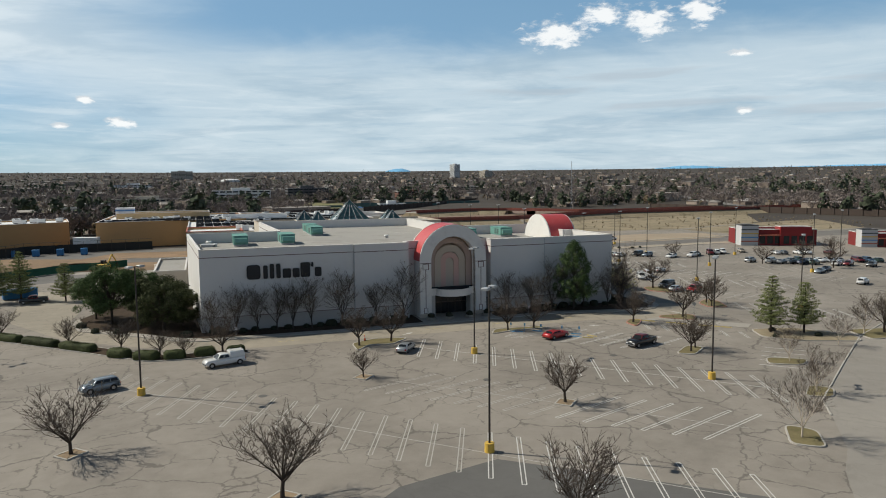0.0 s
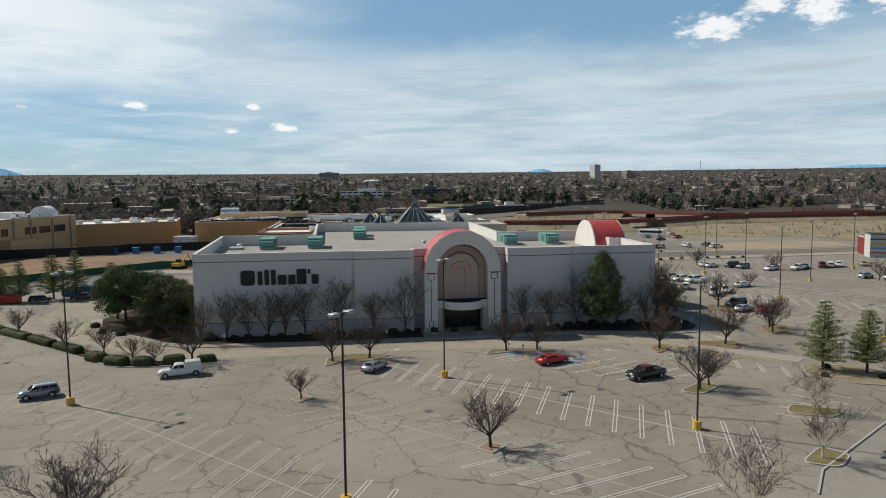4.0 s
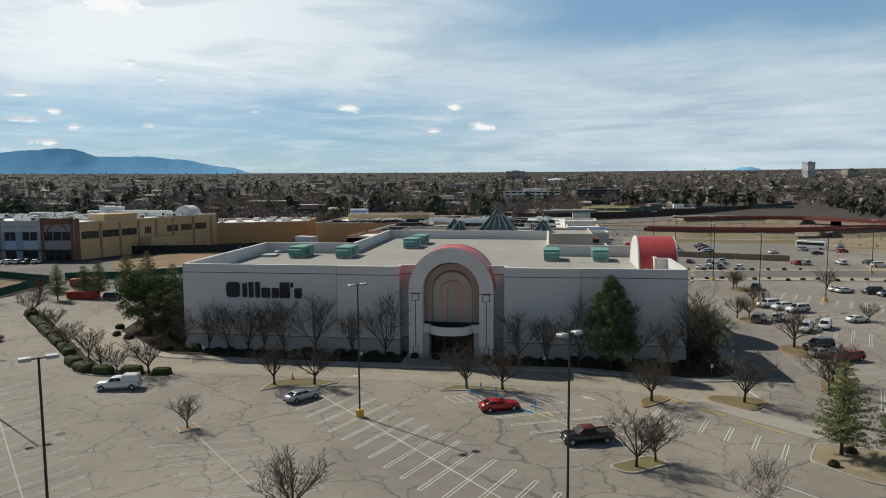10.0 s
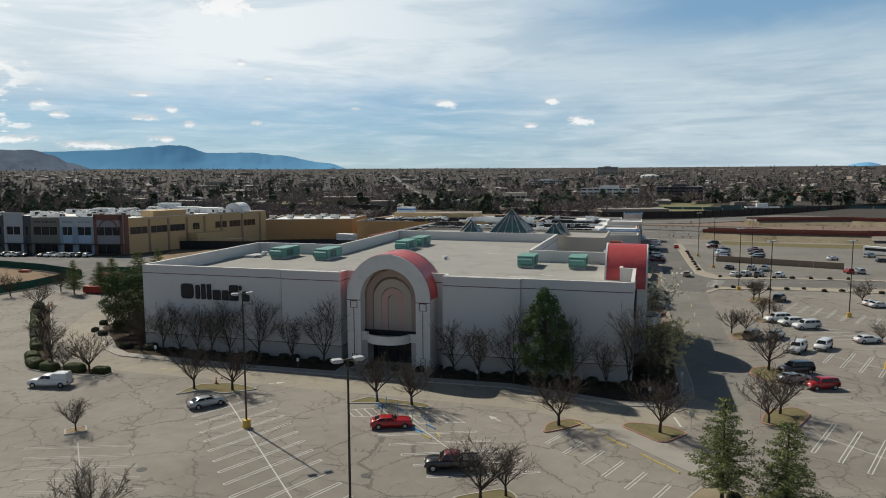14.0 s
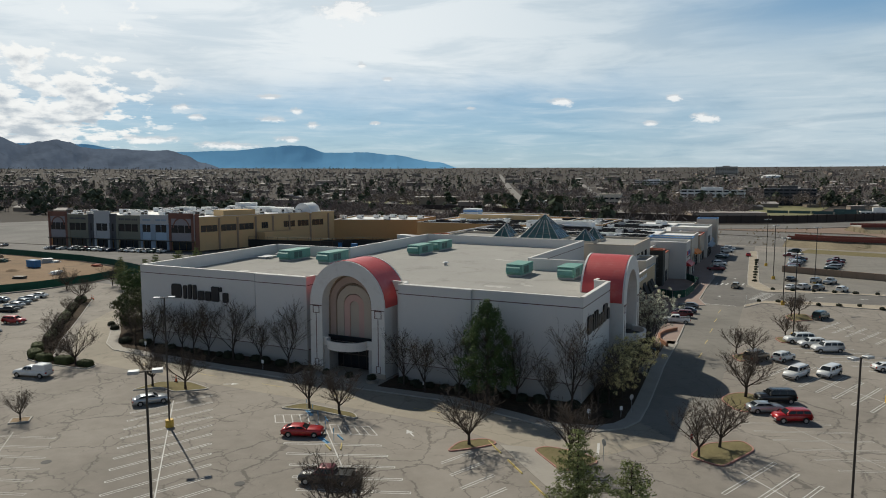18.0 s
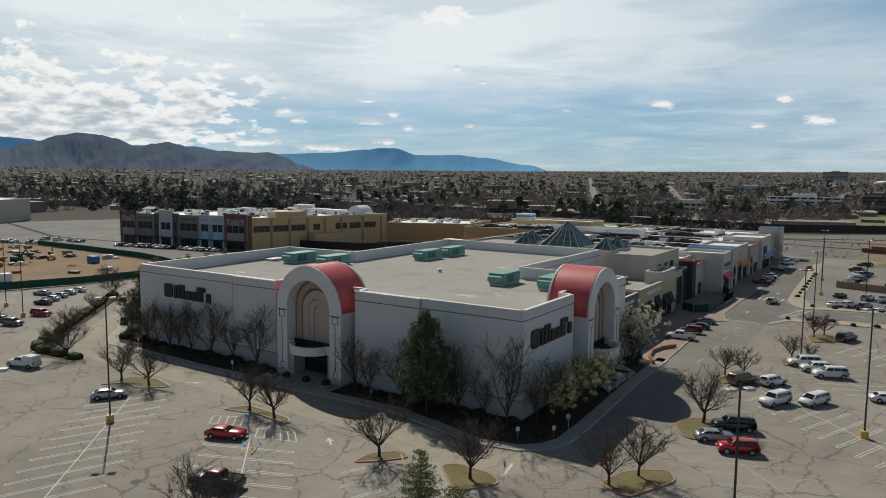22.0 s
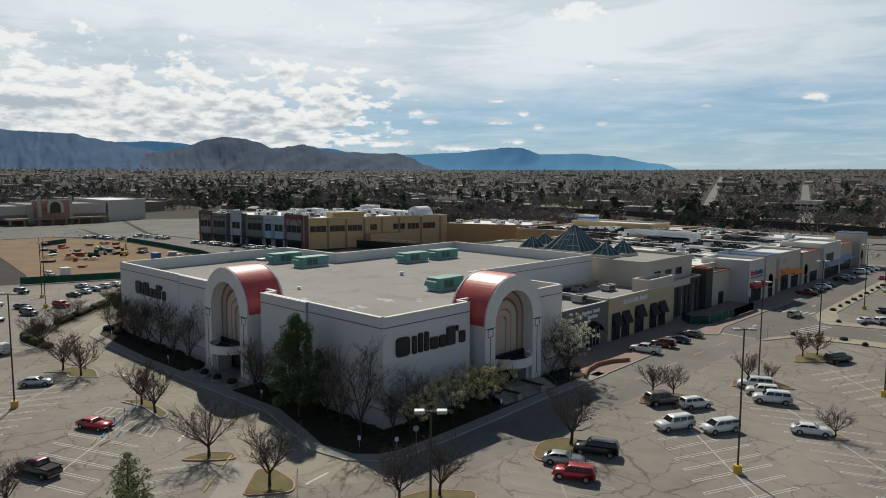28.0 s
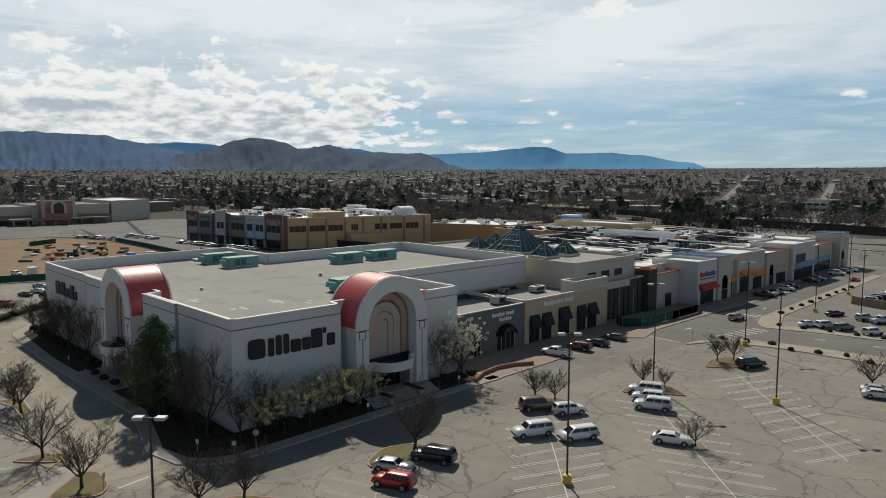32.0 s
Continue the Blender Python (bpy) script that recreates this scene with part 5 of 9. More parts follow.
for y, w_, h_ in ((183.4, 5.0, 3.4), (174.6, 3.6, 3.2)):
    o = new("shopfront", None)
    o.parent = shop_a
    bm = bmesh.new()
    box(bm, 79.01, y - w_ / 2, 0.1, 79.06, y + w_ / 2, h_)
    part("shop_glass", bm, M_dark_glass, o)
    for k in range(5):
        bm = bmesh.new()
        yy = y - w_ / 2 + k * w_ / 4
        box(bm, 79.06, yy - 0.05, 0.1, 79.13, yy + 0.05, h_)
        part("mullion", bm, M_greymetal, o)
    bm = bmesh.new()
    prev = None
    for k in range(13):
        t = math.pi * k / 12
        ring = [bm.verts.new((79.05 + d, y - math.cos(t) * w_ * 0.55 * s, h_ - 0.4 + math.sin(t) * w_ * 0.42 * s)) for d, s in ((0, 1.0), (1.3, 0.75))]
        if prev:
            bm.faces.new((prev[0], ring[0], ring[1], prev[1]))
        prev = ring
    bmesh.ops.solidify(bm, geom=bm.faces[:], thickness=0.06)
    part("arched_awning", bm, M_awning, o)


def word_bars(name, m, words, h, mat, label):
    """Writing too small to read, as plain bars."""
    s = thing(name, label, "sign", m)
    x = 0.0
    for wlen in words:
        for k in range(wlen):
            bm = bmesh.new()
            box(bm, x, -0.08, 0, x + h * 0.62, 0, h * (1.0 if k % 3 == 0 else 0.8))
            part("letter_block", bm, mat, s)
            x += h * 0.85
        x += h * 0.5
    return s


word_bars("shop_sign", pose(79.32, 194.6, 7.0, 0, 0, 90), (8, 4), 0.95, M_whitemetal, "white raised sign blocks on tan stucco")
word_bars("shop_sign", pose(79.02, 179.6, 6.7, 0, 0, 90), (6, 4), 0.7, M_whitemetal, "white raised sign blocks on grey-green stucco")
word_bars("shop_sign", pose(79.02, 181.6, 5.7, 0, 0, 90), (6,), 0.7, M_whitemetal, "short white sign blocks on grey-green stucco")


def hvac(x, y, z, sx, sy, sz, mat=M_greymetal):
    h = thing("packaged_unit", "grey packaged air conditioner on a flat roof", "air conditioner", pose(x, y, z), "packaged roof units")
    bm = bmesh.new()
    box(bm, -sx / 2, -sy / 2, 0.25, sx / 2, sy / 2, sz)
    bmesh.ops.bevel(bm, geom=bm.edges[:], offset=0.05, segments=1, affect="EDGES")
    part("casing", bm, mat, h)
    bm = bmesh.new()
    box(bm, -sx / 2 + 0.15, -sy / 2 + 0.15, 0, sx / 2 - 0.15, sy / 2 - 0.15, 0.25)
    part("curb", bm, M_darkmetal, h)
    bm = bmesh.new()
    tube(bm, (0, 0, sz), (0, 0, sz + 0.12), min(sx, sy) * 0.36, min(sx, sy) * 0.36, 10)
    part("fan_ring", bm, M_darkmetal, h)
    bm = bmesh.new()
    box(bm, sx / 2, -sy * 0.35, sz * 0.35, sx / 2 + 0.03, sy * 0.35, sz * 0.85)
    part("louvre", bm, M_darkmetal, h)
    return h


hvac(73.0, 188.0, 7.4, 2.4, 2.6, 1.7)
hvac(70.5, 203.5, 7.8, 2.0, 3.6, 1.4)
hvac(66.5, 197.0, 7.8, 1.8, 1.8, 1.2)
hvac(68.0, 176.0, 7.4, 1.6, 2.0, 1.0)
hvac(76.0, 170.0, 7.4, 1.5, 1.5, 0.9)
bm = bmesh.new()
tube(bm, (64.0, 170, 8.1), (64.0, 204, 8.1), 0.3, 0.3, 8)
tube(bm, (64.8, 170, 7.9), (64.8, 204, 7.9), 0.18, 0.18, 8)
solo("roof_duct", bm, M_darkmetal, "long dark ducts along the roof's edge", "duct")

# strip of shops
M_offwhite = material("off_white_stucco", (0.60, 0.57, 0.53), 0.9, var=0.05, scale=0.1, grain=3.0)
M_signred = material("sign_red_paint", (0.50, 0.03, 0.03), 0.5)
strip_mall = thing("shop_strip", "long row of stucco shops with a panel-covered white roof", "shops")
block(strip_mall, [(-4, 238), (74, 238), (74, 372), (-4, 372)], 10.2, M_cream, M_whiteroof, 0.5)
for poly, top, mat, trim in (([(62, 219), (77.2, 219), (77.2, 236.5), (62, 236.5)], 8.6, M_raw, M_cream), ([(70, 240.8), (78, 240.8), (78, 253.0), (70, 253.0)], 8.6, M_cream, M_redtrim), ([(70, 236.6), (78.6, 236.6), (78.6, 240.6), (70, 240.6)], 10.2, M_raw, M_redtrim),
                             ([(70, 253.2), (83.0, 253.2), (83.0, 264.0), (70, 264.0)], 11.2, M_offwhite, None), ([(70, 264.2), (83.4, 264.2), (83.4, 272.0), (70, 272.0)], 11.6, M_cream, M_bluetrim), ([(70, 272.2), (81.0, 272.2), (81.0, 279.0), (70, 279.0)], 9.6, M_cream, None),
                             ([(70, 279.2), (82.0, 279.2), (82.0, 298.0), (70, 298.0)], 11.2, M_cream, None), ([(70, 298.2), (82.6, 298.2), (82.6, 316.0), (70, 316.0)], 9.8, M_tan_band, M_redtrim), ([(70, 316.2), (83.6, 316.2), (83.6, 336.0), (70, 336.0)], 11.6, M_offwhite, None),
                             ([(70, 336.2), (81.5, 336.2), (81.5, 360.0), (70, 360.0)], 9.2, M_tan_band, M_redtrim), ([(75, 362.2), (83.5, 362.2), (83.5, 371.9), (75, 371.9)], 12.4, M_cream, M_bluetrim), ([(10, 318), (38, 318), (38, 326), (10, 326)], 12.2, M_whitemetal, None), ([(-4, 238), (14, 238), (14, 262), (-4, 262)], 10.4, M_orange, M_redtrim)):
    unit_block = thing("shop_unit", "stucco shop unit of the row with its own parapet", "shop", group="shops of the row")
    block(unit_block, poly, top, mat, M_whiteroof, 0.6, trim=trim)
for x, y0, y1, z1, mat in ((78.0, 246.0, 249.0, 3.4, M_dark_glass), (83.0, 255.0, 262.0, 4.0, M_dark_glass), (83.4, 265.4, 271.0, 5.9, M_yellowpanel), (81.0, 273, 278, 3.4, M_dark_glass), (82.0, 281, 287, 4.6, M_dark_glass), (82.0, 290, 296, 3.6, M_dark_glass), (82.6, 299.6, 304.4, 5.9, M_yellowpanel), (82.6, 306, 313, 3.4, M_dark_glass), (83.6, 318, 334, 3.6, M_dark_glass), (81.5, 338, 358, 3.6, M_dark_glass), (83.5, 363.5, 367.5, 5.9, M_yellowpanel), (83.6, 319, 327, 8.2, M_charcoal)):
    front = thing("shopfront", "glazed or painted shopfront panel in stucco", "shopfront", group="shopfronts")
    bm = bmesh.new()
    box(bm, x + 0.004, y0, 0.14 if z1 < 6 else 4.2, x + 0.06, y1, z1)
    if mat is M_yellowpanel:
        bm.free()
        bm = bmesh.new()
        r = (y1 - y0) * 0.30
        half_disc(bm, 0, r, 4.9, 2.9, 0, 0, 10, pose(x + 0.03, (y0 + y1) / 2, 0, 0, 0, 90))
        bmesh.ops.solidify(bm, geom=bm.faces[:], thickness=0.08)
        part("niche_panel", bm, mat, front, "ochre arched panel")
        bm = bmesh.new()
        box(bm, x + 0.004, (y0 + y1) / 2 - r, 0.14, x + 0.07, (y0 + y1) / 2 + r, 2.7)
    part("panel", bm, mat if mat is not M_yellowpanel else M_dark_glass, front)
    n = max(2, round((y1 - y0) / 1.6))
    for k in range(n + 1 if mat is not M_yellowpanel else 0):
        bm = bmesh.new()
        yy = y0 + (y1 - y0) * k / n
        box(bm, x + 0.05, yy - 0.05, 0.14 if z1 < 6 else 4.2, x + 0.11, yy + 0.05, z1)
        part("mullion", bm, M_darkmetal, front)
for x, y0, y1, z, mat, label in ((83.0, 254.0, 263.2, 4.5, M_signred, "red metal canopy over a shop door"), (82.0, 280.4, 287.6, 5.6, M_orangecloth, "orange canvas awning"), (82.0, 289, 296.5, 4.8, M_orangecloth, "orange canvas awning"), (81.0, 273, 278.5, 4.6, M_orangecloth, "orange canvas awning"), (83.6, 318, 334, 4.6, M_slate, "grey-blue metal canopy"), (81.5, 340, 357, 4.4, M_slate, "grey-blue canvas awning")):
    bm = bmesh.new()
    faces(bm, [(x, y0, z + 0.9), (x, y1, z + 0.9), (x + 1.6, y1, z - 0.3), (x + 1.6, y0, z - 0.3), (x, y0, z - 0.4), (x, y1, z - 0.4), (x + 1.6, y1, z - 0.5), (x + 1.6, y0, z - 0.5)], [(0, 3, 2, 1), (3, 7, 6, 2), (4, 5, 6, 7), (0, 4, 7, 3), (1, 2, 6, 5)])
    solo("shop_awning", bm, mat, label + " on the row of shops", "awning", group="shop awnings")
logo = word_bars("pet_shop_sign", pose(83.02, 254.4, 7.2, 0, 0, 90), (8,), 1.3, material("sign_blue_paint", (0.04, 0.07, 0.30), 0.5), "blue and red raised sign blocks on white stucco")
bm = bmesh.new()
box(bm, 0, -0.1, -0.7, 8.4, -0.0, -0.45)
part("underline", bm, M_charcoal, logo, "thin dark bar")
for o in [o for o in logo.children if o.name.startswith("letter_block")][:3]:
    o.data.materials[0] = M_signred
word_bars("round_shop_sign", pose(82.02, 282.0, 8.2, 0, 0, 90), (4,), 1.1, M_greymetal, "grey raised sign blocks on cream stucco")
# roof panels in tilted rows, and units between them
random.seed(5)
panels = thing("solar_array", "rows of dark tilted solar panels on the white roof", "solar panels")
pm, rest, count = None, bmesh.new(), 0
PANEL = [Vector(p) for p in ((-1.45, -0.85, 0.2), (1.45, -0.85, 0.2), (1.45, 0.85, 0.7), (-1.45, 0.85, 0.7), (-1.45, -0.85, 0.28), (1.45, -0.85, 0.28), (1.45, 0.85, 0.78), (-1.45, 0.85, 0.78))]
for r in range(40):
    y = 242 + r * 3.2
    for c in range(21):
        x = 64.5 - c * 3.2
        bare = noise.noise((x * 0.06, y * 0.05, 3.0)) > 0.16
        if bare or random.random() < 0.12 or (8 < x < 42 and 314 < y < 330) or (x < 18 and y < 266) or (x > 58 and y > 350):
            continue
        m = pose(x, y, 9.75, 0, 0, 180)
        if count < 290 and x > 20 and y < 345:
            if pm is None:
                bm = bmesh.new()
                faces(bm, PANEL, BOX)
                pm = mesh_of(bm, "panel", M_solar)
            part("panel", pm, None, panels).matrix_basis = m
            count += 1
        else:
            faces(rest, [m @ p for p in PANEL], BOX)
for r in range(19):
    for c in range(18):
        x, y = -38 + c * 3.2, 315 + r * 3.3
        if noise.noise((x * 0.07, y * 0.06, 8.0)) < 0.12 and random.random() < 0.85 and not (x < 7 and 347 < y < 371):
            faces(rest, [pose(x, y, 10.05, 0, 0, 180) @ p for p in PANEL], BOX)
tagged(part("distant_panel_rows", rest, M_solar, panels), kind="stuff")
for i in range(26):
    x, y = random.uniform(10, 68), random.uniform(240, 368)
    hvac(x, y, 9.7, random.uniform(1.6, 3.4), random.uniform(1.6, 3.0), random.uniform(1.2, 2.2), random.choice((M_greymetal, M_whitemetal, M_whitemetal)))
for y in (266, 290, 318, 345):
    bm = bmesh.new()
    box(bm, 0, y, 9.7, 68, y + 1.2, 10.5)
    solo("roof_upstand", bm, M_whitemetal, "low white upstand across the roof", "roof ridge")

# unfinished shopfront: bare studs and an opening
raw = thing("unfinished_front", "bare framed shopfront under construction", "shopfront")
for k in range(9):
    bm = bmesh.new()
    y = 219.6 + k * 2.05
    box(bm, 77.21, y - 0.09, 0, 77.4, y + 0.09, 8.0 if k % 2 else 7.0)
    part("stud", bm, M_darkmetal if k % 3 else M_greymetal, raw)
for z in (2.6, 5.2):
    bm = bmesh.new()
    box(bm, 77.41, 219.4, z, 77.5, 236.2, z + 0.14)
    part("rail", bm, M_darkmetal, raw)
bm = bmesh.new()
box(bm, 77.51, 219.2, 7.3, 77.7, 229.5, 8.9)
part("fascia", bm, M_cream, raw, "cream stucco fascia")

# green screen fence before the unfinished shop
fence = thing("construction_fence", "green mesh-covered temporary fence round unfinished shop", "fence")
FN = [(80.5, 219.5), (84.0, 216.5), (86.8, 220.0), (87.6, 232), (87.6, 244.5), (83.2, 253.0)]
for a, b in zip(FN, FN[1:]):
    n = max(1, round((Vector(b) - Vector(a)).length / 3.0))
    for k in range(n):
        p, q = Vector(a).lerp(Vector(b), k / n), Vector(a).lerp(Vector(b), (k + 1) / n)
        bm = bmesh.new()
        faces(bm, [(*p, 0.2), (*q, 0.2), (*q, 2.1), (*p, 2.1)], [(0, 1, 2, 3)])
        bmesh.ops.solidify(bm, geom=bm.faces[:], thickness=0.04)
        part("mesh_panel", bm, M_greenmesh, fence)
        bm = bmesh.new()
        tube(bm, (*p, 0), (*p, 2.2), 0.04, 0.04, 6)
        part("post", bm, M_greymetal, fence)

# office and cinema side: long two-storey building with brick bays
office = thing("office_building", "two-storey shop and office building with coloured bays", "office building")
OA, OB, OC = Vector((-190.0, 239.6)), Vector((-112.5, 250.0)), Vector((-92.0, 322.0))
OD = OA + (OC - OB)
block(office, [tuple(OA), tuple(OB), tuple(OC), tuple(OD)], 14.2, M_tan, M_whiteroof, 0.3)


def facade_m(a, b):
    u = (b - a).normalized()
    return Matrix.Translation((a.x, a.y, 0)) @ Matrix.Rotation(math.atan2(u.y, u.x), 4, "Z"), (b - a).length


m, length = facade_m(OA, OB)
M_violet = material("grey_violet_stucco", (0.33, 0.30, 0.31), 0.9, var=0.06)
M_paleblue = material("pale_blue_stucco", (0.42, 0.53, 0.64), 0.9, var=0.06)
bays = ((0.0, 0.14, M_violet, 15.4, M_brick), (0.14, 0.29, M_olive, 14.6, M_olive), (0.29, 0.33, M_charcoal, 15.0, M_charcoal), (0.33, 0.44, M_lightgrey, 16.4, M_lightgrey), (0.44, 0.485, M_charcoal, 15.2, M_charcoal), (0.485, 0.65, M_olive, 14.6, M_olive), (0.65, 0.735, M_paleblue, 15.0, M_slate), (0.735, 0.84, M_paleblue, 15.0, M_slate), (0.84, 1.0, M_violet, 15.6, M_brick))
for t0, t1, mat, top, frame_mat in bays:
    bay = new("facade_bay", None)
    bay.parent = office
    bm = bmesh.new()
    x0, x1 = t0 * length + 0.02, t1 * length - 0.02
    box(bm, x0, -0.8, 4.2, x1, -0.01, top, 0, m)
    part("bay_wall", bm, mat, bay)
    n = max(1, round((x1 - x0) / 4.2))
    for k in range(n):
        xa, xb = x0 + 1.2 + (x1 - x0 - 2.4) * (k + 0.05) / n, x0 + 1.2 + (x1 - x0 - 2.4) * (k + 0.95) / n
        for za, zb in ((0.2, 3.7), (7.6, 10.8)):
            bm = bmesh.new()
            box(bm, xa, -0.86 if zb > 5 else -0.3, za, xb, -0.78 if zb > 5 else -0.05, zb, 0, m)
            part("window", bm, M_dark_glass, bay)
        if mat in (M_paleblue, M_olive):
            for q in range(3):
                bm = bmesh.new()
                xm = xa + (xb - xa) * (q + 0.5) / 3
                box(bm, xm - 0.4, -0.84, 12.4, xm + 0.4, -0.78, 13.2, 0, m)
                part("plaque", bm, M_charcoal if mat is M_olive else M_slate, bay)
    if mat is M_paleblue:
        bm = bmesh.new()
        box(bm, x0, -0.83, 11.0, x1, -0.79, top, 0, m)
        part("frieze", bm, M_lightgrey, bay)
    if frame_mat is M_brick:
        bm = bmesh.new()
        box(bm, x0, -1.0, 13.6, x1, -0.79, top + 0.3, 0, m)
        part("brick_frieze", bm, M_brick, bay, "dark red brick band")
        bm = bmesh.new()
        arch_ring(bm, (x0 + x1) / 2, (x1 - x0) * 0.3, (x1 - x0) * 0.3 + 0.5, 9.8, 9.6, -0.95, -0.80, 0, 12, m)
        part("arch_band", bm, M_brick, bay, "dark red brick arch")
    for xx in (x0 + 0.6, x1 - 0.6):
        bm = bmesh.new()
        box(bm, xx - 0.6, -1.0, 0, xx + 0.6, -0.82, top - 0.1 if frame_mat is M_brick else 11.0, 0, m)
        part("pier", bm, frame_mat, bay)
    bm = bmesh.new()
    box(bm, x0, -1.7, 3.8, x1, -1.01, 4.15, 0, m)
    part("canopy", bm, M_darkmetal, bay)
m, length = facade_m(OB, OC)
for k, (xa, xb) in enumerate(((2.6, 10.4), (12.0, 19.6), (21.0, 28.4), (32.5, 36.0), (44.5, 51.0), (52.5, 59.0), (61.0, 68.0))):
    for q in range(3):
        bm = bmesh.new()
        w3 = (xb - xa) / 3
        box(bm, xa + w3 * q + 0.06, -0.06, 7.8, xa + w3 * (q + 1) - 0.06, -0.005, 10.6, 0, m)
        part("window", bm, M_dark_glass, office)
for xa in (11.2, 20.2, 29.4, 38.6, 47.8, 60.0, 71.0):
    bm = bmesh.new()
    box(bm, xa - 0.45, -0.25, 0, xa + 0.45, -0.005, 13.4, 0, m)
    part("pier", bm, M_brown_band, office)
bm = bmesh.new()
box(bm, 0, -0.3, 0, 1.8, -0.01, 15.6, 0, m)
part("brick_end", bm, M_brick, office, "dark brick corner pier")
bm = bmesh.new()
box(bm, 14, 1.0, 14.0, 30, 9, 16.6, 0, m)
part("roof_house", bm, M_tan, office)
bm = bmesh.new()
box(bm, 30, -6.0, 0, 48, -0.01, 6.5, 0, m)
part("annex", bm, M_tan, office)
random.seed(9)
for i, (a, b, sx, sy, sz) in enumerate(((0.45, 0.9, 9, 6, 4.2), (0.6, 0.85, 14, 5, 2.6), (0.8, 0.8, 10, 7, 2.4), (0.3, 0.6, 8, 5, 2.6), (0.7, 0.5, 8, 5, 2.2), (0.35, 0.95, 12, 4, 2.4))):
    p = OA + (OB - OA) * a + (OC - OB) * b
    bm = bmesh.new()
    box(bm, -sx / 2, -sy / 2, 0, sx / 2, sy / 2, sz)
    solo("roof_housing", bm, M_whitemetal, "white sheet-metal housing on the office roof", "roof housing", m=pose(p.x, p.y, 13.9, 0, 0, 8), group="office roof housings")
p = OA + (OB - OA) * 0.93 + (OC - OB) * 0.86
bm = bmesh.new()
arch_ring(bm, 0, 0.05, 4.2, 0.4, 0, -5, 5, 0, 14)
solo("roof_vault", bm, M_whitemetal, "low white barrel vault on the office roof", "roof vault", m=pose(p.x, p.y, 13.9, 0, 0, 8))
for i in range(70):
    p = OA + (OB - OA) * random.uniform(0.05, 0.95) + (OC - OB) * random.uniform(0.06, 0.94)
    hvac(p.x, p.y, 13.9, random.uniform(2, 4.5), random.uniform(2, 4), random.uniform(1.2, 2.4), random.choice((M_whitemetal, M_whitemetal, M_greymetal)))
# ochre blocks behind the store
for poly, top, mat in (([(-92, 322), (-54, 339), (-60, 372), (-104, 360)], 9.8, M_orange), ([(-40, 312), (20, 318), (20, 380), (-40, 380)], 10.6, M_orange), ([(20, 318), (40, 330), (40, 372), (20, 372)], 10.8, M_orange), ([(-36, 350), (5, 350), (5, 368), (-36, 368)], 12.6, M_tan)):
    b = thing("mall_block", "plain ochre stucco mall block with flat pale roof", "mall", group="mall blocks")
    block(b, poly, top, mat, M_whiteroof, 0.6)
for x, y in [(-75, 345), (-70, 352), (-20, 330), (-5, 335), (8, 330), (-12, 345), (10, 350), (30, 345), (-30, 340)] + [(-36 + (k * 17) % 72, 316 + 3 + (k * 23) % 50) for k in range(22)] + [(-96 + k * 6, 336 + (k * 7) % 24) for k in range(7)]:
    hvac(x, y, 9.4, 3, 2.4, 1.8, M_whitemetal)
tower = thing("stair_tower", "low white stair tower with a blue band", "tower", pose(-33, 360, 10))
bm = bmesh.new()
box(bm, -4, -3, 0, 4, 3, 5)
part("shaft", bm, M_whitemetal, tower)
bm = bmesh.new()
box(bm, -4.1, -3.1, 3.4, 4.1, 3.1, 4.2)
part("band", bm, M_bluetrim, tower, "blue band")

# service yard behind the store: green screens, trailer, bins
yard = thing("yard_fence", "long green mesh fence round the building site", "fence")
for line in ([(-86.0, 128.5), (-77.1, 156.5), (-76.0, 172.0), (-80, 194), (-103, 202), (-124, 206), (-165, 208), (-207, 208.4)], [(-219, 184), (-209, 170)], [(-80, 200.5), (-64.6, 205.1), (-54.8, 214.2), (-41.4, 226.7), (-22, 238)]):
    for a, b in zip(line, line[1:]):
        n = max(1, round((Vector(b) - Vector(a)).length / 4.0))
        for k in range(n):
            p, q = Vector(a).lerp(Vector(b), k / n), Vector(a).lerp(Vector(b), (k + 1) / n)
            bm = bmesh.new()
            faces(bm, [(*p, 0.1), (*q, 0.1), (*q, 2.3), (*p, 2.3)], [(0, 1, 2, 3)])
            bmesh.ops.solidify(bm, geom=bm.faces[:], thickness=0.05)
            part("mesh_panel", bm, M_greenmesh, yard)
screen = thing("yard_screen", "tall dark mesh screen fence before the mall's back", "fence")
for a, b in (((-110, 273.5), (-82, 279)), ((-82, 279), (-65.7, 282.2)), ((-65.7, 282.2), (-62, 292)), ((-62, 292), (-18, 298))):
    n = max(1, round((Vector(b) - Vector(a)).length / 5.0))
    for k in range(n):
        p, q = Vector(a).lerp(Vector(b), k / n), Vector(a).lerp(Vector(b), (k + 1) / n)
        bm = bmesh.new()
        strip(bm, [tuple(p), tuple(q)], 0.06, 0.1, 3.4)
        part("mesh_panel", bm, M_awning, screen)
        bm = bmesh.new()
        tube(bm, (*p, 0), (*p, 4.6), 0.07, 0.07, 6)
        part("post", bm, M_darkmetal, screen)
        bm = bmesh.new()
        tube(bm, (*p, 4.5), (*q, 4.5), 0.05, 0.05, 5)
        part("top_rail", bm, M_teal_dark, screen)
bm = bmesh.new()
slab(bm, [(-260, 160), (-214, 150), (-108, 136), (-88, 131), (-79, 156), (-78, 172), (-82, 193), (-104, 200), (-124, 204.4), (-165, 206.6), (-207, 207), (-222, 206), (-262, 190)], -0.1, 0.004)
solo("building_site", bm, M_dirt, "bare orange-brown dirt of a building site", "dirt", "structure")
bm = bmesh.new()
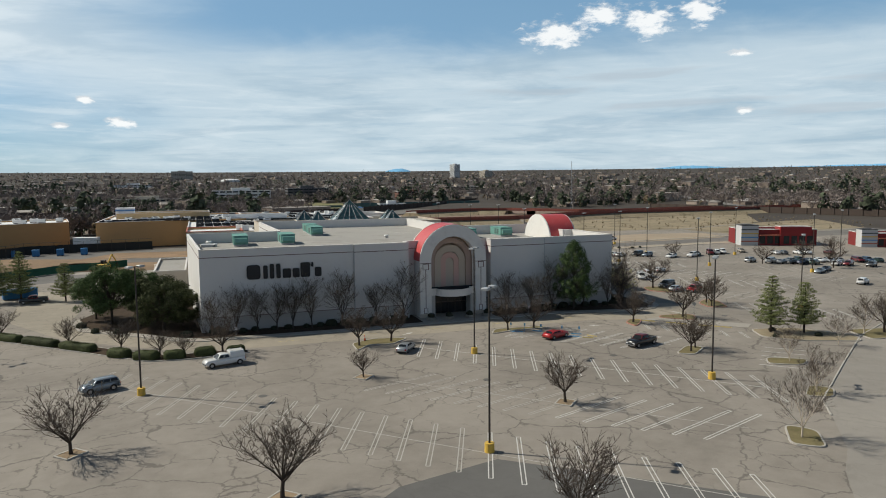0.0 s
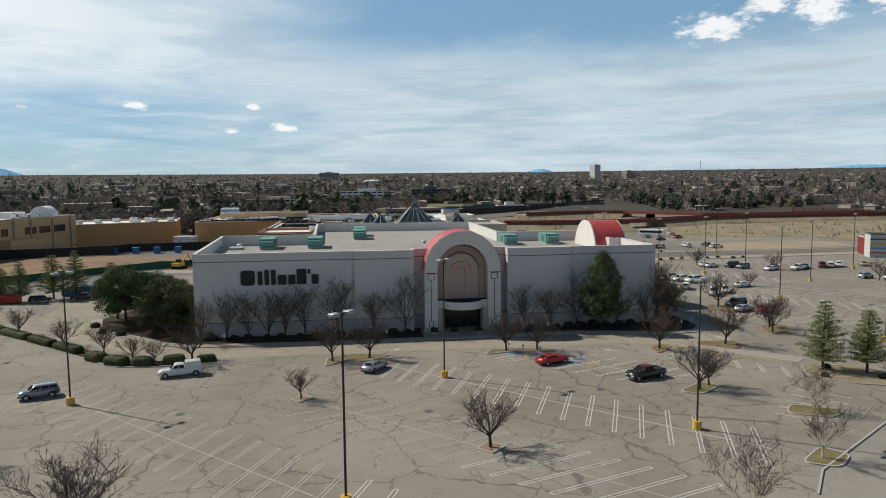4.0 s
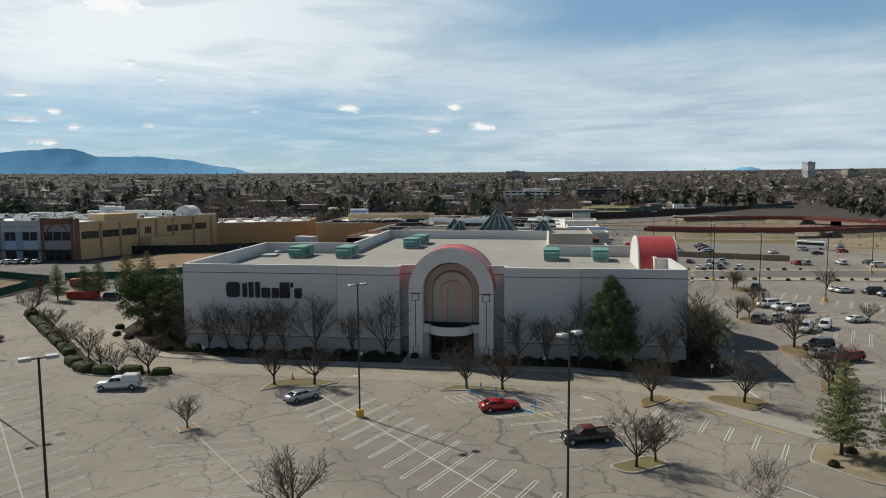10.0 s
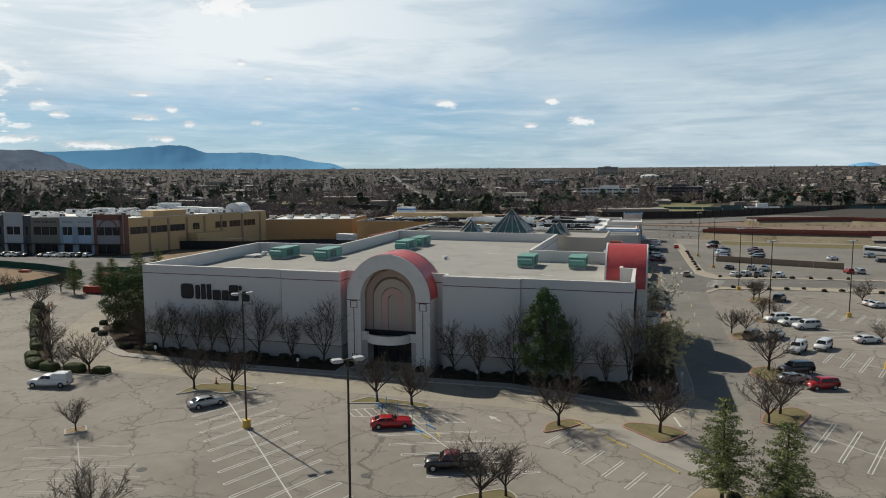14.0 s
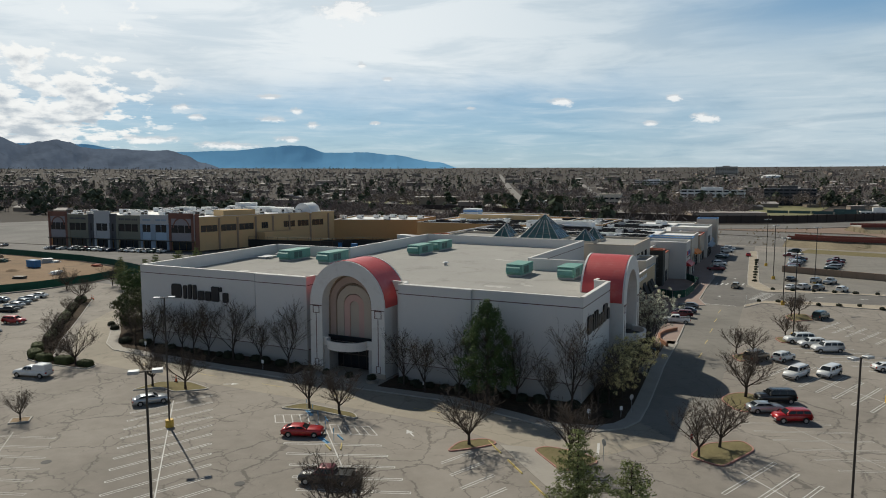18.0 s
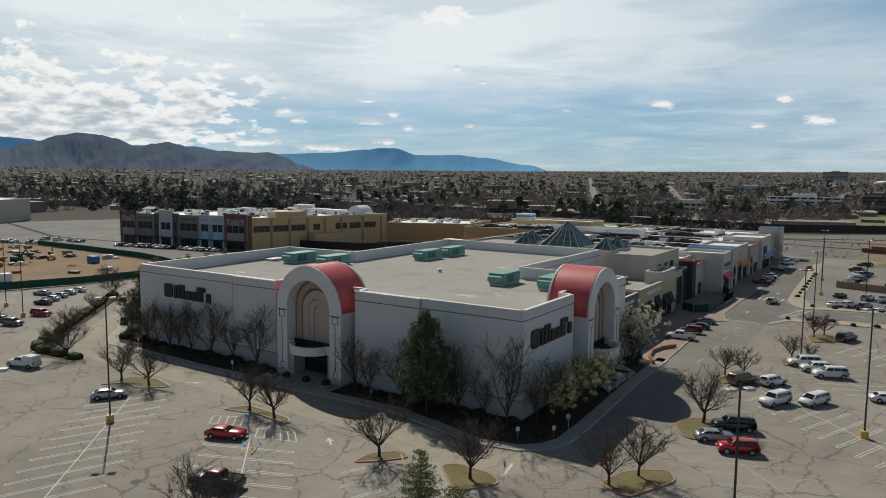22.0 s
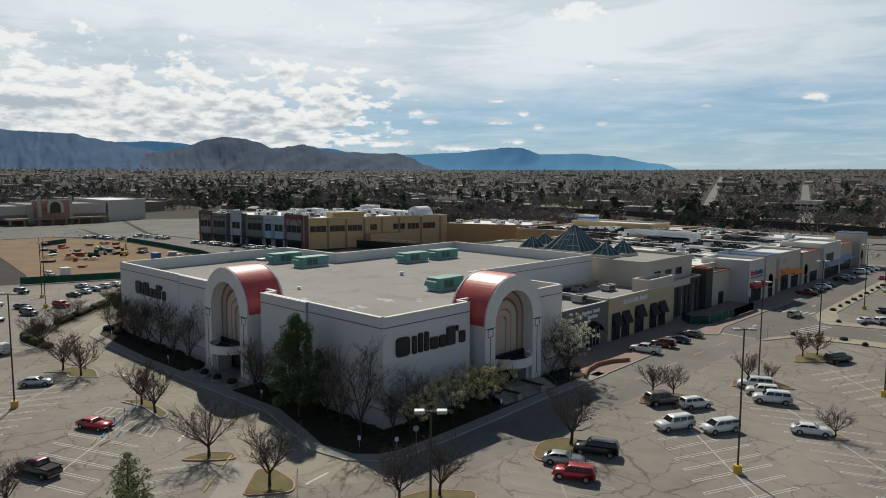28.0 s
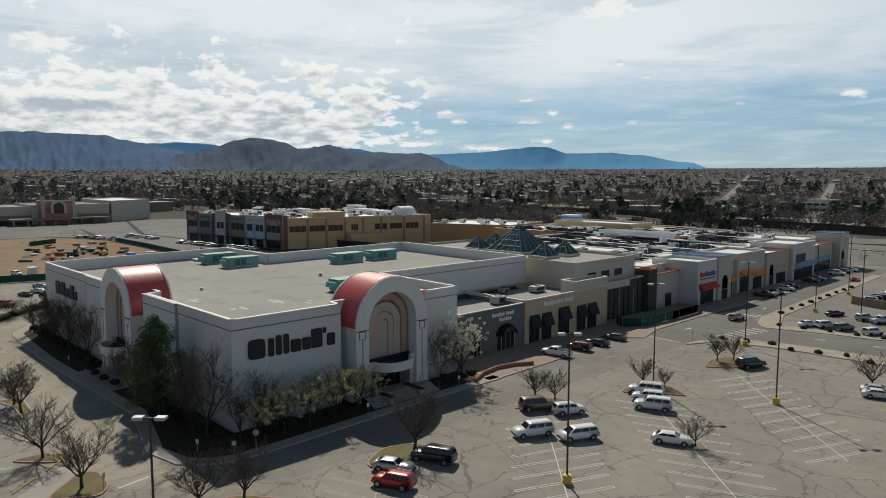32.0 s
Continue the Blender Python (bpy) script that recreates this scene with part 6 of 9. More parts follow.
slab(bm, [(-330, 226), (-222, 210), (-165, 208.4), (-124, 206.6), (-103, 203), (-80, 196), (-74, 172), (-60, 172), (-48, 203), (-18, 214), (-4, 214), (-4, 300), (-60, 300), (-112, 243), (-150, 243), (-250, 236), (-420, 285), (-470, 280), (-420, 225), (-340, 160), (-264, 160), (-264, 192), (-240, 208)], -0.1, 0.002)
solo("west_car_park", bm, M_site_asphalt, "grey car park before the cinema and offices", "parking lot", "structure")
bm = bmesh.new()
slab(bm, [(-470, 300), (-420, 288), (-250, 239), (-192, 242), (-172, 312), (-190, 400), (-330, 425), (-490, 390)], -0.1, 0.003)
solo("rear_car_park", bm, M_site_asphalt, "empty grey car park behind the offices", "parking lot", "structure")
for poly in ([(-104, 268), (-92, 240), (-66, 209), (-55.5, 217), (-42, 229.5), (-24, 240), (-24, 262), (-64, 279), (-84, 276)], [(-56, 236), (-20, 226), (-4, 228), (-3, 246), (-40, 256)], [(-40, 268), (-4, 262), (-4, 284), (-30, 288)]):
    bm = bmesh.new()
    slab(bm, poly, -0.1, 0.03)
    solo("dirt_patch", bm, M_dirt, "bare brown dirt patch behind the store", "dirt", "structure")
bm = bmesh.new()
slab(bm, [(-70, 232), (-22, 219), (-4, 220), (-4, 226), (-20, 224.5), (-60, 238)], -0.1, 0.08)
solo("concrete_pad", bm, M_walk, "pale new concrete slab behind the store", "concrete", "structure")
dock = thing("loading_dock", "cream stucco loading dock wall behind the store", "loading dock")
block(dock, [(-10.5, 174), (-3.2, 174), (-3.2, 204), (-10.5, 204)], 5.6, M_cream, M_roof, 0.4)

def container(name, m, sx, sy, sz, mat, label, category):
    c = thing(name, label, category, m)
    bm = bmesh.new()
    box(bm, -sx / 2, -sy / 2, 0.2, sx / 2, sy / 2, sz)
    bmesh.ops.bevel(bm, geom=bm.edges[:], offset=0.06, segments=1, affect="EDGES")
    part("body", bm, mat, c)
    for k in range(int(sx / 0.8)):
        for s in (-1, 1):
            bm = bmesh.new()
            x = -sx / 2 + 0.4 + k * 0.8
            box(bm, x - 0.06, s * sy / 2 - 0.05, 0.3, x + 0.06, s * sy / 2 + 0.06, sz - 0.15)
            part("rib", bm, mat, c)
    bm = bmesh.new()
    box(bm, -sx / 2 - 0.05, -sy / 2 - 0.08, sz - 0.15, sx / 2 + 0.05, sy / 2 + 0.08, sz + 0.02)
    part("rim", bm, mat, c)
    for x in (-sx * 0.35, sx * 0.35):
        bm = bmesh.new()
        box(bm, x - 0.15, -sy / 2 + 0.1, 0, x + 0.15, sy / 2 - 0.1, 0.2)
        part("skid", bm, M_darkmetal, c)
    return c


M_redpaint = material("red_bin_paint", (0.42, 0.05, 0.03), 0.6, var=0.15, dirt=(0.25, 0.10, 0.07))
container("roll_off_bin", pose(-52.5, 170.6, 0, 0, 0, 5), 7.2, 2.5, 1.9, M_redpaint, "red steel roll-off waste bin at the drive", "waste bin")
container("roll_off_bin", pose(-40.0, 181.0, 0, 0, 0, 20), 7.0, 2.5, 2.2, M_bluepaint, "blue steel waste container at the site", "waste bin")
container("roll_off_bin", pose(-66.0, 190.0, 0, 0, 0, 20), 7.0, 2.5, 2.2, M_redpaint, "red steel waste container at the site", "waste bin")
container("site_office", pose(-9.0, 214.0, 0, 0, 0, 10), 7.0, 3.0, 3.0, M_tan_band, "small beige site office cabin", "site office")
container("site_trailer", pose(-43.0, 308.0, 0, 0, 0, -15), 9.0, 4.0, 5.0, M_whitemetal, "white box trailer behind the mall", "trailer")
for i, x in enumerate((-70, -62, -54, -46)):
    container("portable_toilet", pose(x + 5, 286, 0), 2.2, 2.2, 2.5, M_bluepaint, "blue portable toilet along the fence", "portable toilet")
container("portable_toilet", pose(-123.5, 186.5, 0), 4.4, 2.4, 2.6, M_bluepaint, "blue site toilets on bare dirt", "portable toilet")
container("site_box", pose(-99.5, 145.4, 0), 3.0, 2.4, 2.6, M_whitemetal, "small white storage box on dirt", "storage box")


def digger(m, mat, label):
    d = thing("excavator", label, "excavator", m)
    for s in (-1, 1):
        bm = bmesh.new()
        pts = round_poly([(-2.0, 0), (2.0, 0), (2.0, 0.8), (-2.0, 0.8)], 0.4, 3)
        slab(bm, pts, s * 1.1 - 0.25, s * 1.1 + 0.25, 0, True)
        bmesh.ops.transform(bm, matrix=pose(0, 0, 0, 90, 0, 0), verts=bm.verts)
        part("track", bm, M_tyre, d)
    bm = bmesh.new()
    box(bm, -2.0, -1.2, 0.85, 1.4, 1.2, 1.9)
    part("house", bm, mat, d)
    bm = bmesh.new()
    box(bm, 0.0, 0.2, 1.9, 1.4, 1.2, 3.0)
    part("cab", bm, M_dark_glass, d)
    bm = bmesh.new()
    tube(bm, (1.2, -0.2, 1.6), (3.6, -0.2, 4.6), 0.28, 0.22, 6)
    part("boom", bm, mat, d)
    bm = bmesh.new()
    tube(bm, (3.6, -0.2, 4.6), (5.6, -0.2, 2.0), 0.2, 0.16, 6)
    part("stick", bm, mat, d)
    bm = bmesh.new()
    box(bm, 5.2, -0.7, 1.0, 6.1, 0.3, 2.0)
    part("bucket", bm, M_darkmetal, d)
    return d


digger(pose(-149, 172, 0, 0, 0, 30), M_greenmesh, "green tracked excavator on bare dirt")
digger(pose(-146, 183, 0, 0, 0, 150), M_yellow, "yellow tracked excavator on bare dirt")
digger(pose(-28, 232, 0, 0, 0, 60), M_yellow, "yellow tracked excavator behind the store")
random.seed(21)
for i in range(9):
    x, y = random.uniform(-170, -100), random.uniform(150, 190)
    bm = bmesh.new()
    r = random.uniform(1.5, 4)
    rim = [(x + r * random.uniform(0.7, 1.3) * math.cos(a), y + r * random.uniform(0.7, 1.2) * math.sin(a)) for a in [k * math.pi / 6 for k in range(12)]]
    top = bm.verts.new((x, y, r * 0.4))
    vs = [bm.verts.new((*p, 0)) for p in rim]
    mids = [bm.verts.new(((p[0] + x) / 2, (p[1] + y) / 2, r * 0.3 * random.uniform(0.8, 1.1))) for p in rim]
    for k in range(12):
        j = (k + 1) % 12
        bm.faces.new((vs[k], vs[j], mids[j], mids[k]))
        bm.faces.new((mids[k], mids[j], top))
    solo("spoil_heap", bm, M_dirt, "small heap of brown excavated earth", "spoil heap", group="spoil heaps", smooth=True)

# cinema on the far west
cinema = thing("cinema", "wide cinema with a stepped pink stucco entrance", "cinema")
block(cinema, [(-384, 190), (-384, 216), (-440, 232), (-440, 170)], 12.5, M_cream, M_roof, 0.5)
block(cinema, [(-382, 212), (-378, 262), (-440, 275), (-440, 215)], 13.5, M_cream, M_roof, 0.5)
block(cinema, [(-376, 216), (-374, 238), (-384, 240), (-386, 216)], 16.5, material("salmon_stucco", (0.50, 0.25, 0.17), 0.9), M_roof, 0.5)
block(cinema, [(-379, 264), (-400, 300), (-470, 300), (-450, 264)], 15.5, M_cream, M_whiteroof, 0.5)
bm = bmesh.new()
box(bm, -376, 196, 3.6, -366, 258, 4.8)
part("porch_roof", bm, M_brown_band, cinema)
for k in range(8):
    bm = bmesh.new()
    box(bm, -368.0, 197 + k * 8.4, 0, -366.8, 198.4 + k * 8.4, 3.6)
    part("porch_pier", bm, M_brown_band, cinema)
bm = bmesh.new()
box(bm, -383.5, 192, 0.2, -383.0, 260, 3.4)
part("glass_front", bm, M_dark_glass, cinema)
word_bars("cinema_sign", pose(-373.9, 219, 9.5, 0, 0, 90), (6, 5), 1.3, M_redtrim, "red sign blocks on pink stucco")

for y0, y1, x in ((190.2, 212.0, -383.6), (240.5, 263.0, -378.0)):
    bm = bmesh.new()
    box(bm, x, y0, 0, x + 0.5, y1, 6.6)
    part("lower_band", bm, M_brown_band, cinema, "brown stucco lower band")
bm = bmesh.new()
arch_ring(bm, 0, 3.4, 5.2, 12.0, 8.0, -0.4, 0.0, 0, 14, pose(-373.6, 227, 0, 0, 0, 90))
part("arch_surround", bm, M_cream, cinema, "cream arch over the entrance")
bm = bmesh.new()
half_disc(bm, 0, 3.4, 12.0, 8.0, -0.12, 0, 14, pose(-373.6, 227, 0, 0, 0, 90))
part("arch_glass", bm, M_dark_glass, cinema)
for y in (217.2, 236.8):
    bm = bmesh.new()
    box(bm, -375.4, y - 1.0, 0, -373.2, y + 1.0, 19.5)
    part("pylon", bm, M_tan_band, cinema)

# stacks and scrap on the building site
random.seed(63)
for i in range(34):
    x, y = random.uniform(-205, -95), random.uniform(150, 200)
    st = thing("material_stack", "stack of boards and scrap on bare dirt", "building material", pose(x, y, 0, 0, 0, random.uniform(0, 180)), "site materials")
    mat = random.choice((M_brown_band, M_darkmetal, M_whitemetal, M_redtrim, M_greymetal, M_teal_dark))
    for k in range(random.randint(2, 4)):
        bm = bmesh.new()
        a, b = random.uniform(1.0, 2.6), random.uniform(0.5, 1.1)
        box(bm, -a + random.uniform(-0.3, 0.3), -b, k * 0.4, a, b, k * 0.4 + 0.36)
        part("board", bm, mat, st)

# red restaurants on the east side
def restaurant(m, label, body, accent):
    r = thing("restaurant", label, "restaurant", m)
    block(r, [(0, 0), (24, 0), (24, 14), (0, 14)], 5.2, body, M_whiteroof, 0.6)
    block(r, [(-0.5, -0.6), (5, -0.6), (5, 5), (-0.5, 5)], 6.6, M_lightgrey, M_whiteroof, 0.3, trim=M_charcoal)
    block(r, [(12, -0.8), (22, -0.8), (22, 4), (12, 4)], 6.2, accent, M_whiteroof, 0.3)
    for k in range(7):
        bm = bmesh.new()
        box(bm, 5.6 + k * 2.5, -0.06 - (0.8 if 12 < 5.6 + k * 2.5 < 21 else 0), 0.6, 7.4 + k * 2.5, -0.01 - (0.8 if 12 < 5.6 + k * 2.5 < 21 else 0), 3.2)
        part("window", bm, M_dark_glass, r)
    bm = bmesh.new()
    box(bm, 5.2, -2.0, 3.3, 11.8, -0.02, 3.6)
    part("awning", bm, M_redtrim, r)
    for k in range(4):
        bm = bmesh.new()
        box(bm, -0.56, -0.66, 1.2 + k * 1.3, 5.06, -0.6, 1.6 + k * 1.3)
        part("stripe", bm, (M_redtrim, M_bluetrim, M_yellowpanel, M_charcoal)[k], r)
    return r


M_barn = material("dark_red_panel", (0.20, 0.022, 0.022), 0.7, var=0.1)
M_bright = material("bright_red_panel", (0.27, 0.02, 0.02), 0.6, var=0.1)
restaurant(pose(203, 216, 0, 0, 0, -24) @ Matrix.Scale(1.18, 4), "dark red flat-roofed restaurant with striped corner", M_barn, M_bright)
restaurant(pose(238, 192, 0, 0, 0, -30), "dark red flat-roofed restaurant", M_barn, M_barn)

# ---- trees and hedges ----
def bare_tree(seed, height, spread, trunk, first=7, twig=0.011, girth=0.14, upright=0.5, fill=1.0):
    """A leafless tree: trunk, ascending limbs with side shoots, and a haze of fine twigs. Returns three bmeshes and the twigs' ends."""
    rng = random.Random(seed)
    bt, bl, bw, tips = bmesh.new(), bmesh.new(), bmesh.new(), []
    top = Vector((rng.uniform(-0.1, 0.1), rng.uniform(-0.1, 0.1), trunk))
    tube(bt, (0, 0, -0.05), top * 0.5 + Vector((0.03, 0, 0)), girth * 1.2, girth * 0.95, 8)
    tube(bt, top * 0.5 + Vector((0.03, 0, 0)), top, girth * 0.95, girth * 0.85, 8)

    def wand(p, d, length, r):
        """A fine twig with two side twigs."""
        e = p + d * length
        tube(bw, p, e, r, r * 0.45, 3, caps=False)
        tips.append(e)
        for k in range(2):
            s = (d + Vector((rng.uniform(-1, 1), rng.uniform(-1, 1), rng.uniform(-0.4, 0.8))) * 0.9).normalized()
            o = p.lerp(e, rng.uniform(0.3, 0.85))
            tube(bw, o, o + s * length * rng.uniform(0.3, 0.55), r * 0.65, r * 0.4, 3, caps=False)

    def shoot(p, d, length, r, level):
        n = (5, 4, 2)[level]
        for s in range(n):
            bend = Vector((rng.uniform(-1, 1), rng.uniform(-1, 1), rng.uniform(-0.3, 0.3) + upright * 0.5)) * 0.19
            d = (d + bend).normalized()
            q = p + d * length / n
            tube(bl if level < 2 else bw, p, q, r, r * 0.78, (6, 4, 3)[level], caps=False)
            p, r = q, max(r * 0.78, twig)
            for k in range((1 if s < 1 else 2) if level == 0 else 1):
                side = Vector((rng.uniform(-1, 1), rng.uniform(-1, 1), rng.uniform(-0.3, 0.75)))
                e = (d * 0.65 + side * 0.85).normalized()
                if level < 2:
                    shoot(p, e, length * rng.uniform(0.34, 0.52), max(r * 0.55, twig * 1.3), level + 1)
                elif rng.random() < fill:
                    if rng.random() < 0.6:
                        wand(p, (d + side * 0.9).normalized(), rng.uniform(0.3, 0.6) * height / 6.5, twig)
                    wand(p, e, rng.uniform(0.4, 0.8) * height / 6.5, twig)
        wand(p, d, rng.uniform(0.4, 0.8) * height / 6.5, twig)

    for k in range(first):
        a = 2 * math.pi * k / first + rng.uniform(-0.35, 0.35)
        lean = (rng.uniform(0.6, 1.35) if k else 0.15) * spread
        d = Vector((math.cos(a) * lean, math.sin(a) * lean, 1.0)).normalized()
        shoot(top - Vector((0, 0, rng.uniform(0, 0.22) * trunk)), d, (height - trunk) * rng.uniform(0.62, 0.8), girth * 0.62, 0)
    return bt, bl, bw, tips


def leaves(bm, centres, n, size, radius, rng, flat=0.0, slim=0.6):
    """Small leaf quads scattered round the given centres."""
    for c in centres:
        for i in range(n):
            p = Vector(c) + Vector((rng.gauss(0, radius), rng.gauss(0, radius), rng.gauss(0, radius * 0.8)))
            a = Vector((rng.uniform(-1, 1), rng.uniform(-1, 1), rng.uniform(-1, 1) * (1 - flat))).normalized()
            b = a.cross(Vector((rng.uniform(-1, 1), rng.uniform(-1, 1), rng.uniform(-1, 1)))).normalized()
            s = size * rng.uniform(0.6, 1.3)
            vs = [bm.verts.new(v) for v in (p - a * s, p + b * s * slim, p + a * s, p - b * s * slim)]
            bm.faces.new(vs)


def tuft(bm, c, r, n, size, rng, tall=0.85, slim=0.6):
    """A leafy lobe: small leaves lying roughly along a ragged round surface, so that it has a lit and a shaded side."""
    c = Vector(c)
    for i in range(n):
        o = Vector((rng.gauss(0, 1), rng.gauss(0, 1), rng.gauss(0, 1) + 0.25)).normalized()
        p = c + Vector((o.x, o.y, o.z * tall)) * r * rng.uniform(0.65, 1.1)
        o = (o + Vector((rng.uniform(-1, 1), rng.uniform(-1, 1), rng.uniform(-1, 1))) * 0.55).normalized()
        a = o.cross(Vector((rng.uniform(-1, 1), rng.uniform(-1, 1), rng.uniform(-1, 1)))).normalized()
        b = o.cross(a)
        s = size * rng.uniform(0.6, 1.35)
        bm.faces.new([bm.verts.new(v) for v in (p - a * s, p + b * s * slim, p + a * s, p - b * s * slim)])


def tree_thing(name, label, meshes, group):
    t = thing(name, label, "tree", group=group)
    for nm, bm, mat in meshes:
        part(nm, bm, mat, t, kind="" if nm == "trunk" else "stuff")
    return t


def stow(t):
    """Prototype trees are placed by their first use."""
    t["free"] = 1
    return t


lot_trees = []
for seed, hh, sp in ((1, 6.2, 1.0), (2, 5.6, 1.12), (3, 6.6, 0.92)):
    bt, bl, bw, tips = bare_tree(seed, hh, sp, 1.35, 7, 0.016, 0.165, 0.42, 0.7)
    lot_trees.append(stow(tree_thing("bare_tree", "leafless round-headed tree in the car park", (("trunk", bt, M_bark), ("branchwork", bl, M_bark), ("twig_haze", bw, M_twig)), "car park trees")))
wall_trees = []
for seed, hh, sp in ((11, 8.6, 0.5), (12, 7.8, 0.42), (13, 9.4, 0.5)):
    bt, bl, bw, tips = bare_tree(seed, hh, sp * 1.1, 1.7, 5, 0.017, 0.145, 0.75, 0.5)
    lb = bmesh.new()
    leaves(lb, tips[::3], 3, 0.05, 0.16, random.Random(seed))
    wall_trees.append(stow(tree_thing("bare_tree", "tall leafless tree against the stucco wall", (("trunk", bt, M_bark), ("branchwork", bl, M_bark), ("twig_haze", bw, M_twig), ("bud_haze", lb, M_budhaze)), "trees along the store")))
pale_trees = []
for seed, hh, sp in ((21, 6.8, 0.7), (22, 6.0, 0.8)):
    bt, bl, bw, tips = bare_tree(seed, hh, sp * 0.85, 1.2, 5, 0.011, 0.10, 0.6)
    pale_trees.append(stow(tree_thing("bare_tree", "slender pale-barked leafless tree on an island", (("trunk", bt, M_tan_band), ("branchwork", bl, M_tan_band), ("twig_haze", bw, M_twig)), "pale trees")))
bud_trees = []
for seed, hh, sp, mat, label in ((31, 7.0, 0.9, M_bud, "tree in yellow-green bud beside the store"), (32, 6.4, 1.0, M_bud, "tree in yellow-green bud beside the store"), (33, 9.4, 0.55, M_bloom, "tree in pale blossom beside the store")):
    bt, bl, bw, tips = bare_tree(seed, hh, sp * 0.9, 1.4, 6, 0.011, 0.12, 0.5, 0.8)
    lb = bmesh.new()
    for c in tips[::11 if seed < 33 else 6]:
        tuft(lb, c, random.Random(seed + int(c.x * 100)).uniform(0.28, 0.5), 46, 0.085, random.Random(int(c.y * 1000)))
    bud_trees.append(stow(tree_thing("budding_tree", label, (("trunk", bt, M_bark), ("branchwork", bl, M_bark), ("twig_haze", bw, M_twig), ("crown", lb, mat)), "budding trees")))


def conifer(seed, height, radius, mat, label, name, dense=1.0, foot=0.6, power=0.75):
    """Separate whorls of boughs with upswept tips, each carrying flat sprays of long needles."""
    rng = random.Random(seed)
    bt, bl, bw = bmesh.new(), bmesh.new(), bmesh.new()
    tube(bt, (0, 0, -0.05), (0, 0, height * 0.96), 0.2, 0.03, 8)
    z = foot
    while z < height * 0.98:
        f = (z - foot) / (height - foot)
        r = radius * (1 - f) ** power * (1.0 if f > 0.12 else 0.8)
        n = max(4, int(7 * dense * (0.55 + 0.6 * r / radius)))
        turn = rng.uniform(0, 6.28)
        for k in range(n):
            a = turn + 2 * math.pi * k / n + rng.uniform(-0.3, 0.3)
            rr = r * rng.uniform(0.62, 1.15)
            zz = z + rng.uniform(-0.1, 0.1) * height * 0.06
            tip = Vector((math.cos(a) * rr, math.sin(a) * rr, zz + rr * rng.uniform(0.02, 0.32)))
            tube(bl, (0, 0, zz), tip, 0.045, 0.012, 3, caps=False)
            m = max(2, int(rr / 0.42))
            for j in range(m):
                c = Vector((0, 0, zz)).lerp(tip, (j + 1.0) / m)
                side = Vector((-math.sin(a), math.cos(a), 0)) * rng.uniform(-0.4, 0.4) * (j + 1) / m
                tuft(bw, c + side + Vector((0, 0, 0.08)), 0.30 + 0.16 * rng.random(), 24, 0.17, rng, 0.45, 0.22)
        z += height * 0.052
    return tree_thing(name, label, (("trunk", bt, M_bark), ("branchwork", bl, M_bark), ("crown", bw, mat)), "conifers")


pines = [stow(conifer(42, 9.8, 3.6, M_spruce, "olive-green pine on a mulched island", "pine_tree", 1.0, 1.3, 0.72)), stow(conifer(43, 9.0, 3.3, M_spruce, "olive-green pine on a mulched island", "pine_tree", 0.95, 1.4, 0.72))]


def broad_evergreen(seed, height, radius, mat, label, cone=False):
    """A dense rounded evergreen with an uneven crown of leaf clumps."""
    rng = random.Random(seed)
    bt, bl, bw = bmesh.new(), bmesh.new(), bmesh.new()
    tube(bt, (0, 0, -0.05), (0.1, 0, height * 0.45), 0.22, 0.14, 8)
    cs = []
    for i in range(185 if cone else 70):
        a, u = rng.uniform(0, 2 * math.pi), rng.uniform(-0.75, 1)
        if cone:
            u = rng.random() ** 1.15
            lobe = 1.0 + 0.34 * noise.noise((math.cos(a) * 1.3, math.sin(a) * 1.3, u * 3.4 + seed)) + 0.2 * noise.noise((math.cos(a) * 3, math.sin(a) * 3, u * 9.0))
            rr = radius * (1 - u) ** 0.55 * min(1.0, u * 2.4 + 0.66) * rng.uniform(0.45, 1.05) * lobe
            c = Vector((math.cos(a) * rr, math.sin(a) * rr, 2.5 + u * (height - 2.9)))
            cs.append(c)
            tube(bl, (0, 0, c.z * 0.8), c, 0.05, 0.015, 3, caps=False)
            continue
        rr = radius * math.sqrt(max(0, 1 - u * u * 0.8)) * rng.uniform(0.55, 1.05)
        c = Vector((math.cos(a) * rr, math.sin(a) * rr, height * 0.54 + u * height * 0.42))
        cs.append(c)
        tube(bl, (0.1, 0, height * rng.uniform(0.2, 0.45)), c, 0.05, 0.015, 3, caps=False)
    if cone:
        tube(bt, (0.1, 0, height * 0.45), (0, 0, height * 0.93), 0.14, 0.03, 6)
    for c in cs:
        tuft(bw, c, rng.uniform(0.42, 0.8) if cone else rng.uniform(0.8, 1.35), 95 if cone else 250, 0.16, rng, 1.25 if cone else 0.75, 0.34)
    return tree_thing("conifer_tree" if cone else "evergreen_tree", label, (("trunk", bt, M_bark), ("branchwork", bl, M_bark), ("crown", bw, mat)), "evergreens")


big_conifer = broad_evergreen(41, 14.2, 4.7, M_pine, "tall dark green conifer beside the store's front", True)
big_conifer.matrix_basis = pose(72.0, 120.2, 0.1)
evergreens = [stow(broad_evergreen(51, 9.5, 4.2, M_pine, "dense dark evergreen beside the store's corner")), stow(broad_evergreen(52, 7.6, 4.6, M_hedge, "dense green evergreen beside the store's corner"))]


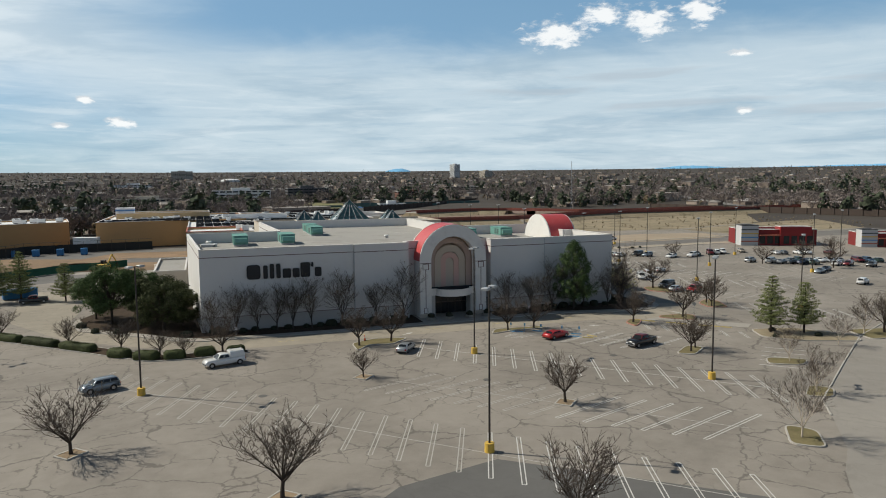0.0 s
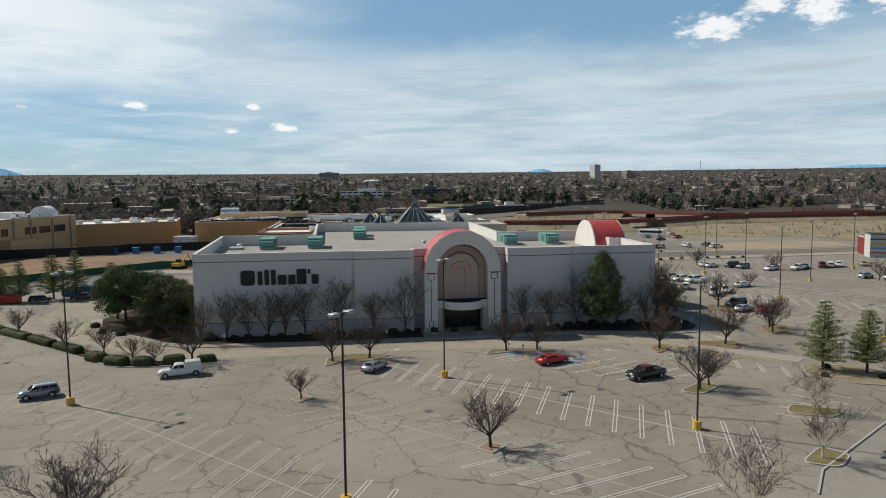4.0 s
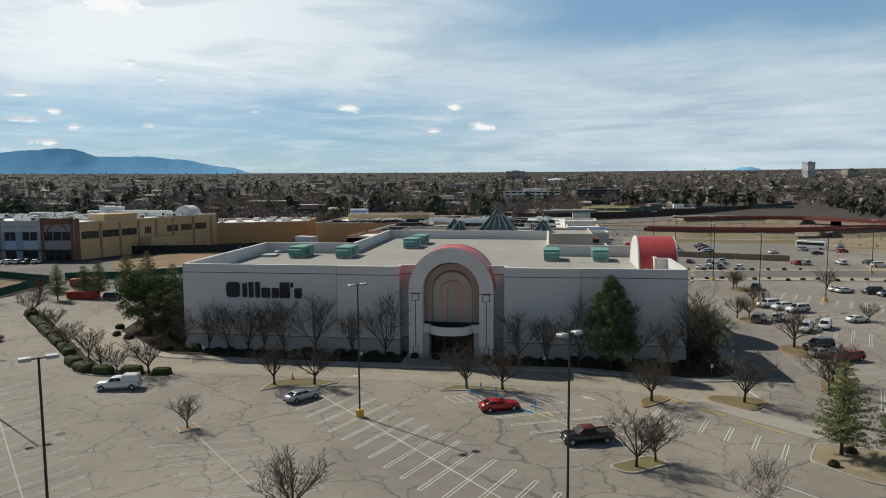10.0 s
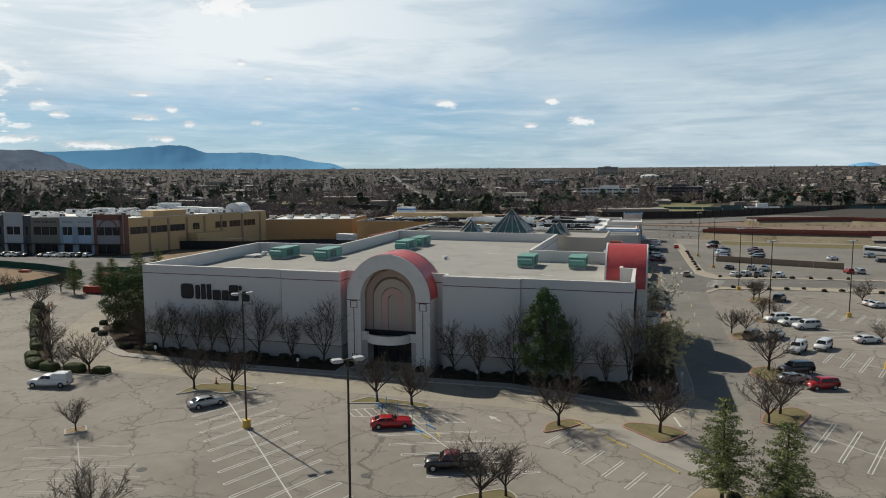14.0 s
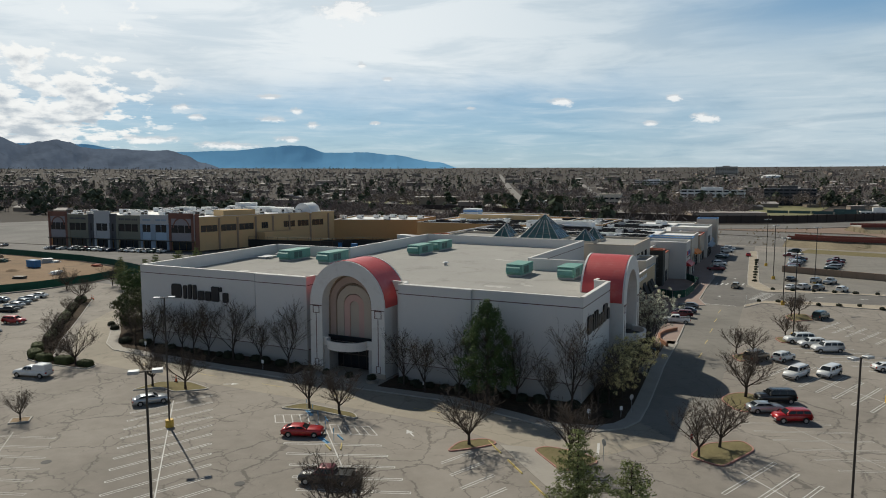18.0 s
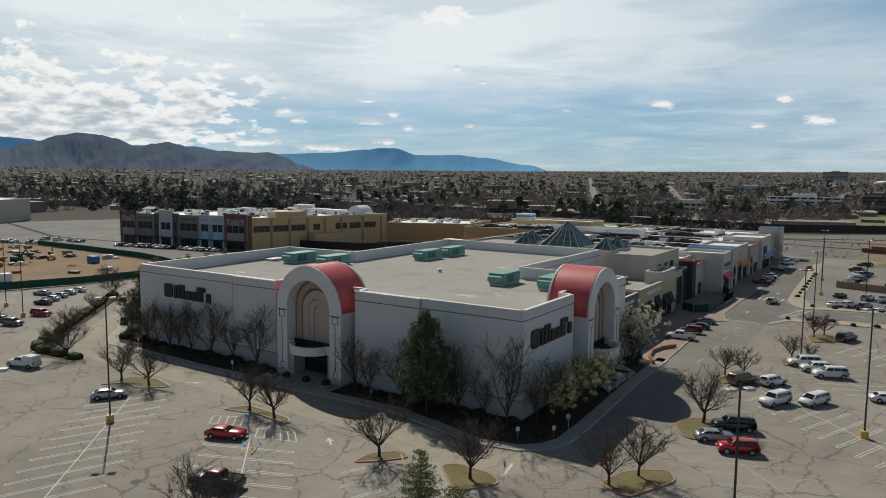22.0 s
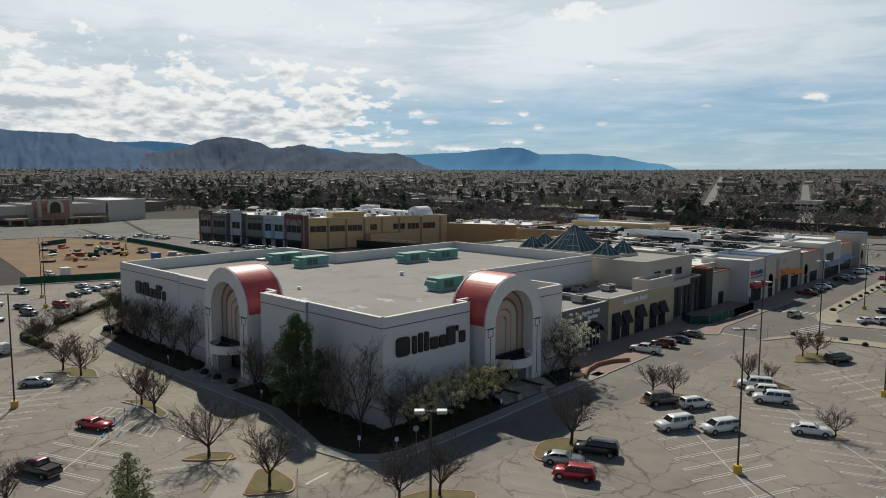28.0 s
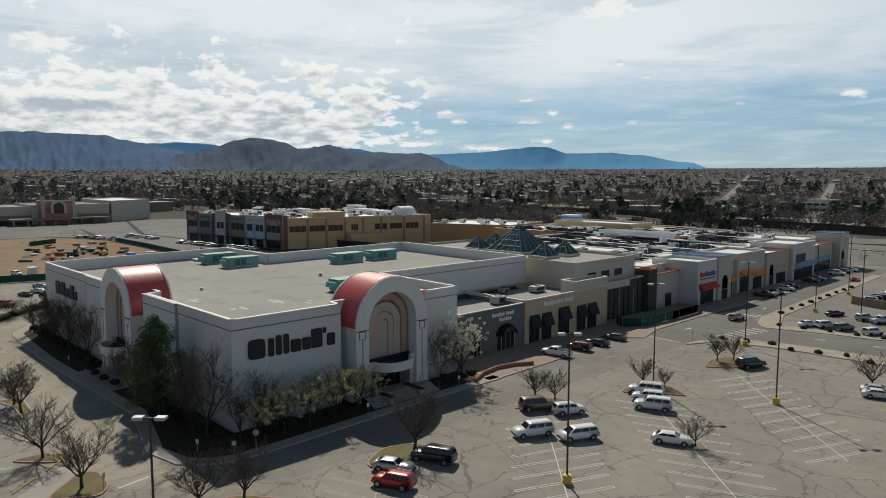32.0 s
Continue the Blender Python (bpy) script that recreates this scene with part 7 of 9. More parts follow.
def put(protos, k, x, y, s=1.0, z=0.1, sz=None):
    """Stands a tree of the kind at a place; the prototype itself takes the first."""
    t = protos[k % len(protos)]
    m = pose(x, y, z, 0, 0, (x * 37 + y * 53) % 360) @ Matrix.Diagonal((s, s, sz or s, 1))
    if t.get("free"):
        del t["free"]
        t.matrix_basis = m
        return t
    c = t.copy()
    scene.collection.objects.link(c)
    c.matrix_basis = m
    for o in t.children:
        d = o.copy()
        scene.collection.objects.link(d)
        d.parent = c
    return c


for i, (x, y, s) in enumerate(((24.1, 105.6, 1.0), (29.7, 106.6, 1.05), (3.0, 108.6, 1.0), (51.4, 107.4, 1.0), (56.4, 107.2, 1.05), (75.9, 105.0, 1.05), (87.6, 105.8, 1.05), (104.2, 138.0, 1.2), (100.4, 112.8, 0.9), (102.3, 116.7, 0.95), (101.7, 164.2, 0.8), (104.4, 165.4, 0.7), (109.6, 181.2, 0.72), (112.4, 183.0, 0.52), (127.0, 163.6, 0.58), (111.0, 204.2, 0.8), (112.6, 207.2, 0.75), (134.9, 206.2, 0.85), (20.7, 87.6, 0.6), (40.95, 68.2, 0.98), (-12.5, 71.3, 1.05), (6.1, 54.3, 1.15), (26.8, 41.0, 1.2), (71.3, 83.2, 0.9), (73.4, 84.8, 0.75), (-6.2, 110.6, 0.7), (-2.6, 109.2, 0.55), (-12.2, 116.0, 0.8), (-48.6, 148.4, 1.05), (-20.5, 122.0, 0.75), (-33, 134.6, 0.75), (110.5, 82.0, 1.2), (165.0, 166.0, 0.9), (176, 150, 1.0), (-70, 160, 1.0), (-64, 170, 0.9), (186, 170, 1.0), (205, 176, 1.1), (152.0, 192.0, 0.8))):
    put(lot_trees, i, x, y, s)
for i, (x, y, s) in enumerate(((1.6, 121.8, 0.85), (5.8, 122.3, 0.95), (9.4, 122.0, 0.8), (12.8, 122.3, 0.95), (15.6, 122.2, 0.95), (19.0, 122.3, 0.95), (24.6, 122.2, 1.15), (31.0, 121.8, 0.9), (36.4, 122.0, 1.05), (58.0, 121.8, 0.95), (62.4, 120.0, 0.95), (67.4, 121.0, 1.0), (75.6, 122.4, 1.1), (80.6, 121.0, 0.8), (83.6, 121.6, 1.2), (87.4, 126.6, 0.95), (86.4, 124.6, 0.7), (86.8, 159.0, 0.8))):
    put(wall_trees, i, x, y, s)
for i, (x, y, s) in enumerate(((58.0, 49.6, 1.0), (72.0, 60.6, 0.95), (80.6, 73.2, 0.75), (107.0, 83.0, 1.0), (95.5, 78.0, 0.7))):
    put(pale_trees, i, x, y, s)
for k, x, y, s in ((0, 88.6, 129.6, 0.95), (1, 88.6, 133.4, 1.05), (0, 88.4, 137.6, 1.05), (1, 88.5, 141.4, 1.0), (1, 88.0, 126.2, 0.8), (2, 87.8, 161.6, 1.0), (2, 86.0, 164.4, 0.85), (0, 87.0, 145.0, 0.6)):
    put(bud_trees, k, x, y, s)
for i, (x, y, s) in enumerate(((92.8, 89.2, 1.0), (97.7, 86.8, 1.0), (-39.0, 177.5, 1.15), (-43.2, 175.1, 1.2), (-49.4, 172.6, 0.95), (-53.4, 172.4, 0.9), (-56.9, 167.2, 0.9), (-29.0, 172.0, 1.0))):
    put(pines, i, x, y, s)
for i, (x, y, s) in enumerate(((-16.0, 139.5, 1.22), (-6.5, 130.5, 1.12), (-11.0, 143.0, 1.05), (-3.2, 133.0, 0.85), (-19.5, 146.0, 0.95), (-8.0, 139.0, 1.1))):
    put(evergreens, i, x, y, s)

for t in lot_trees + wall_trees + pale_trees + bud_trees + pines + evergreens:
    if t.get("free"):
        del t["free"]


def hedge(poly, height, mat, label, seed, name="hedge", size=0.11, per=70):
    """A clipped shrub: a leafy skin round a dark heart."""
    rng = random.Random(seed)
    xs, ys = [p[0] for p in poly], [p[1] for p in poly]
    cx, cy = sum(xs) / len(xs), sum(ys) / len(ys)
    h = thing(name, label, "hedge" if name == "hedge" else "shrub", pose(cx, cy, 0.1), "hedges" if name == "hedge" else "shrubs")
    loc = [(x - cx, y - cy) for x, y in poly]
    ring = round_poly(loc, 0.9, 4)
    pts = []
    for i, p in enumerate(ring):
        q = Vector(ring[(i + 1) % len(ring)])
        n = max(1, round((q - Vector(p)).length / 0.5))
        pts += [tuple(Vector(p).lerp(q, k / n)) for k in range(n)]
    n = len(pts)
    half = min(math.hypot(x, y) for x, y in pts)
    bm = bmesh.new()
    rows = []
    for inset, z in ((0.10, 0.0), (0.0, 0.35), (0.10, 0.68), (0.30, 0.90), (0.62, 1.0)):
        row = []
        for x, y in pts:
            b = 0.13 * noise.noise((x * 0.9 + cx, y * 0.9 + cy, z * 2.0)) + rng.uniform(-0.03, 0.03)
            r = math.hypot(x, y)
            k = 1 - (inset * min(half, 1.1) - b) / max(r, 0.3)
            row.append(bm.verts.new((x * k if len(poly) > 4 else x - x / max(r, 0.3) * (inset * min(half, 1.1) - b), y * k if len(poly) > 4 else y - y / max(r, 0.3) * (inset * min(half, 1.1) - b), height * (z + b * 0.5 * (z > 0)))))
        rows.append(row)
    if len(poly) == 4:
        for row, inset in zip(rows, (0.10, 0.0, 0.10, 0.30, 0.62)):
            shrunk = offset_poly(pts, inset * min(half, 1.1) * 0.8)
            for v, (x, y) in zip(row, shrunk):
                v.co.x, v.co.y = x + rng.uniform(-0.06, 0.06), y + rng.uniform(-0.06, 0.06)
    for a, b in zip(rows, rows[1:]):
        for i in range(n):
            j = (i + 1) % n
            bm.faces.new((a[i], a[j], b[j], b[i]))
    top_v = bm.verts.new((0, 0, height * 1.02))
    for i in range(n):
        bm.faces.new((rows[-1][i], rows[-1][(i + 1) % n], top_v))
    bm.normal_update()
    lb = bmesh.new()
    for f in bm.faces:
        vs = [v.co for v in f.verts]
        for k in range(max(2, int(f.calc_area() * per * 0.75))):
            u, t = rng.random(), rng.random()
            p = vs[0].lerp(vs[1], u).lerp(vs[-1].lerp(vs[-2], u) if len(vs) == 4 else vs[2], t) + f.normal * rng.uniform(-0.02, 0.09)
            o = (f.normal + Vector((rng.uniform(-1, 1), rng.uniform(-1, 1), rng.uniform(-1, 1))) * 0.7).normalized()
            a = o.cross(Vector((rng.uniform(-1, 1), rng.uniform(-1, 1), rng.uniform(-1, 1)))).normalized()
            b, s = o.cross(a), size * 0.75 * rng.uniform(0.6, 1.3)
            lb.faces.new([lb.verts.new(v) for v in (p - a * s, p + b * s * 0.6, p + a * s, p - b * s * 0.6)])
    part("heart", bm, mat, h, smooth=True)
    part("leaves", lb, mat, h, kind="stuff")
    return h


def along(p, q, w):
    p, q = Vector(p), Vector(q)
    d = (q - p).normalized()
    k = Vector((-d.y, d.x)) * w / 2
    return [tuple(p - k), tuple(q - k), tuple(q + k), tuple(p + k)]


for i, (p, q, w_, hh) in enumerate((((-50.6, 150.2), (-46.8, 146.4), 2.4, 1.3), ((-44.6, 143.6), (-36.4, 136.0), 2.0, 1.1), ((-36.0, 135.4), (-29.0, 129.0), 2.0, 1.1), ((-28.2, 128.2), (-22.4, 122.8), 2.0, 1.1), ((-21.6, 122.0), (-16.2, 117.0), 2.0, 1.1), ((-13.6, 113.4), (-10.6, 111.2), 2.2, 1.2), ((-9.8, 110.0), (-6.4, 108.2), 2.3, 1.2), ((-5.6, 108.0), (-2.4, 107.9), 2.0, 1.2), ((-1.2, 108.2), (2.0, 108.6), 2.1, 1.2), ((3.6, 108.8), (6.4, 109.0), 1.8, 0.9))):
    hedge(along(p, q, w_), hh, M_hedge, "clipped dark green hedge in the kerbed bed", 100 + i)
random.seed(31)
spots = [(-2.5, 123.0, 1.3), (2.5, 123.2, 1.4)] + [(4 + i * 2.7 + random.uniform(-0.6, 0.6), 123.3 + random.uniform(-0.5, 0.3), random.uniform(0.7, 1.2)) for i in range(13)] + [(57 + i * 2.4, 123.2 + random.uniform(-0.6, 0.3), random.uniform(0.7, 1.2)) for i in range(12)] + [(86.0 + random.uniform(-0.4, 0.6), 127 + i * 2.2, random.uniform(0.7, 1.3)) for i in range(8)] + [(86.2, 158.5 + i * 2.0, 1.1) for i in range(5)] + [(-18, 132.5, 0.9), (-14, 130, 1.0), (-21, 138, 1.0), (94, 90, 0.7), (98, 84, 0.7), (90.8, 86, 0.6), (60.4, 122, 0.9), (88.4, 121.4, 0.8)]
for i, (x, y, r) in enumerate(spots):
    hedge([(x + r * math.cos(a) * random.uniform(0.85, 1.15), y + r * math.sin(a) * random.uniform(0.85, 1.1)) for a in [k * math.pi / 3 for k in range(6)]], r * random.uniform(0.7, 1.0), M_shrub, "low dark shrub in bark mulch", 200 + i, "shrub", 0.12, 60)
for i, (x, y) in enumerate([(104 + k * 4.4, 221.5 + (k % 3) * 1.2 + k * 0.12) for k in range(14)] + [(102.0 - k * 0.1, 258 + k * 7) for k in range(9)] + [(107 + k * 5, 243.2 + k * 0.55) for k in range(8)]):
    r = 0.5 + (i * 7 % 5) * 0.09
    hedge([(x + r * math.cos(a), y + r * math.sin(a)) for a in [k * math.pi / 3 for k in range(6)]], 0.55, M_shrub, "small round shrub in a stony bed", 300 + i, "shrub", 0.12, 40)
for x, y in ((41.5, 120.8), (45.0, 120.4), (49.2, 120.4), (53.0, 120.8)):
    hedge([(x + 0.75 * math.cos(a), y + 0.75 * math.sin(a)) for a in [k * math.pi / 3 for k in range(6)]], 0.7, M_shrub, "dark shrub in a round concrete planter", int(400 + x), "shrub", 0.12, 60).location.z = 0.66

# ---- parked cars ----
def paint(name, c, metal=0.25):
    m = bpy.data.materials.new("car_paint_" + name)
    m.use_nodes = True
    n = Net(m.node_tree)
    pos = n.node("ShaderNodeNewGeometry").outputs["Position"]
    dust = n.math("MULTIPLY", n.ramp(n.noise(pos, 1.3, 4.0), 0.45, 0.75), 0.08)
    col = n.mix(dust, (*c, 1), (0.36, 0.33, 0.29, 1))
    b = n.node("ShaderNodeBsdfPrincipled", None, Base_Color=col, Roughness=0.32, Metallic=metal)
    b.inputs["Coat Weight"].default_value = 0.8
    b.inputs["Coat Roughness"].default_value = 0.08
    n.node("ShaderNodeOutputMaterial", None, Surface=b)
    return m


PAINT = {"white": paint("white", (0.74, 0.74, 0.73), 0.0), "silver": paint("silver", (0.42, 0.44, 0.46), 0.5), "grey": paint("grey", (0.13, 0.135, 0.14), 0.4), "black": paint("black", (0.012, 0.013, 0.014), 0.1), "red": paint("red", (0.42, 0.006, 0.008), 0.1), "maroon": paint("maroon", (0.14, 0.012, 0.016), 0.2), "blue": paint("blue", (0.06, 0.11, 0.18), 0.4), "navy": paint("navy", (0.015, 0.022, 0.05), 0.3), "green": paint("green", (0.02, 0.045, 0.035), 0.2), "bronze": paint("bronze", (0.20, 0.165, 0.125), 0.5), "tan": paint("tan", (0.42, 0.36, 0.28), 0.3), "slate": paint("slate", (0.22, 0.26, 0.30), 0.4)}

# length, width, profile of the lower body, cabin: (front foot, front top, rear top, rear foot), belt, roof
KINDS = {
    "sedan": (4.8, 1.84, 0.62, 0.96, 1.02, (0.95, 0.25, -1.25, -2.0), 1.44),
    "coupe": (5.0, 1.92, 0.66, 0.98, 1.04, (0.75, 0.0, -1.3, -2.15), 1.42),
    "suv": (4.7, 1.88, 0.72, 1.08, 1.14, (1.15, 0.55, -2.0, -2.3), 1.74),
    "bigsuv": (5.3, 2.02, 0.78, 1.16, 1.22, (1.3, 0.75, -2.35, -2.6), 1.94),
    "minivan": (5.1, 1.98, 0.70, 1.05, 1.14, (1.75, 0.85, -2.25, -2.5), 1.78),
    "pickup": (5.8, 1.98, 0.80, 1.14, 1.18, (1.35, 0.75, -0.75, -0.95), 1.88),
    "shellpickup": (5.9, 1.98, 0.80, 1.14, 1.18, (1.35, 0.75, -0.5, -0.7), 1.88),
}
WORD = {"sedan": "sedan", "coupe": "coupe", "suv": "sport utility vehicle", "bigsuv": "large sport utility vehicle", "minivan": "minivan", "pickup": "pickup truck", "shellpickup": "pickup truck with a white canopy shell"}


def hull(bm, prof, w, soft=0.09):
    """A side outline (anticlockwise, x and z) carried across the width with softened flanks."""
    inner = offset_poly(prof, soft)
    rows = []
    for y, line in ((-w, inner), (-w + soft * 1.3, prof), (w - soft * 1.3, prof), (w, inner)):
        rows.append([bm.verts.new((x, y, z)) for x, z in line])
    n = len(prof)
    for a, b in zip(rows, rows[1:]):
        for i in range(n):
            j = (i + 1) % n
            bm.faces.new((a[i], b[i], b[j], a[j]))
    bm.faces.new(rows[0])
    bm.faces.new(rows[-1][::-1])
    bmesh.ops.recalc_face_normals(bm, faces=bm.faces[:])


def loft(bm, rings):
    """Skins a list of closed rings of equal length and caps both ends."""
    rows = [[bm.verts.new(p) for p in ring] for ring in rings]
    n = len(rows[0])
    for a, b in zip(rows, rows[1:]):
        for i in range(n):
            j = (i + 1) % n
            bm.faces.new((a[i], a[j], b[j], b[i]))
    bm.faces.new(rows[0][::-1])
    bm.faces.new(rows[-1])
    bmesh.ops.recalc_face_normals(bm, faces=bm.faces[:])


def car_body(bm, h, w, z0, nose, hood, belt, fx, rx, tail):
    """The lower body: rounded sections from bumper to bumper, with bonnet and boot lid falling away."""
    rings = []
    top_line = [(-h, tail - 0.30), (-h + 0.06, tail - 0.12), (-h + 0.25, tail), (rx, belt), ((rx + fx) / 2, belt), (fx, belt), (fx + (h - fx) * 0.5, (belt + hood) / 2 + 0.01), (h - 0.32, hood - 0.04), (h - 0.12, (hood + nose) / 2), (h, nose - 0.16)]
    for x, top in top_line:
        k = max(0.0, (abs(x) - h * 0.72) / (h * 0.28))
        ww = w * (1 - 0.13 * k * k)
        lift = z0 + (0.14 * k * k)
        side = [(ww * 0.90, lift), (ww, lift + 0.16), (ww, lift + (top - lift) * 0.55), (ww * 0.975, top - 0.10), (ww * 0.90, top - 0.015)]
        rings.append([(x, y, z) for y, z in side] + [(x, 0, top + 0.02)] + [(x, -y, z) for y, z in side[::-1]])
    loft(bm, rings)


def car_cabin(bm, lo, hi):
    """The greenhouse: rounded rings from the belt up to a softly crowned roof."""
    rings = []
    (fx, by), rx = lo[1][:2], lo[2][0]
    (ftx, ty), rtx = hi[1][:2], hi[2][0]
    z0, z1 = lo[0][2], hi[0][2]
    for t, inset in ((0.0, 0.0), (0.5, -0.02), (0.86, -0.01), (0.96, 0.05), (1.03, 0.16), (1.08, 0.42)):
        u = min(t, 1.0)
        xa, xb, y = fx + (ftx - fx) * u - inset, rx + (rtx - rx) * u + inset, by + (ty - by) * u - inset * 0.8
        ring = round_poly([(xa, -y), (xa, y), (xb, y), (xb, -y)], 0.16, 2)
        rings.append([(px, py, z0 + (z1 - z0) * t) for px, py in ring])
    loft(bm, rings)


def wheel(parent, x, y, r, far=False):
    if far:
        bm = bmesh.new()
        tube(bm, (x, y - 0.11, r), (x, y + 0.11, r), r, r, 10)
        part("wheel", bm, M_tyre, parent)
        return
    w = new("wheel", None)
    w.parent = parent
    bm = bmesh.new()
    tube(bm, (0, -0.11, 0), (0, 0.11, 0), r, r, 14)
    t = part("tyre", bm, M_tyre, w)
    bm = bmesh.new()
    tube(bm, (0, -0.125, 0), (0, 0.125, 0), r * 0.62, r * 0.62, 10)
    part("rim", bm, M_rim, w)
    w.location = (x, y, r)


def make_car(kind, colour, far=False):
    L, W, nose, hood, belt, (fx, ftx, rtx, rx), roof = KINDS[kind]
    a = "large " if kind == "bigsuv" else ""
    c = thing("pickup_truck" if "pickup" in kind else kind if kind in ("sedan", "coupe", "minivan") else "suv", "%s %s parked on the asphalt" % (colour, WORD[kind]), "truck" if "pickup" in kind else "car", group="parked cars")
    h, w = L / 2, W / 2
    r = 0.34 if kind in ("sedan", "coupe") else 0.38
    bm = bmesh.new()
    tail = belt - 0.02 if kind not in ("pickup", "shellpickup") else belt - 0.02
    z0 = 0.24 if kind in ("sedan", "coupe") else 0.34
    car_body(bm, h, w, z0, nose, hood, belt, fx, rx, tail)
    body = part("body", bm, PAINT[colour], c, smooth=True)
    for s in () if far else (-1, 1):
        for x in (h - 0.9, -h + 0.95):
            bm = bmesh.new()
            n = 10
            pts = [(x + (r + 0.07) * math.cos(math.pi * k / n), r + (r + 0.07) * math.sin(math.pi * k / n)) for k in range(n + 1)] + [(x - r - 0.07, z0), (x + r + 0.07, z0)]
            vs = [bm.verts.new((px, s * (w + 0.004), max(pz, z0))) for px, pz in pts]
            bm.faces.new(vs if s < 0 else vs[::-1])
            part("wheel_arch", bm, M_tyre, body, "dark wheel arch")
    # cabin
    tw, bw_ = w - 0.26, w - 0.05
    bm = bmesh.new()
    lo = [(fx, -bw_, belt - 0.02), (fx, bw_, belt - 0.02), (rx, bw_, belt - 0.02), (rx, -bw_, belt - 0.02)]
    hi = [(ftx, -tw, roof - 0.06), (ftx, tw, roof - 0.06), (rtx, tw, roof - 0.06), (rtx, -tw, roof - 0.06)]
    car_cabin(bm, lo, hi)
    cabin = part("cabin", bm, PAINT["maroon" if (kind, colour) == ("pickup", "black") else colour], c, smooth=True)
    lo, hi = [Vector(v) for v in lo], [Vector(v) for v in hi]

    def pane(name, p, q, q2, p2, out, a0, a1, b0, b1):
        def at(u, v):
            return p.lerp(q, u).lerp(p2.lerp(q2, u), v) + Vector(out) * 0.022
        bm = bmesh.new()
        faces(bm, [at(a0, b0), at(a1, b0), at(a1, b1), at(a0, b1)], [(0, 1, 2, 3)])
        part(name, bm, M_car_glass, cabin)

    pane("windscreen", lo[0], lo[1], hi[1], hi[0], (1, 0, 0.6), 0.09, 0.91, 0.08, 0.90)
    pane("rear_window", lo[2], lo[3], hi[3], hi[2], (-1, 0, 0.3), 0.11, 0.89, 0.2, 0.86)
    spans = ((0.06, 0.46), (0.50, 0.93)) if kind in ("sedan", "coupe", "pickup", "shellpickup") else ((0.05, 0.33), (0.36, 0.64), (0.67, 0.95))
    for p, q, q2, p2, out in ((lo[0], lo[3], hi[3], hi[0], (0, -1, 0.3)), (lo[1], lo[2], hi[2], hi[1], (0, 1, 0.3))):
        for s0, s1 in ((0.06, 0.94),) if far else spans:
            pane("side_window", p, q, q2, p2, out, s0, s1, 0.20, 0.84)
    for s in (-1, 1):
        for x in (h - 0.9, -h + 0.95):
            wheel(c, x, s * (w - 0.1), r, far)
        if far:
            continue
        bm = bmesh.new()
        box(bm, h - 0.14, s * (w - 0.36) - 0.2, nose - 0.14, h - 0.005, s * (w - 0.36) + 0.2, nose + 0.0)
        part("headlight", bm, M_lampwhite, c)
        bm = bmesh.new()
        box(bm, -h - 0.01, s * (w - 0.22) - 0.12, tail - 0.42, -h + 0.12, s * (w - 0.22) + 0.12, tail - 0.18)
        part("tail_light", bm, M_lampred, c)
        bm = bmesh.new()
        box(bm, fx - 0.25, s * (w + 0.08) - 0.1, belt + 0.02, fx - 0.12, s * (w + 0.08) + 0.1, belt + 0.17)
        part("mirror", bm, PAINT[colour], c)
    if far:
        return c
    bm = bmesh.new()
    box(bm, h - 0.03, -w * 0.55, z0 + 0.14, h + 0.012, w * 0.55, nose - 0.18)
    part("grille", bm, M_tyre, c)
    for x in (h - 0.02, -h - 0.03):
        bm = bmesh.new()
        box(bm, x, -w * 0.9, z0 + 0.04, x + 0.05, w * 0.9, z0 + 0.16)
        part("bumper", bm, M_tyre if kind in ("sedan", "coupe") else M_rim, c)
    if kind == "pickup":
        bm = bmesh.new()
        box(bm, -h + 0.2, -w + 0.16, belt - 0.01, rx - 0.08, w - 0.16, belt + 0.035)
        part("bed_liner", bm, M_tyre, c, "dark open load bed")
        for s in (-1, 1):
            bm = bmesh.new()
            box(bm, -h + 0.1, s * (w - 0.1) - 0.06, belt, rx, s * (w - 0.1) + 0.06, belt + 0.12)
            part("bed_rail", bm, PAINT[colour], c)
    if kind == "shellpickup":
        bm = bmesh.new()
        lo2 = [(-h + 0.08, -w + 0.04, belt), (rx + 0.05, -w + 0.04, belt), (rx + 0.05, w - 0.04, belt), (-h + 0.08, w - 0.04, belt)]
        hi2 = [(-h + 0.22, -w + 0.16, belt + 0.9), (rx + 0.05, -w + 0.16, belt + 0.9), (rx + 0.05, w - 0.16, belt + 0.9), (-h + 0.22, w - 0.16, belt + 0.9)]
        faces(bm, lo2 + hi2, BOX)
        bmesh.ops.bevel(bm, geom=bm.edges[:], offset=0.07, segments=1, affect="EDGES")
        part("canopy_shell", bm, PAINT["white" if colour == "white" else colour], c, "box canopy over the load bed")
        for k in (0.8, -0.8):
            bm = bmesh.new()
            tube(bm, ((-h + rx) / 2 + k, -w + 0.2, belt + 1.0), ((-h + rx) / 2 + k, w - 0.2, belt + 1.0), 0.03, 0.03, 6)
            part("ladder_rack", bm, M_greymetal, c)
    if kind in ("suv", "bigsuv"):
        for s in (-1, 1):
            bm = bmesh.new()
            tube(bm, (ftx - 0.3, s * (tw - 0.05), roof), (rtx + 0.3, s * (tw - 0.05), roof), 0.025, 0.025, 5)
            part("roof_rail", bm, M_greymetal, c)
    return c


protos = {}


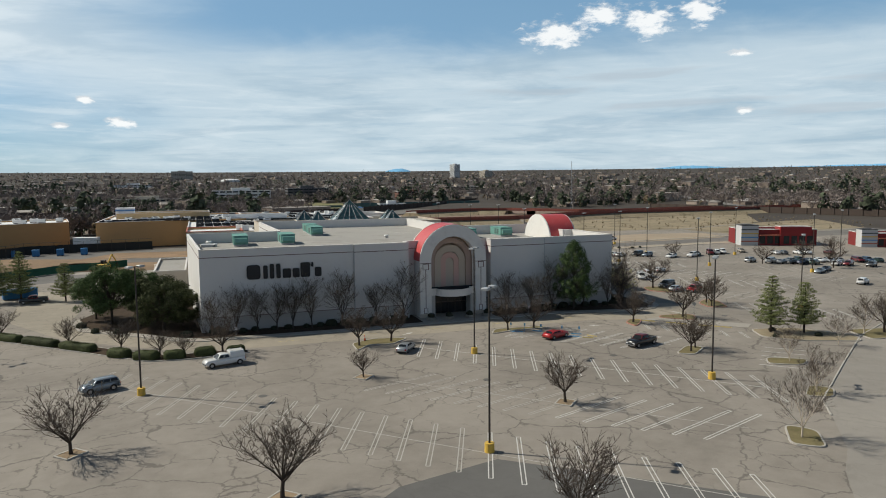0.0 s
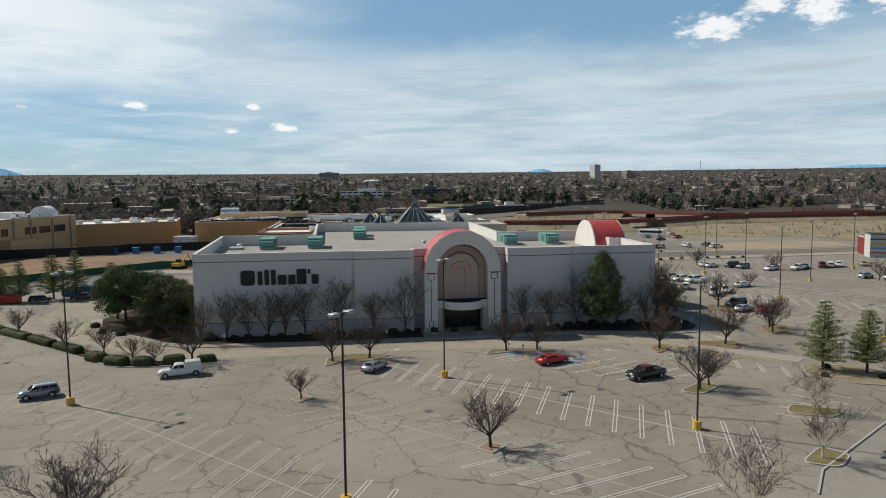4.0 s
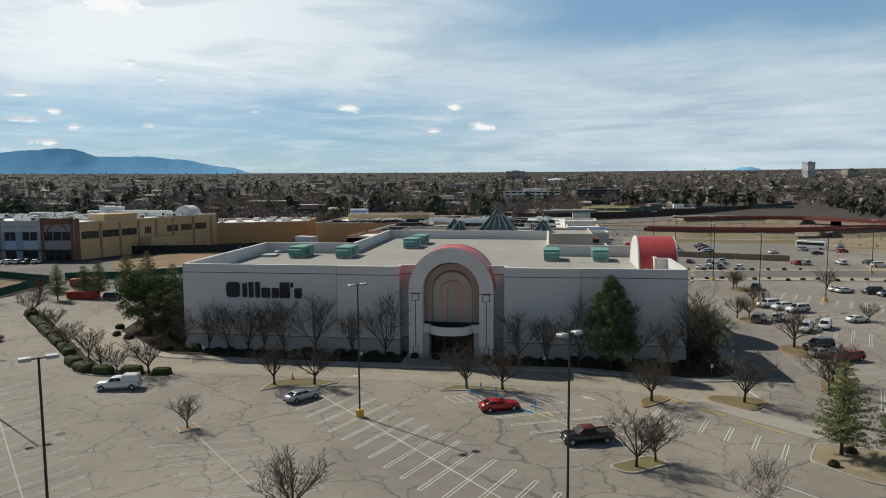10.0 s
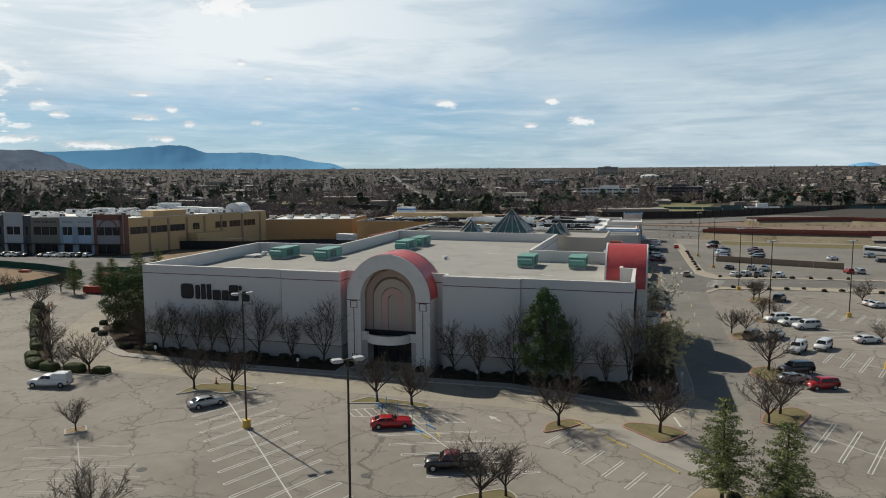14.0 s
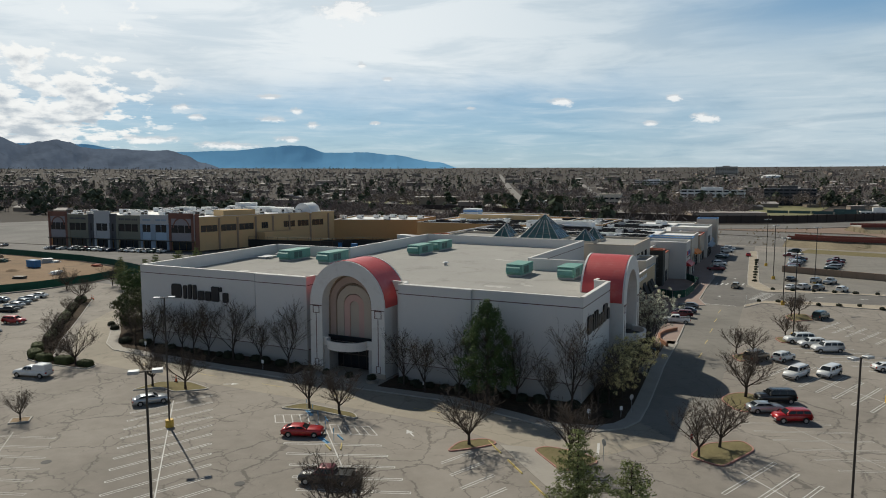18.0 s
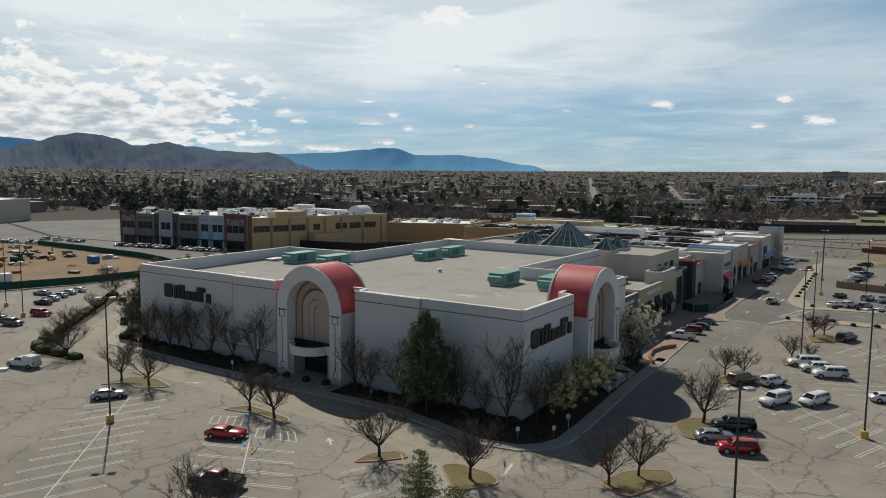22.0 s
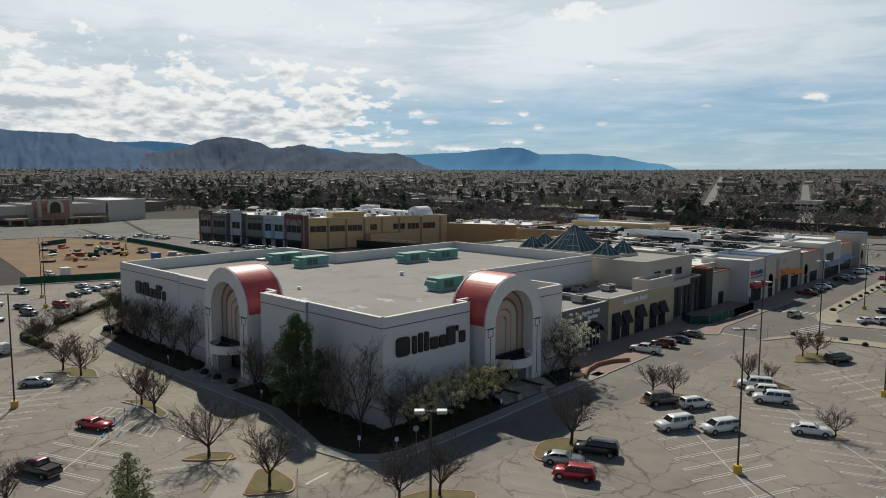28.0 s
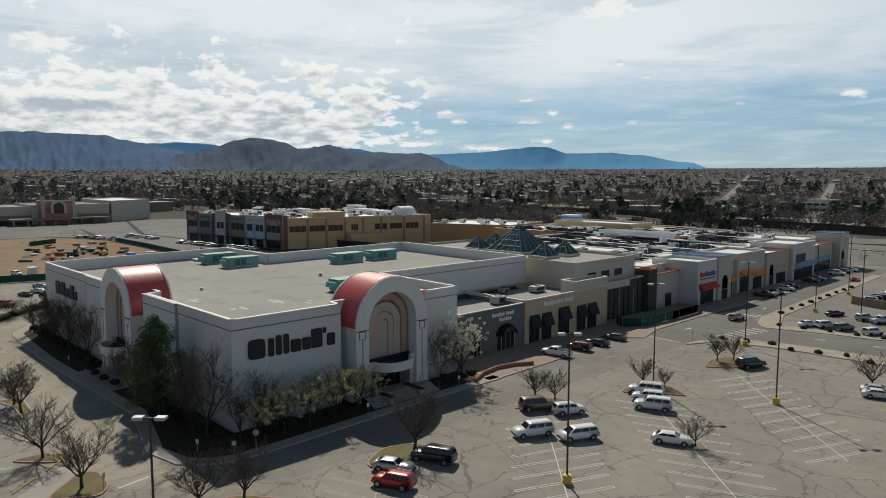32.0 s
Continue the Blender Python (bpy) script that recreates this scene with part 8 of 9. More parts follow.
def park(kind, colour, x, y, ang, far=False):
    m = pose(x, y, 0.01, 0, 0, ang)
    key = kind, colour, far
    if key not in protos:
        protos[key] = make_car(kind, colour, far)
        protos[key].matrix_basis = m
        return
    copy_thing(protos[key], m)


for kind, colour, x, y, ang in (
        ("coupe", "red", 56.5, 99.2, 22), ("pickup", "black", 66.8, 89.6, 198), ("shellpickup", "white", 3.0, 101.2, 196), ("sedan", "silver", 30.3, 99.8, 55), ("suv", "slate", -12.6, 93.6, 206),
        ("suv", "red", 109.9, 130.0, 205), ("sedan", "silver", 106.8, 132.6, 28), ("bigsuv", "black", 108.0, 137.6, 205), ("bigsuv", "white", 110.9, 152.2, 243), ("minivan", "white", 115.6, 155.4, 243), ("bigsuv", "bronze", 105.0, 160.6, 60), ("suv", "white", 109.2, 162.3, 60),
        ("bigsuv", "white", 111.9, 178.0, 205), ("suv", "white", 113.9, 175.2, 205), ("bigsuv", "white", 116.3, 172.4, 205), ("sedan", "white", 124.4, 162.7, 24), ("bigsuv", "green", 116.8, 204.6, 66), ("sedan", "white", 137.2, 201.4, 22),
        ("pickup", "white", 88.6, 186.6, 190), ("suv", "maroon", 89.0, 193.4, 190), ("sedan", "navy", 89.2, 199.0, 188), ("sedan", "grey", 89.0, 205.6, 186), ("suv", "tan", 97.6, 243.0, 84),
        ("pickup", "maroon", 89.6, 279.6, 10), ("sedan", "white", 111.6, 247.6, 66), ("suv", "white", 114.8, 248.6, 60), ("suv", "grey", 118.4, 248.6, 66), ("sedan", "black", 111.8, 264.6, 66), ("suv", "silver", 118.4, 263.6, 66), ("pickup", "silver", 122.0, 262.8, 66), ("suv", "white", 124.0, 248.0, 66),
        ("sedan", "grey", 89.8, 286.6, 8), ("suv", "white", 89.8, 294.6, 8), ("sedan", "navy", 89.0, 300.6, 6), ("sedan", "green", 88.8, 317.6, 4), ("sedan", "silver", 88.8, 324.0, 4), ("bigsuv", "white", 89.2, 341.0, 5), ("suv", "slate", 89.4, 348.0, 4), ("suv", "white", 89.6, 354.0, 4), ("sedan", "red", 97.8, 330, 92),
        ("sedan", "white", 136.4, 203.6, 22), ("bigsuv", "black", 143.2, 200.2, 205), ("suv", "slate", 145.0, 197.0, 205), ("sedan", "white", 150.2, 191.0, 205), ("sedan", "black", 152.4, 193.6, 205), ("pickup", "white", 158.8, 190.6, 205), ("sedan", "slate", 163.6, 143.4, 205), ("sedan", "navy", 168.6, 146.0, 205), ("suv", "white", 156.0, 123.8, 25),
        ("sedan", "slate", -67.0, 139.6, 200), ("sedan", "black", -52.6, 132.6, 200), ("sedan", "silver", -56.6, 136.6, 200), ("sedan", "slate", -59.4, 140.2, 200), ("sedan", "silver", -62.6, 144.2, 200), ("sedan", "white", -64.6, 148.0, 200), ("suv", "grey", -68.6, 124.2, 20), ("pickup", "white", -52.0, 113.4, 20), ("sedan", "black", -42.6, 117.4, 20), ("suv", "grey", -33.0, 116.2, 20), ("suv", "red", -38.6, 125.0, 20), ("suv", "navy", -44.5, 171.0, 10), ("pickup", "black", -35.5, 172.5, 190), ("sedan", "silver", -30.5, 108.6, 20), ("suv", "white", -101.0, 141.0, 10), ("sedan", "grey", -28.0, 98.0, 205)):
    park(kind, colour, x, y, ang, y > 240 or x > 140 or x < -45)
# fuller rows farther off
random.seed(77)
cols = ("white", "white", "silver", "silver", "grey", "black", "red", "blue", "navy", "maroon", "tan", "slate", "white", "green")
kinds = ("sedan", "suv", "sedan", "bigsuv", "pickup", "suv", "minivan", "sedan")
for x0, y0, dx_, dy_, n, ang, fill in ((165, 171, 2.15, -2.1, 12, 22, 0.85), (157, 193, 3.0, 0.3, 10, 60, 0.8), (176.5, 166.6, 2.7, -1.2, 10, 70, 0.85), (-176, 229, 3.1, 0.55, 20, 98, 0.85), (112, 290, 0.3, 3.0, 12, 5, 0.6), (124, 288, 0.3, 3.0, 14, 5, 0.5), (140, 262, 3.0, 0.4, 12, 95, 0.35), (-250, 200, 3.0, 1.2, 14, 110, 0.5), (-240, 222, 3.0, 0.6, 12, 110, 0.4), (112, 330, 0.3, 3.0, 10, 5, 0.5), (150, 300, 5.0, 4.0, 8, 40, 0.5), (190, 186, 2.4, -1.0, 8, 70, 0.7)):
    for i in range(n):
        if random.random() < fill:
            park(random.choice(kinds), random.choice(cols), x0 + dx_ * i, y0 + dy_ * i, ang + random.choice((0, 180)) + random.uniform(-3, 3), True)

# ---- freeway, walls, distant city and hills ----
M_soundwall = material("brown_sound_wall", (0.075, 0.055, 0.045), 0.9, var=0.15, scale=0.1, grain=1.0)
M_bridge = material("oxide_red_bridge", (0.20, 0.06, 0.045), 0.85, var=0.12, scale=0.1, grain=1.0)
M_house_wall = material("adobe_house_wall", (0.34, 0.275, 0.225), 0.9, var=0.2, scale=0.03, grain=0.5, island=0.35)
M_house_roof = material("pale_house_roof", (0.34, 0.31, 0.285), 0.85, var=0.2, scale=0.03, grain=0.5, island=0.5)
M_far_bare = material("far_bare_trees", (0.205, 0.172, 0.158), 0.95, var=0.3, scale=0.012, grain=0.06, island=0.0, spec=0.05)
M_far_green = material("far_evergreens", (0.08, 0.095, 0.064), 0.95, var=0.3, scale=0.02, grain=0.2, island=0.2, spec=0.05)
M_far_tan = material("far_dry_trees", (0.24, 0.19, 0.125), 0.95, var=0.3, scale=0.02, grain=0.2, island=0.1, spec=0.05)


def ribbon(name, pts, width, z, mat, label, category):
    bm = bmesh.new()
    strip(bm, pts, width, z - 0.3, z)
    return solo(name, bm, mat, label, category, "structure")


WALL = [(-520, 735), (-420, 690), (-255, 618), (-155, 612), (-50, 556), (8, 545), (60, 530), (120, 560), (200, 640), (320, 780)]
ribbon("freeway", [(-900, 860)] + [(x, y - 62) for x, y in WALL] + [(420, 860)], 34, 0.3, M_asphalt_new, "grey freeway crossing behind the mall", "road")
ribbon("cross_street", [(60, 440), (140, 420), (260, 430), (400, 420), (520, 330), (620, 200)], 20, 0.25, M_asphalt_new, "grey street beyond the dry field", "road")
for line, h, label in ([WALL, 5.0, "long brown sound wall beside the freeway"], [[(380, 520), (408, 412), (432, 330), (470, 250)], 4.5, "long brown sound wall beyond the street"]):
    sw = thing("sound_wall", label, "wall", group="sound walls")
    for a, b in zip(line, line[1:]):
        n = max(1, round((Vector(b) - Vector(a)).length / 9.0))
        for k in range(n):
            p, q = Vector(a).lerp(Vector(b), k / n), Vector(a).lerp(Vector(b), (k + 0.97) / n)
            bm = bmesh.new()
            strip(bm, [tuple(p), tuple(q)], 0.4, 0, h)
            part("wall_panel", bm, M_soundwall, sw)
            bm = bmesh.new()
            box(bm, p.x - 0.35, p.y - 0.35, 0, p.x + 0.35, p.y + 0.35, h + 0.3)
            part("pilaster", bm, M_soundwall, sw)
bridge = thing("overpass", "low oxide-red freeway overpass with parapet walls on earth banks", "bridge")
for line, gaps in (([(112, 384), (130, 379), (150, 378), (182, 376), (205, 383), (235, 401), (276, 414), (360, 414), (470, 428)], (3,)), ([(150, 482), (180, 494), (205, 500), (226, 490), (240, 470), (262, 442), (290, 430), (390, 440)], (3, 4))):
    pts = [Vector(p) for p in line]
    side = []
    for i, p in enumerate(pts):
        u = (pts[min(i + 1, len(pts) - 1)] - pts[max(i - 1, 0)]).normalized()
        side.append(Vector((-u.y, u.x)))
    for i in range(len(pts) - 1):
        ends = ((pts[i], side[i]), (pts[i + 1], side[i + 1]))

        def beam(name, o0, o1, z0, z1, mat, label="", foot=0.0):
            bm = bmesh.new()
            low = [(*(p + k * o), z0) for (p, k), o in zip(ends, (o0 - foot, o0 - foot))] + [(*(p + k * (o1 + foot)), z0) for p, k in ends[::-1]]
            high = [(*(p + k * o0), z1) for p, k in ends] + [(*(p + k * o1), z1) for p, k in ends[::-1]]
            faces(bm, low + high, BOX)
            part(name, bm, mat, bridge, label)
        beam("deck", 0.0, 12.0, 2.9, 3.5, M_concrete)
        beam("parapet", -0.3, 0.2, 3.0, 4.5, M_bridge, "oxide-red parapet")
        beam("parapet", 11.8, 12.3, 3.0, 4.5, M_bridge, "oxide-red parapet")
        if i in gaps:
            for q, k in ends:
                bm = bmesh.new()
                box(bm, q.x - 1.2, q.y + 1, 0, q.x + 1.2, q.y + 11, 2.9)
                part("abutment", bm, M_concrete, bridge)
        else:
            beam("bank", 0.1, 11.9, -0.05, 2.88, M_drygrass, "dry grass earth bank", 8.0)
bm = bmesh.new()
slab(bm, [(178, 312), (200, 305), (235, 300), (320, 330), (380, 405), (300, 404), (235, 392), (206, 372), (190, 360), (180, 335)], -0.1, 0.006)
solo("dry_field", bm, M_drygrass, "dry yellow-grass field below the overpass", "field", "structure")
bm = bmesh.new()
slab(bm, [(240, 262), (330, 268), (372, 335), (318, 326), (238, 297)], -0.1, 0.007)
solo("dry_field_east", bm, M_drygrass, "dry yellow-grass field beyond the restaurants", "field", "structure")
bm = bmesh.new()
slab(bm, round_poly([(164, 245), (184, 246), (226, 250), (232, 274), (202, 281), (181, 278), (166, 260)], 4), -0.1, 0.012)
solo("gravel_lot", bm, material("sandy_gravel", (0.36, 0.285, 0.205), 0.95, var=0.25, scale=0.05, grain=0.8, dirt=(0.26, 0.21, 0.15), dirt_amount=0.5), "bare sandy lot beside the car park", "field", "structure")
bm = bmesh.new()
slab(bm, [(116, 352), (150, 346), (182, 344), (186, 362), (180, 364), (148, 362), (120, 369)], -0.1, 0.02)
solo("grass_verge", bm, M_grass, "strip of dull green grass below the overpass", "grass", "structure")
for poly in ([(-330, 700), (-255, 632), (-155, 626), (-60, 575), (-20, 640), (-60, 720), (-220, 800)], [(10, 620), (70, 590), (130, 640), (150, 760), (60, 840), (20, 760)]):
    bm = bmesh.new()
    vs = [bm.verts.new((x, y, land(x, y) + 0.25)) for x, y in poly]
    bm.faces.new(vs)
    solo("park_lawn", bm, material("winter_lawn", (0.19, 0.18, 0.085), 0.95, var=0.3, scale=0.03, grain=0.3, dirt=(0.12, 0.13, 0.05), dirt_amount=0.6), "winter lawn of a park behind the sound wall", "lawn", "structure")
rw = thing("retaining_wall", "long brown concrete retaining wall in the car park", "wall")
for k in range(9):
    p, q = Vector((109.5, 285)).lerp(Vector((147, 272)), k / 9), Vector((109.5, 285)).lerp(Vector((147, 272)), (k + 0.98) / 9)
    bm = bmesh.new()
    strip(bm, [tuple(p), tuple(q)], 0.4, 0, 2.1)
    part("wall_panel", bm, M_brown_band, rw)
bm = bmesh.new()
slab(bm, [(180, 400), (300, 470), (290, 540), (60, 510), (60, 474), (150, 470)], -0.1, 0.01)
solo("road_works", bm, material("red_earth", (0.23, 0.16, 0.12), 0.95, var=0.2, scale=0.04, grain=0.8), "bare red earth round the freeway ramps", "field", "structure")

bm = bmesh.new()
slab(bm, [(60, 376), (112, 376), (128, 392), (176, 400), (150, 462), (60, 468), (-140, 492), (-150, 440), (-60, 400)], -0.1, 0.012)
solo("freeway_ramps", bm, M_asphalt_new, "grey asphalt freeway lanes and ramps behind the shops", "road", "structure")
for k in range(3):
    bm = bmesh.new()
    flat_line(bm, (-140, 448 + k * 12), (150, 412 + k * 14), 0.3, 0.03)
    solo("lane_line", bm, M_white_line, "white lane line on the freeway", "road marking", "structure", group="freeway lane lines")

# block wall and cars along the far streets
for i, (x, y, a) in enumerate(((404, 486, -75), (410, 450, -75), (415, 430, 105), (420, 405, -75), (426, 380, 105), (430, 362, -75), (398, 500, 105), (418, 415, 105), (165, 297, 20), (177, 305, 20), (170, 258, 10), (440, 340, -70), (-60, 556, 170), (-20, 548, 172), (60, 545, 0), (-260, 580, 175))):
    park(("sedan", "suv", "bigsuv", "pickup")[i % 4], ("white", "silver", "navy", "red", "white", "black")[i % 6], x, y, a, True)
bus = thing("motor_coach", "long white motor coach on the far lot", "bus", pose(171, 320, 0, 0, 0, -40))
bm = bmesh.new()
hull(bm, [(-6, 0.5), (6, 0.5), (6.1, 2.0), (5.8, 3.3), (-6, 3.3)], 1.3)
part("body", bm, M_whitemetal, bus)
for s in (-1, 1):
    bm = bmesh.new()
    box(bm, -5.4, s * 1.31 - 0.01, 1.7, 5.2, s * 1.31 + 0.01, 2.7)
    part("window_band", bm, M_car_glass, bus)
    for x in (-3.8, 4.0):
        bm = bmesh.new()
        tube(bm, (x, s * 1.0, 0.5), (x, s * 1.32, 0.5), 0.5, 0.5, 12)
        part("wheel", bm, M_tyre, bus)
tw = thing("radio_mast", "thin grey lattice mast beyond the field", "mast", pose(300, 520, 0))
bm = bmesh.new()
for a, b in (((-0.6, -0.6), (0.15, 0.15)), ((0.6, -0.6), (0.15, -0.15)), ((0, 0.7), (0, 0.2))):
    tube(bm, (*a, 0), (*b, 42), 0.12, 0.06, 4)
part("legs", bm, M_greymetal, tw)


def landmark(name, label, x, y, sx, sy, h, wall, floors, cols_, turn=0.0, z=None):
    b = thing(name, label, "building", pose(x, y, land(x, y) - 1 if z is None else z, 0, 0, turn))
    block(b, [(-sx / 2, -sy / 2), (sx / 2, -sy / 2), (sx / 2, sy / 2), (-sx / 2, sy / 2)], h, wall, M_roof, 0.6)
    for f in range(floors):
        for side, (wid, off) in enumerate(((sx, sy / 2), (sy, sx / 2))):
            bm = bmesh.new()
            z0, z1 = h * (f + 0.45) / floors, h * (f + 0.85) / floors
            n = max(2, cols_ if side == 0 else round(cols_ * sy / sx))
            for k in range(n):
                a, c = -wid / 2 + wid * (k + 0.12) / n, -wid / 2 + wid * (k + 0.9) / n
                if side == 0:
                    box(bm, a, -off - 0.12, z0, c, -off + 0.02, z1)
                else:
                    box(bm, off - 0.02, a, z0, off + 0.12, c, z1)
                    box(bm, -off - 0.12, a, z0, -off + 0.02, c, z1)
            part("window_band", bm, M_dark_glass, b, kind="stuff")
    bm = bmesh.new()
    box(bm, -sx * 0.18, -sy * 0.25, h - 0.5, sx * 0.15, sy * 0.25, h + 3)
    part("plant_room", bm, wall, b)
    return b


landmark("office_block", "white low office block with ribbon windows", 46, 815, 62, 26, 15, M_whitemetal, 4, 9)
landmark("office_block", "dark low office block with stepped floors", 118, 805, 46, 26, 17, M_charcoal, 5, 8)
landmark("office_block", "long beige low building among trees", -48, 760, 68, 22, 9, M_cream, 2, 12)
landmark("office_block", "brown brick low building among trees", 262, 860, 44, 18, 9, M_brick, 3, 10)
landmark("tower_block", "white high-rise tower on the horizon", 903, 2435, 27, 27, 50, M_whitemetal, 14, 8, 20)
landmark("tower_block", "beige mid-rise block on the horizon", 1011, 2392, 40, 30, 26, M_cream, 7, 8, 20)
landmark("tower_block", "wide beige slab block on the horizon", -52, 2596, 70, 30, 30, M_cream, 7, 12)
landmark("office_block", "long low white school building among trees", -120, 1500, 70, 24, 9, M_whitemetal, 2, 10)
landmark("office_block", "low tan building among bare trees", 420, 1100, 60, 24, 8, M_tan_band, 2, 10)
landmark("office_block", "low grey warehouse by the freeway", -80, 640, 60, 30, 7, M_lightgrey, 1, 9)
courts = thing("tennis_court_fence", "long green windscreen fences of tennis courts", "fence")
for x0, x1, y in ((100, 230, 668), (150, 290, 700)):
    for k in range(8):
        bm = bmesh.new()
        xa, xb = x0 + (x1 - x0) * k / 8, x0 + (x1 - x0) * (k + 0.96) / 8
        box(bm, xa, y, land(xa, y) - 0.3, xb, y + 0.2, land(xa, y) + 2.4)
        part("windscreen", bm, M_teal_dark, courts)
landmark("pavilion", "low white pavilion beside the courts", 178, 655, 26, 12, 4.5, M_whitemetal, 1, 8)
dome = thing("domed_hall", "hall with a pale shallow dome on the horizon", "building", pose(93, 2195, land(93, 2195)))
bm = bmesh.new()
for k in range(6):
    t0, t1 = math.pi / 2 * k / 6, math.pi / 2 * (k + 1) / 6
    tube(bm, (0, 0, 4 + 5 * math.sin(t0)), (0, 0, 4 + 5 * math.sin(t1)), 28 * math.cos(t0), max(0.2, 28 * math.cos(t1)), 20)
tube(bm, (0, 0, -1), (0, 0, 4), 29, 29, 20)
part("shell", bm, M_whitemetal, dome)

# the distant town: houses and trees, past counting
rng = random.Random(404)


def clear(x, y):
    """Open ground where no far tree or house stands."""
    if -500 < x < 345 and -90 < y < 385:
        return not (-500 < x < -480)
    if 60 < x < 440 and 385 < y < 560:
        return True
    if 110 < x < 430 and 230 < y < 400 or 90 < x < 300 and 560 < y < 735:
        return True
    for (xa, ya), (xb, yb) in zip(WALL, WALL[1:]):
        if xa <= x < xb:
            return (-135 if x > -150 else -72) < y - ya - (yb - ya) * (x - xa) / (xb - xa) < 5
    return False


def spot(r0, r1):
    az = radians(rng.uniform(28, 182)) if rng.random() < 0.9 else rng.uniform(0, 2 * math.pi)
    r = 1.0 / rng.uniform(1.0 / r1, 1.0 / r0) if rng.random() < 0.6 else rng.uniform(r0, r1)
    return 80 + r * math.cos(az), 60 + r * math.sin(az), r


# streets running out through the town
STREETS = [[(-105, 650), (-151, 776), (-330, 1220), (-560, 1800), (-900, 2650)], [(-3, 592), (-70, 820), (-200, 1260), (-358, 1793)], [(-560, 830), (-300, 900), (100, 1010), (600, 1130)], [(-900, 1000), (-500, 1180), (100, 1390), (900, 1620)], [(450, 480), (600, 800), (820, 1250), (1200, 2100)]]
M_street = material("pale_street", (0.20, 0.185, 0.17), 0.9, var=0.12, scale=0.03, grain=0.4)
for line in STREETS:
    bm = bmesh.new()
    pts = []
    for a, b in zip(line, line[1:]):
        n = max(2, round((Vector(b) - Vector(a)).length / 60))
        pts += [Vector(a).lerp(Vector(b), k / n) for k in range(n)]
    for a, b in zip(pts, pts[1:]):
        d = (b - a).normalized()
        k = Vector((-d.y, d.x)) * 5.5
        faces(bm, [(p.x, p.y, land(p.x, p.y) + 0.35) for p in (a - k, b - k, b + k, a + k)], [(0, 1, 2, 3)])
    solo("town_street", bm, M_street, "pale street running out through the town", "road", "structure", group="town streets")
LANES = [(Vector(a), Vector(b)) for line in STREETS for a, b in zip(line, line[1:])]


def on_street(x, y, gap):
    p = Vector((x, y))
    for a, b in LANES:
        d = b - a
        t = (p - a).dot(d) / d.length_squared
        if 0 <= t <= 1 and (a + d * t - p).length < gap:
            return True
    return False


walls_v, walls_f, roofs_v, roofs_f = [], [], [], []
taken = set()
for i in range(2300):
    x, y, r = spot(340, 3600)
    u_, v_ = x * 0.946 + y * 0.324, y * 0.946 - x * 0.324
    u_, v_ = round(u_ / 21), round(v_ / 34)
    if (u_, v_) in taken:
        continue
    taken.add((u_, v_))
    u_, v_ = u_ * 21 + rng.uniform(-2, 2), v_ * 34 + rng.uniform(-3, 3)
    x, y = u_ * 0.946 - v_ * 0.324, v_ * 0.946 + u_ * 0.324
    if clear(x, y) or on_street(x, y, 15):
        continue
    z = land(x, y) - 0.3
    big = rng.random() < 0.1
    a, b, h = (rng.uniform(9, 20), rng.uniform(8, 12), rng.uniform(3.0, 4.2)) if not big else (rng.uniform(20, 50), rng.uniform(15, 30), rng.uniform(5, 9))
    t = rng.choice((0.0, 0.0, math.pi / 2)) + 0.33 + rng.uniform(-0.05, 0.05)
    ct, st = math.cos(t), math.sin(t)
    base = [(x + (sx * a * ct - sy * b * st) / 2, y + (sx * a * st + sy * b * ct) / 2) for sx, sy in ((-1, -1), (1, -1), (1, 1), (-1, 1))]
    k = len(walls_v)
    walls_v += [(*p, z) for p in base] + [(*p, z + h) for p in base]
    walls_f += [tuple(k + q for q in f) for f in BOX[1:]]
    k = len(roofs_v)
    rise = 0.3 if big or rng.random() < 0.35 else rng.uniform(1.2, 2.4)
    over = [(x + (sx * (a + 1) * ct - sy * (b + 1) * st) / 2, y + (sx * (a + 1) * st + sy * (b + 1) * ct) / 2) for sx, sy in ((-1, -1), (1, -1), (1, 1), (-1, 1))]
    ridge = [(x + s * a * 0.42 * ct, y + s * a * 0.42 * st) for s in (-1, 1)]
    roofs_v += [(*p, z + h) for p in over] + [(*p, z + h + rise) for p in ridge]
    roofs_f += [(k, k + 1, k + 5, k + 4), (k + 2, k + 3, k + 4, k + 5), (k + 1, k + 2, k + 5), (k + 3, k, k + 4)]
town = tagged(new("far_houses"), "low adobe and pale-roofed houses of the distant town", "houses", kind="stuff")
for nm, v, f, mat in (("walls", walls_v, walls_f, M_house_wall), ("roofs", roofs_v, roofs_f, M_house_roof)):
    me = bpy.data.meshes.new(nm)
    me.from_pydata(v, [], f)
    me.materials.append(mat)
    tagged(part(nm, me, None, town), kind="stuff")


def quad_at(c, o, size, slim, rng):
    """A leaf quad at c facing roughly along o."""
    o = Vector(o).normalized()
    a = o.cross(Vector((rng.uniform(-1, 1), rng.uniform(-1, 1), rng.uniform(-1, 1)))).normalized()
    b = o.cross(a)
    c = Vector(c)
    return [c - a * size, c + b * size * slim, c + a * size, c - b * size * slim]


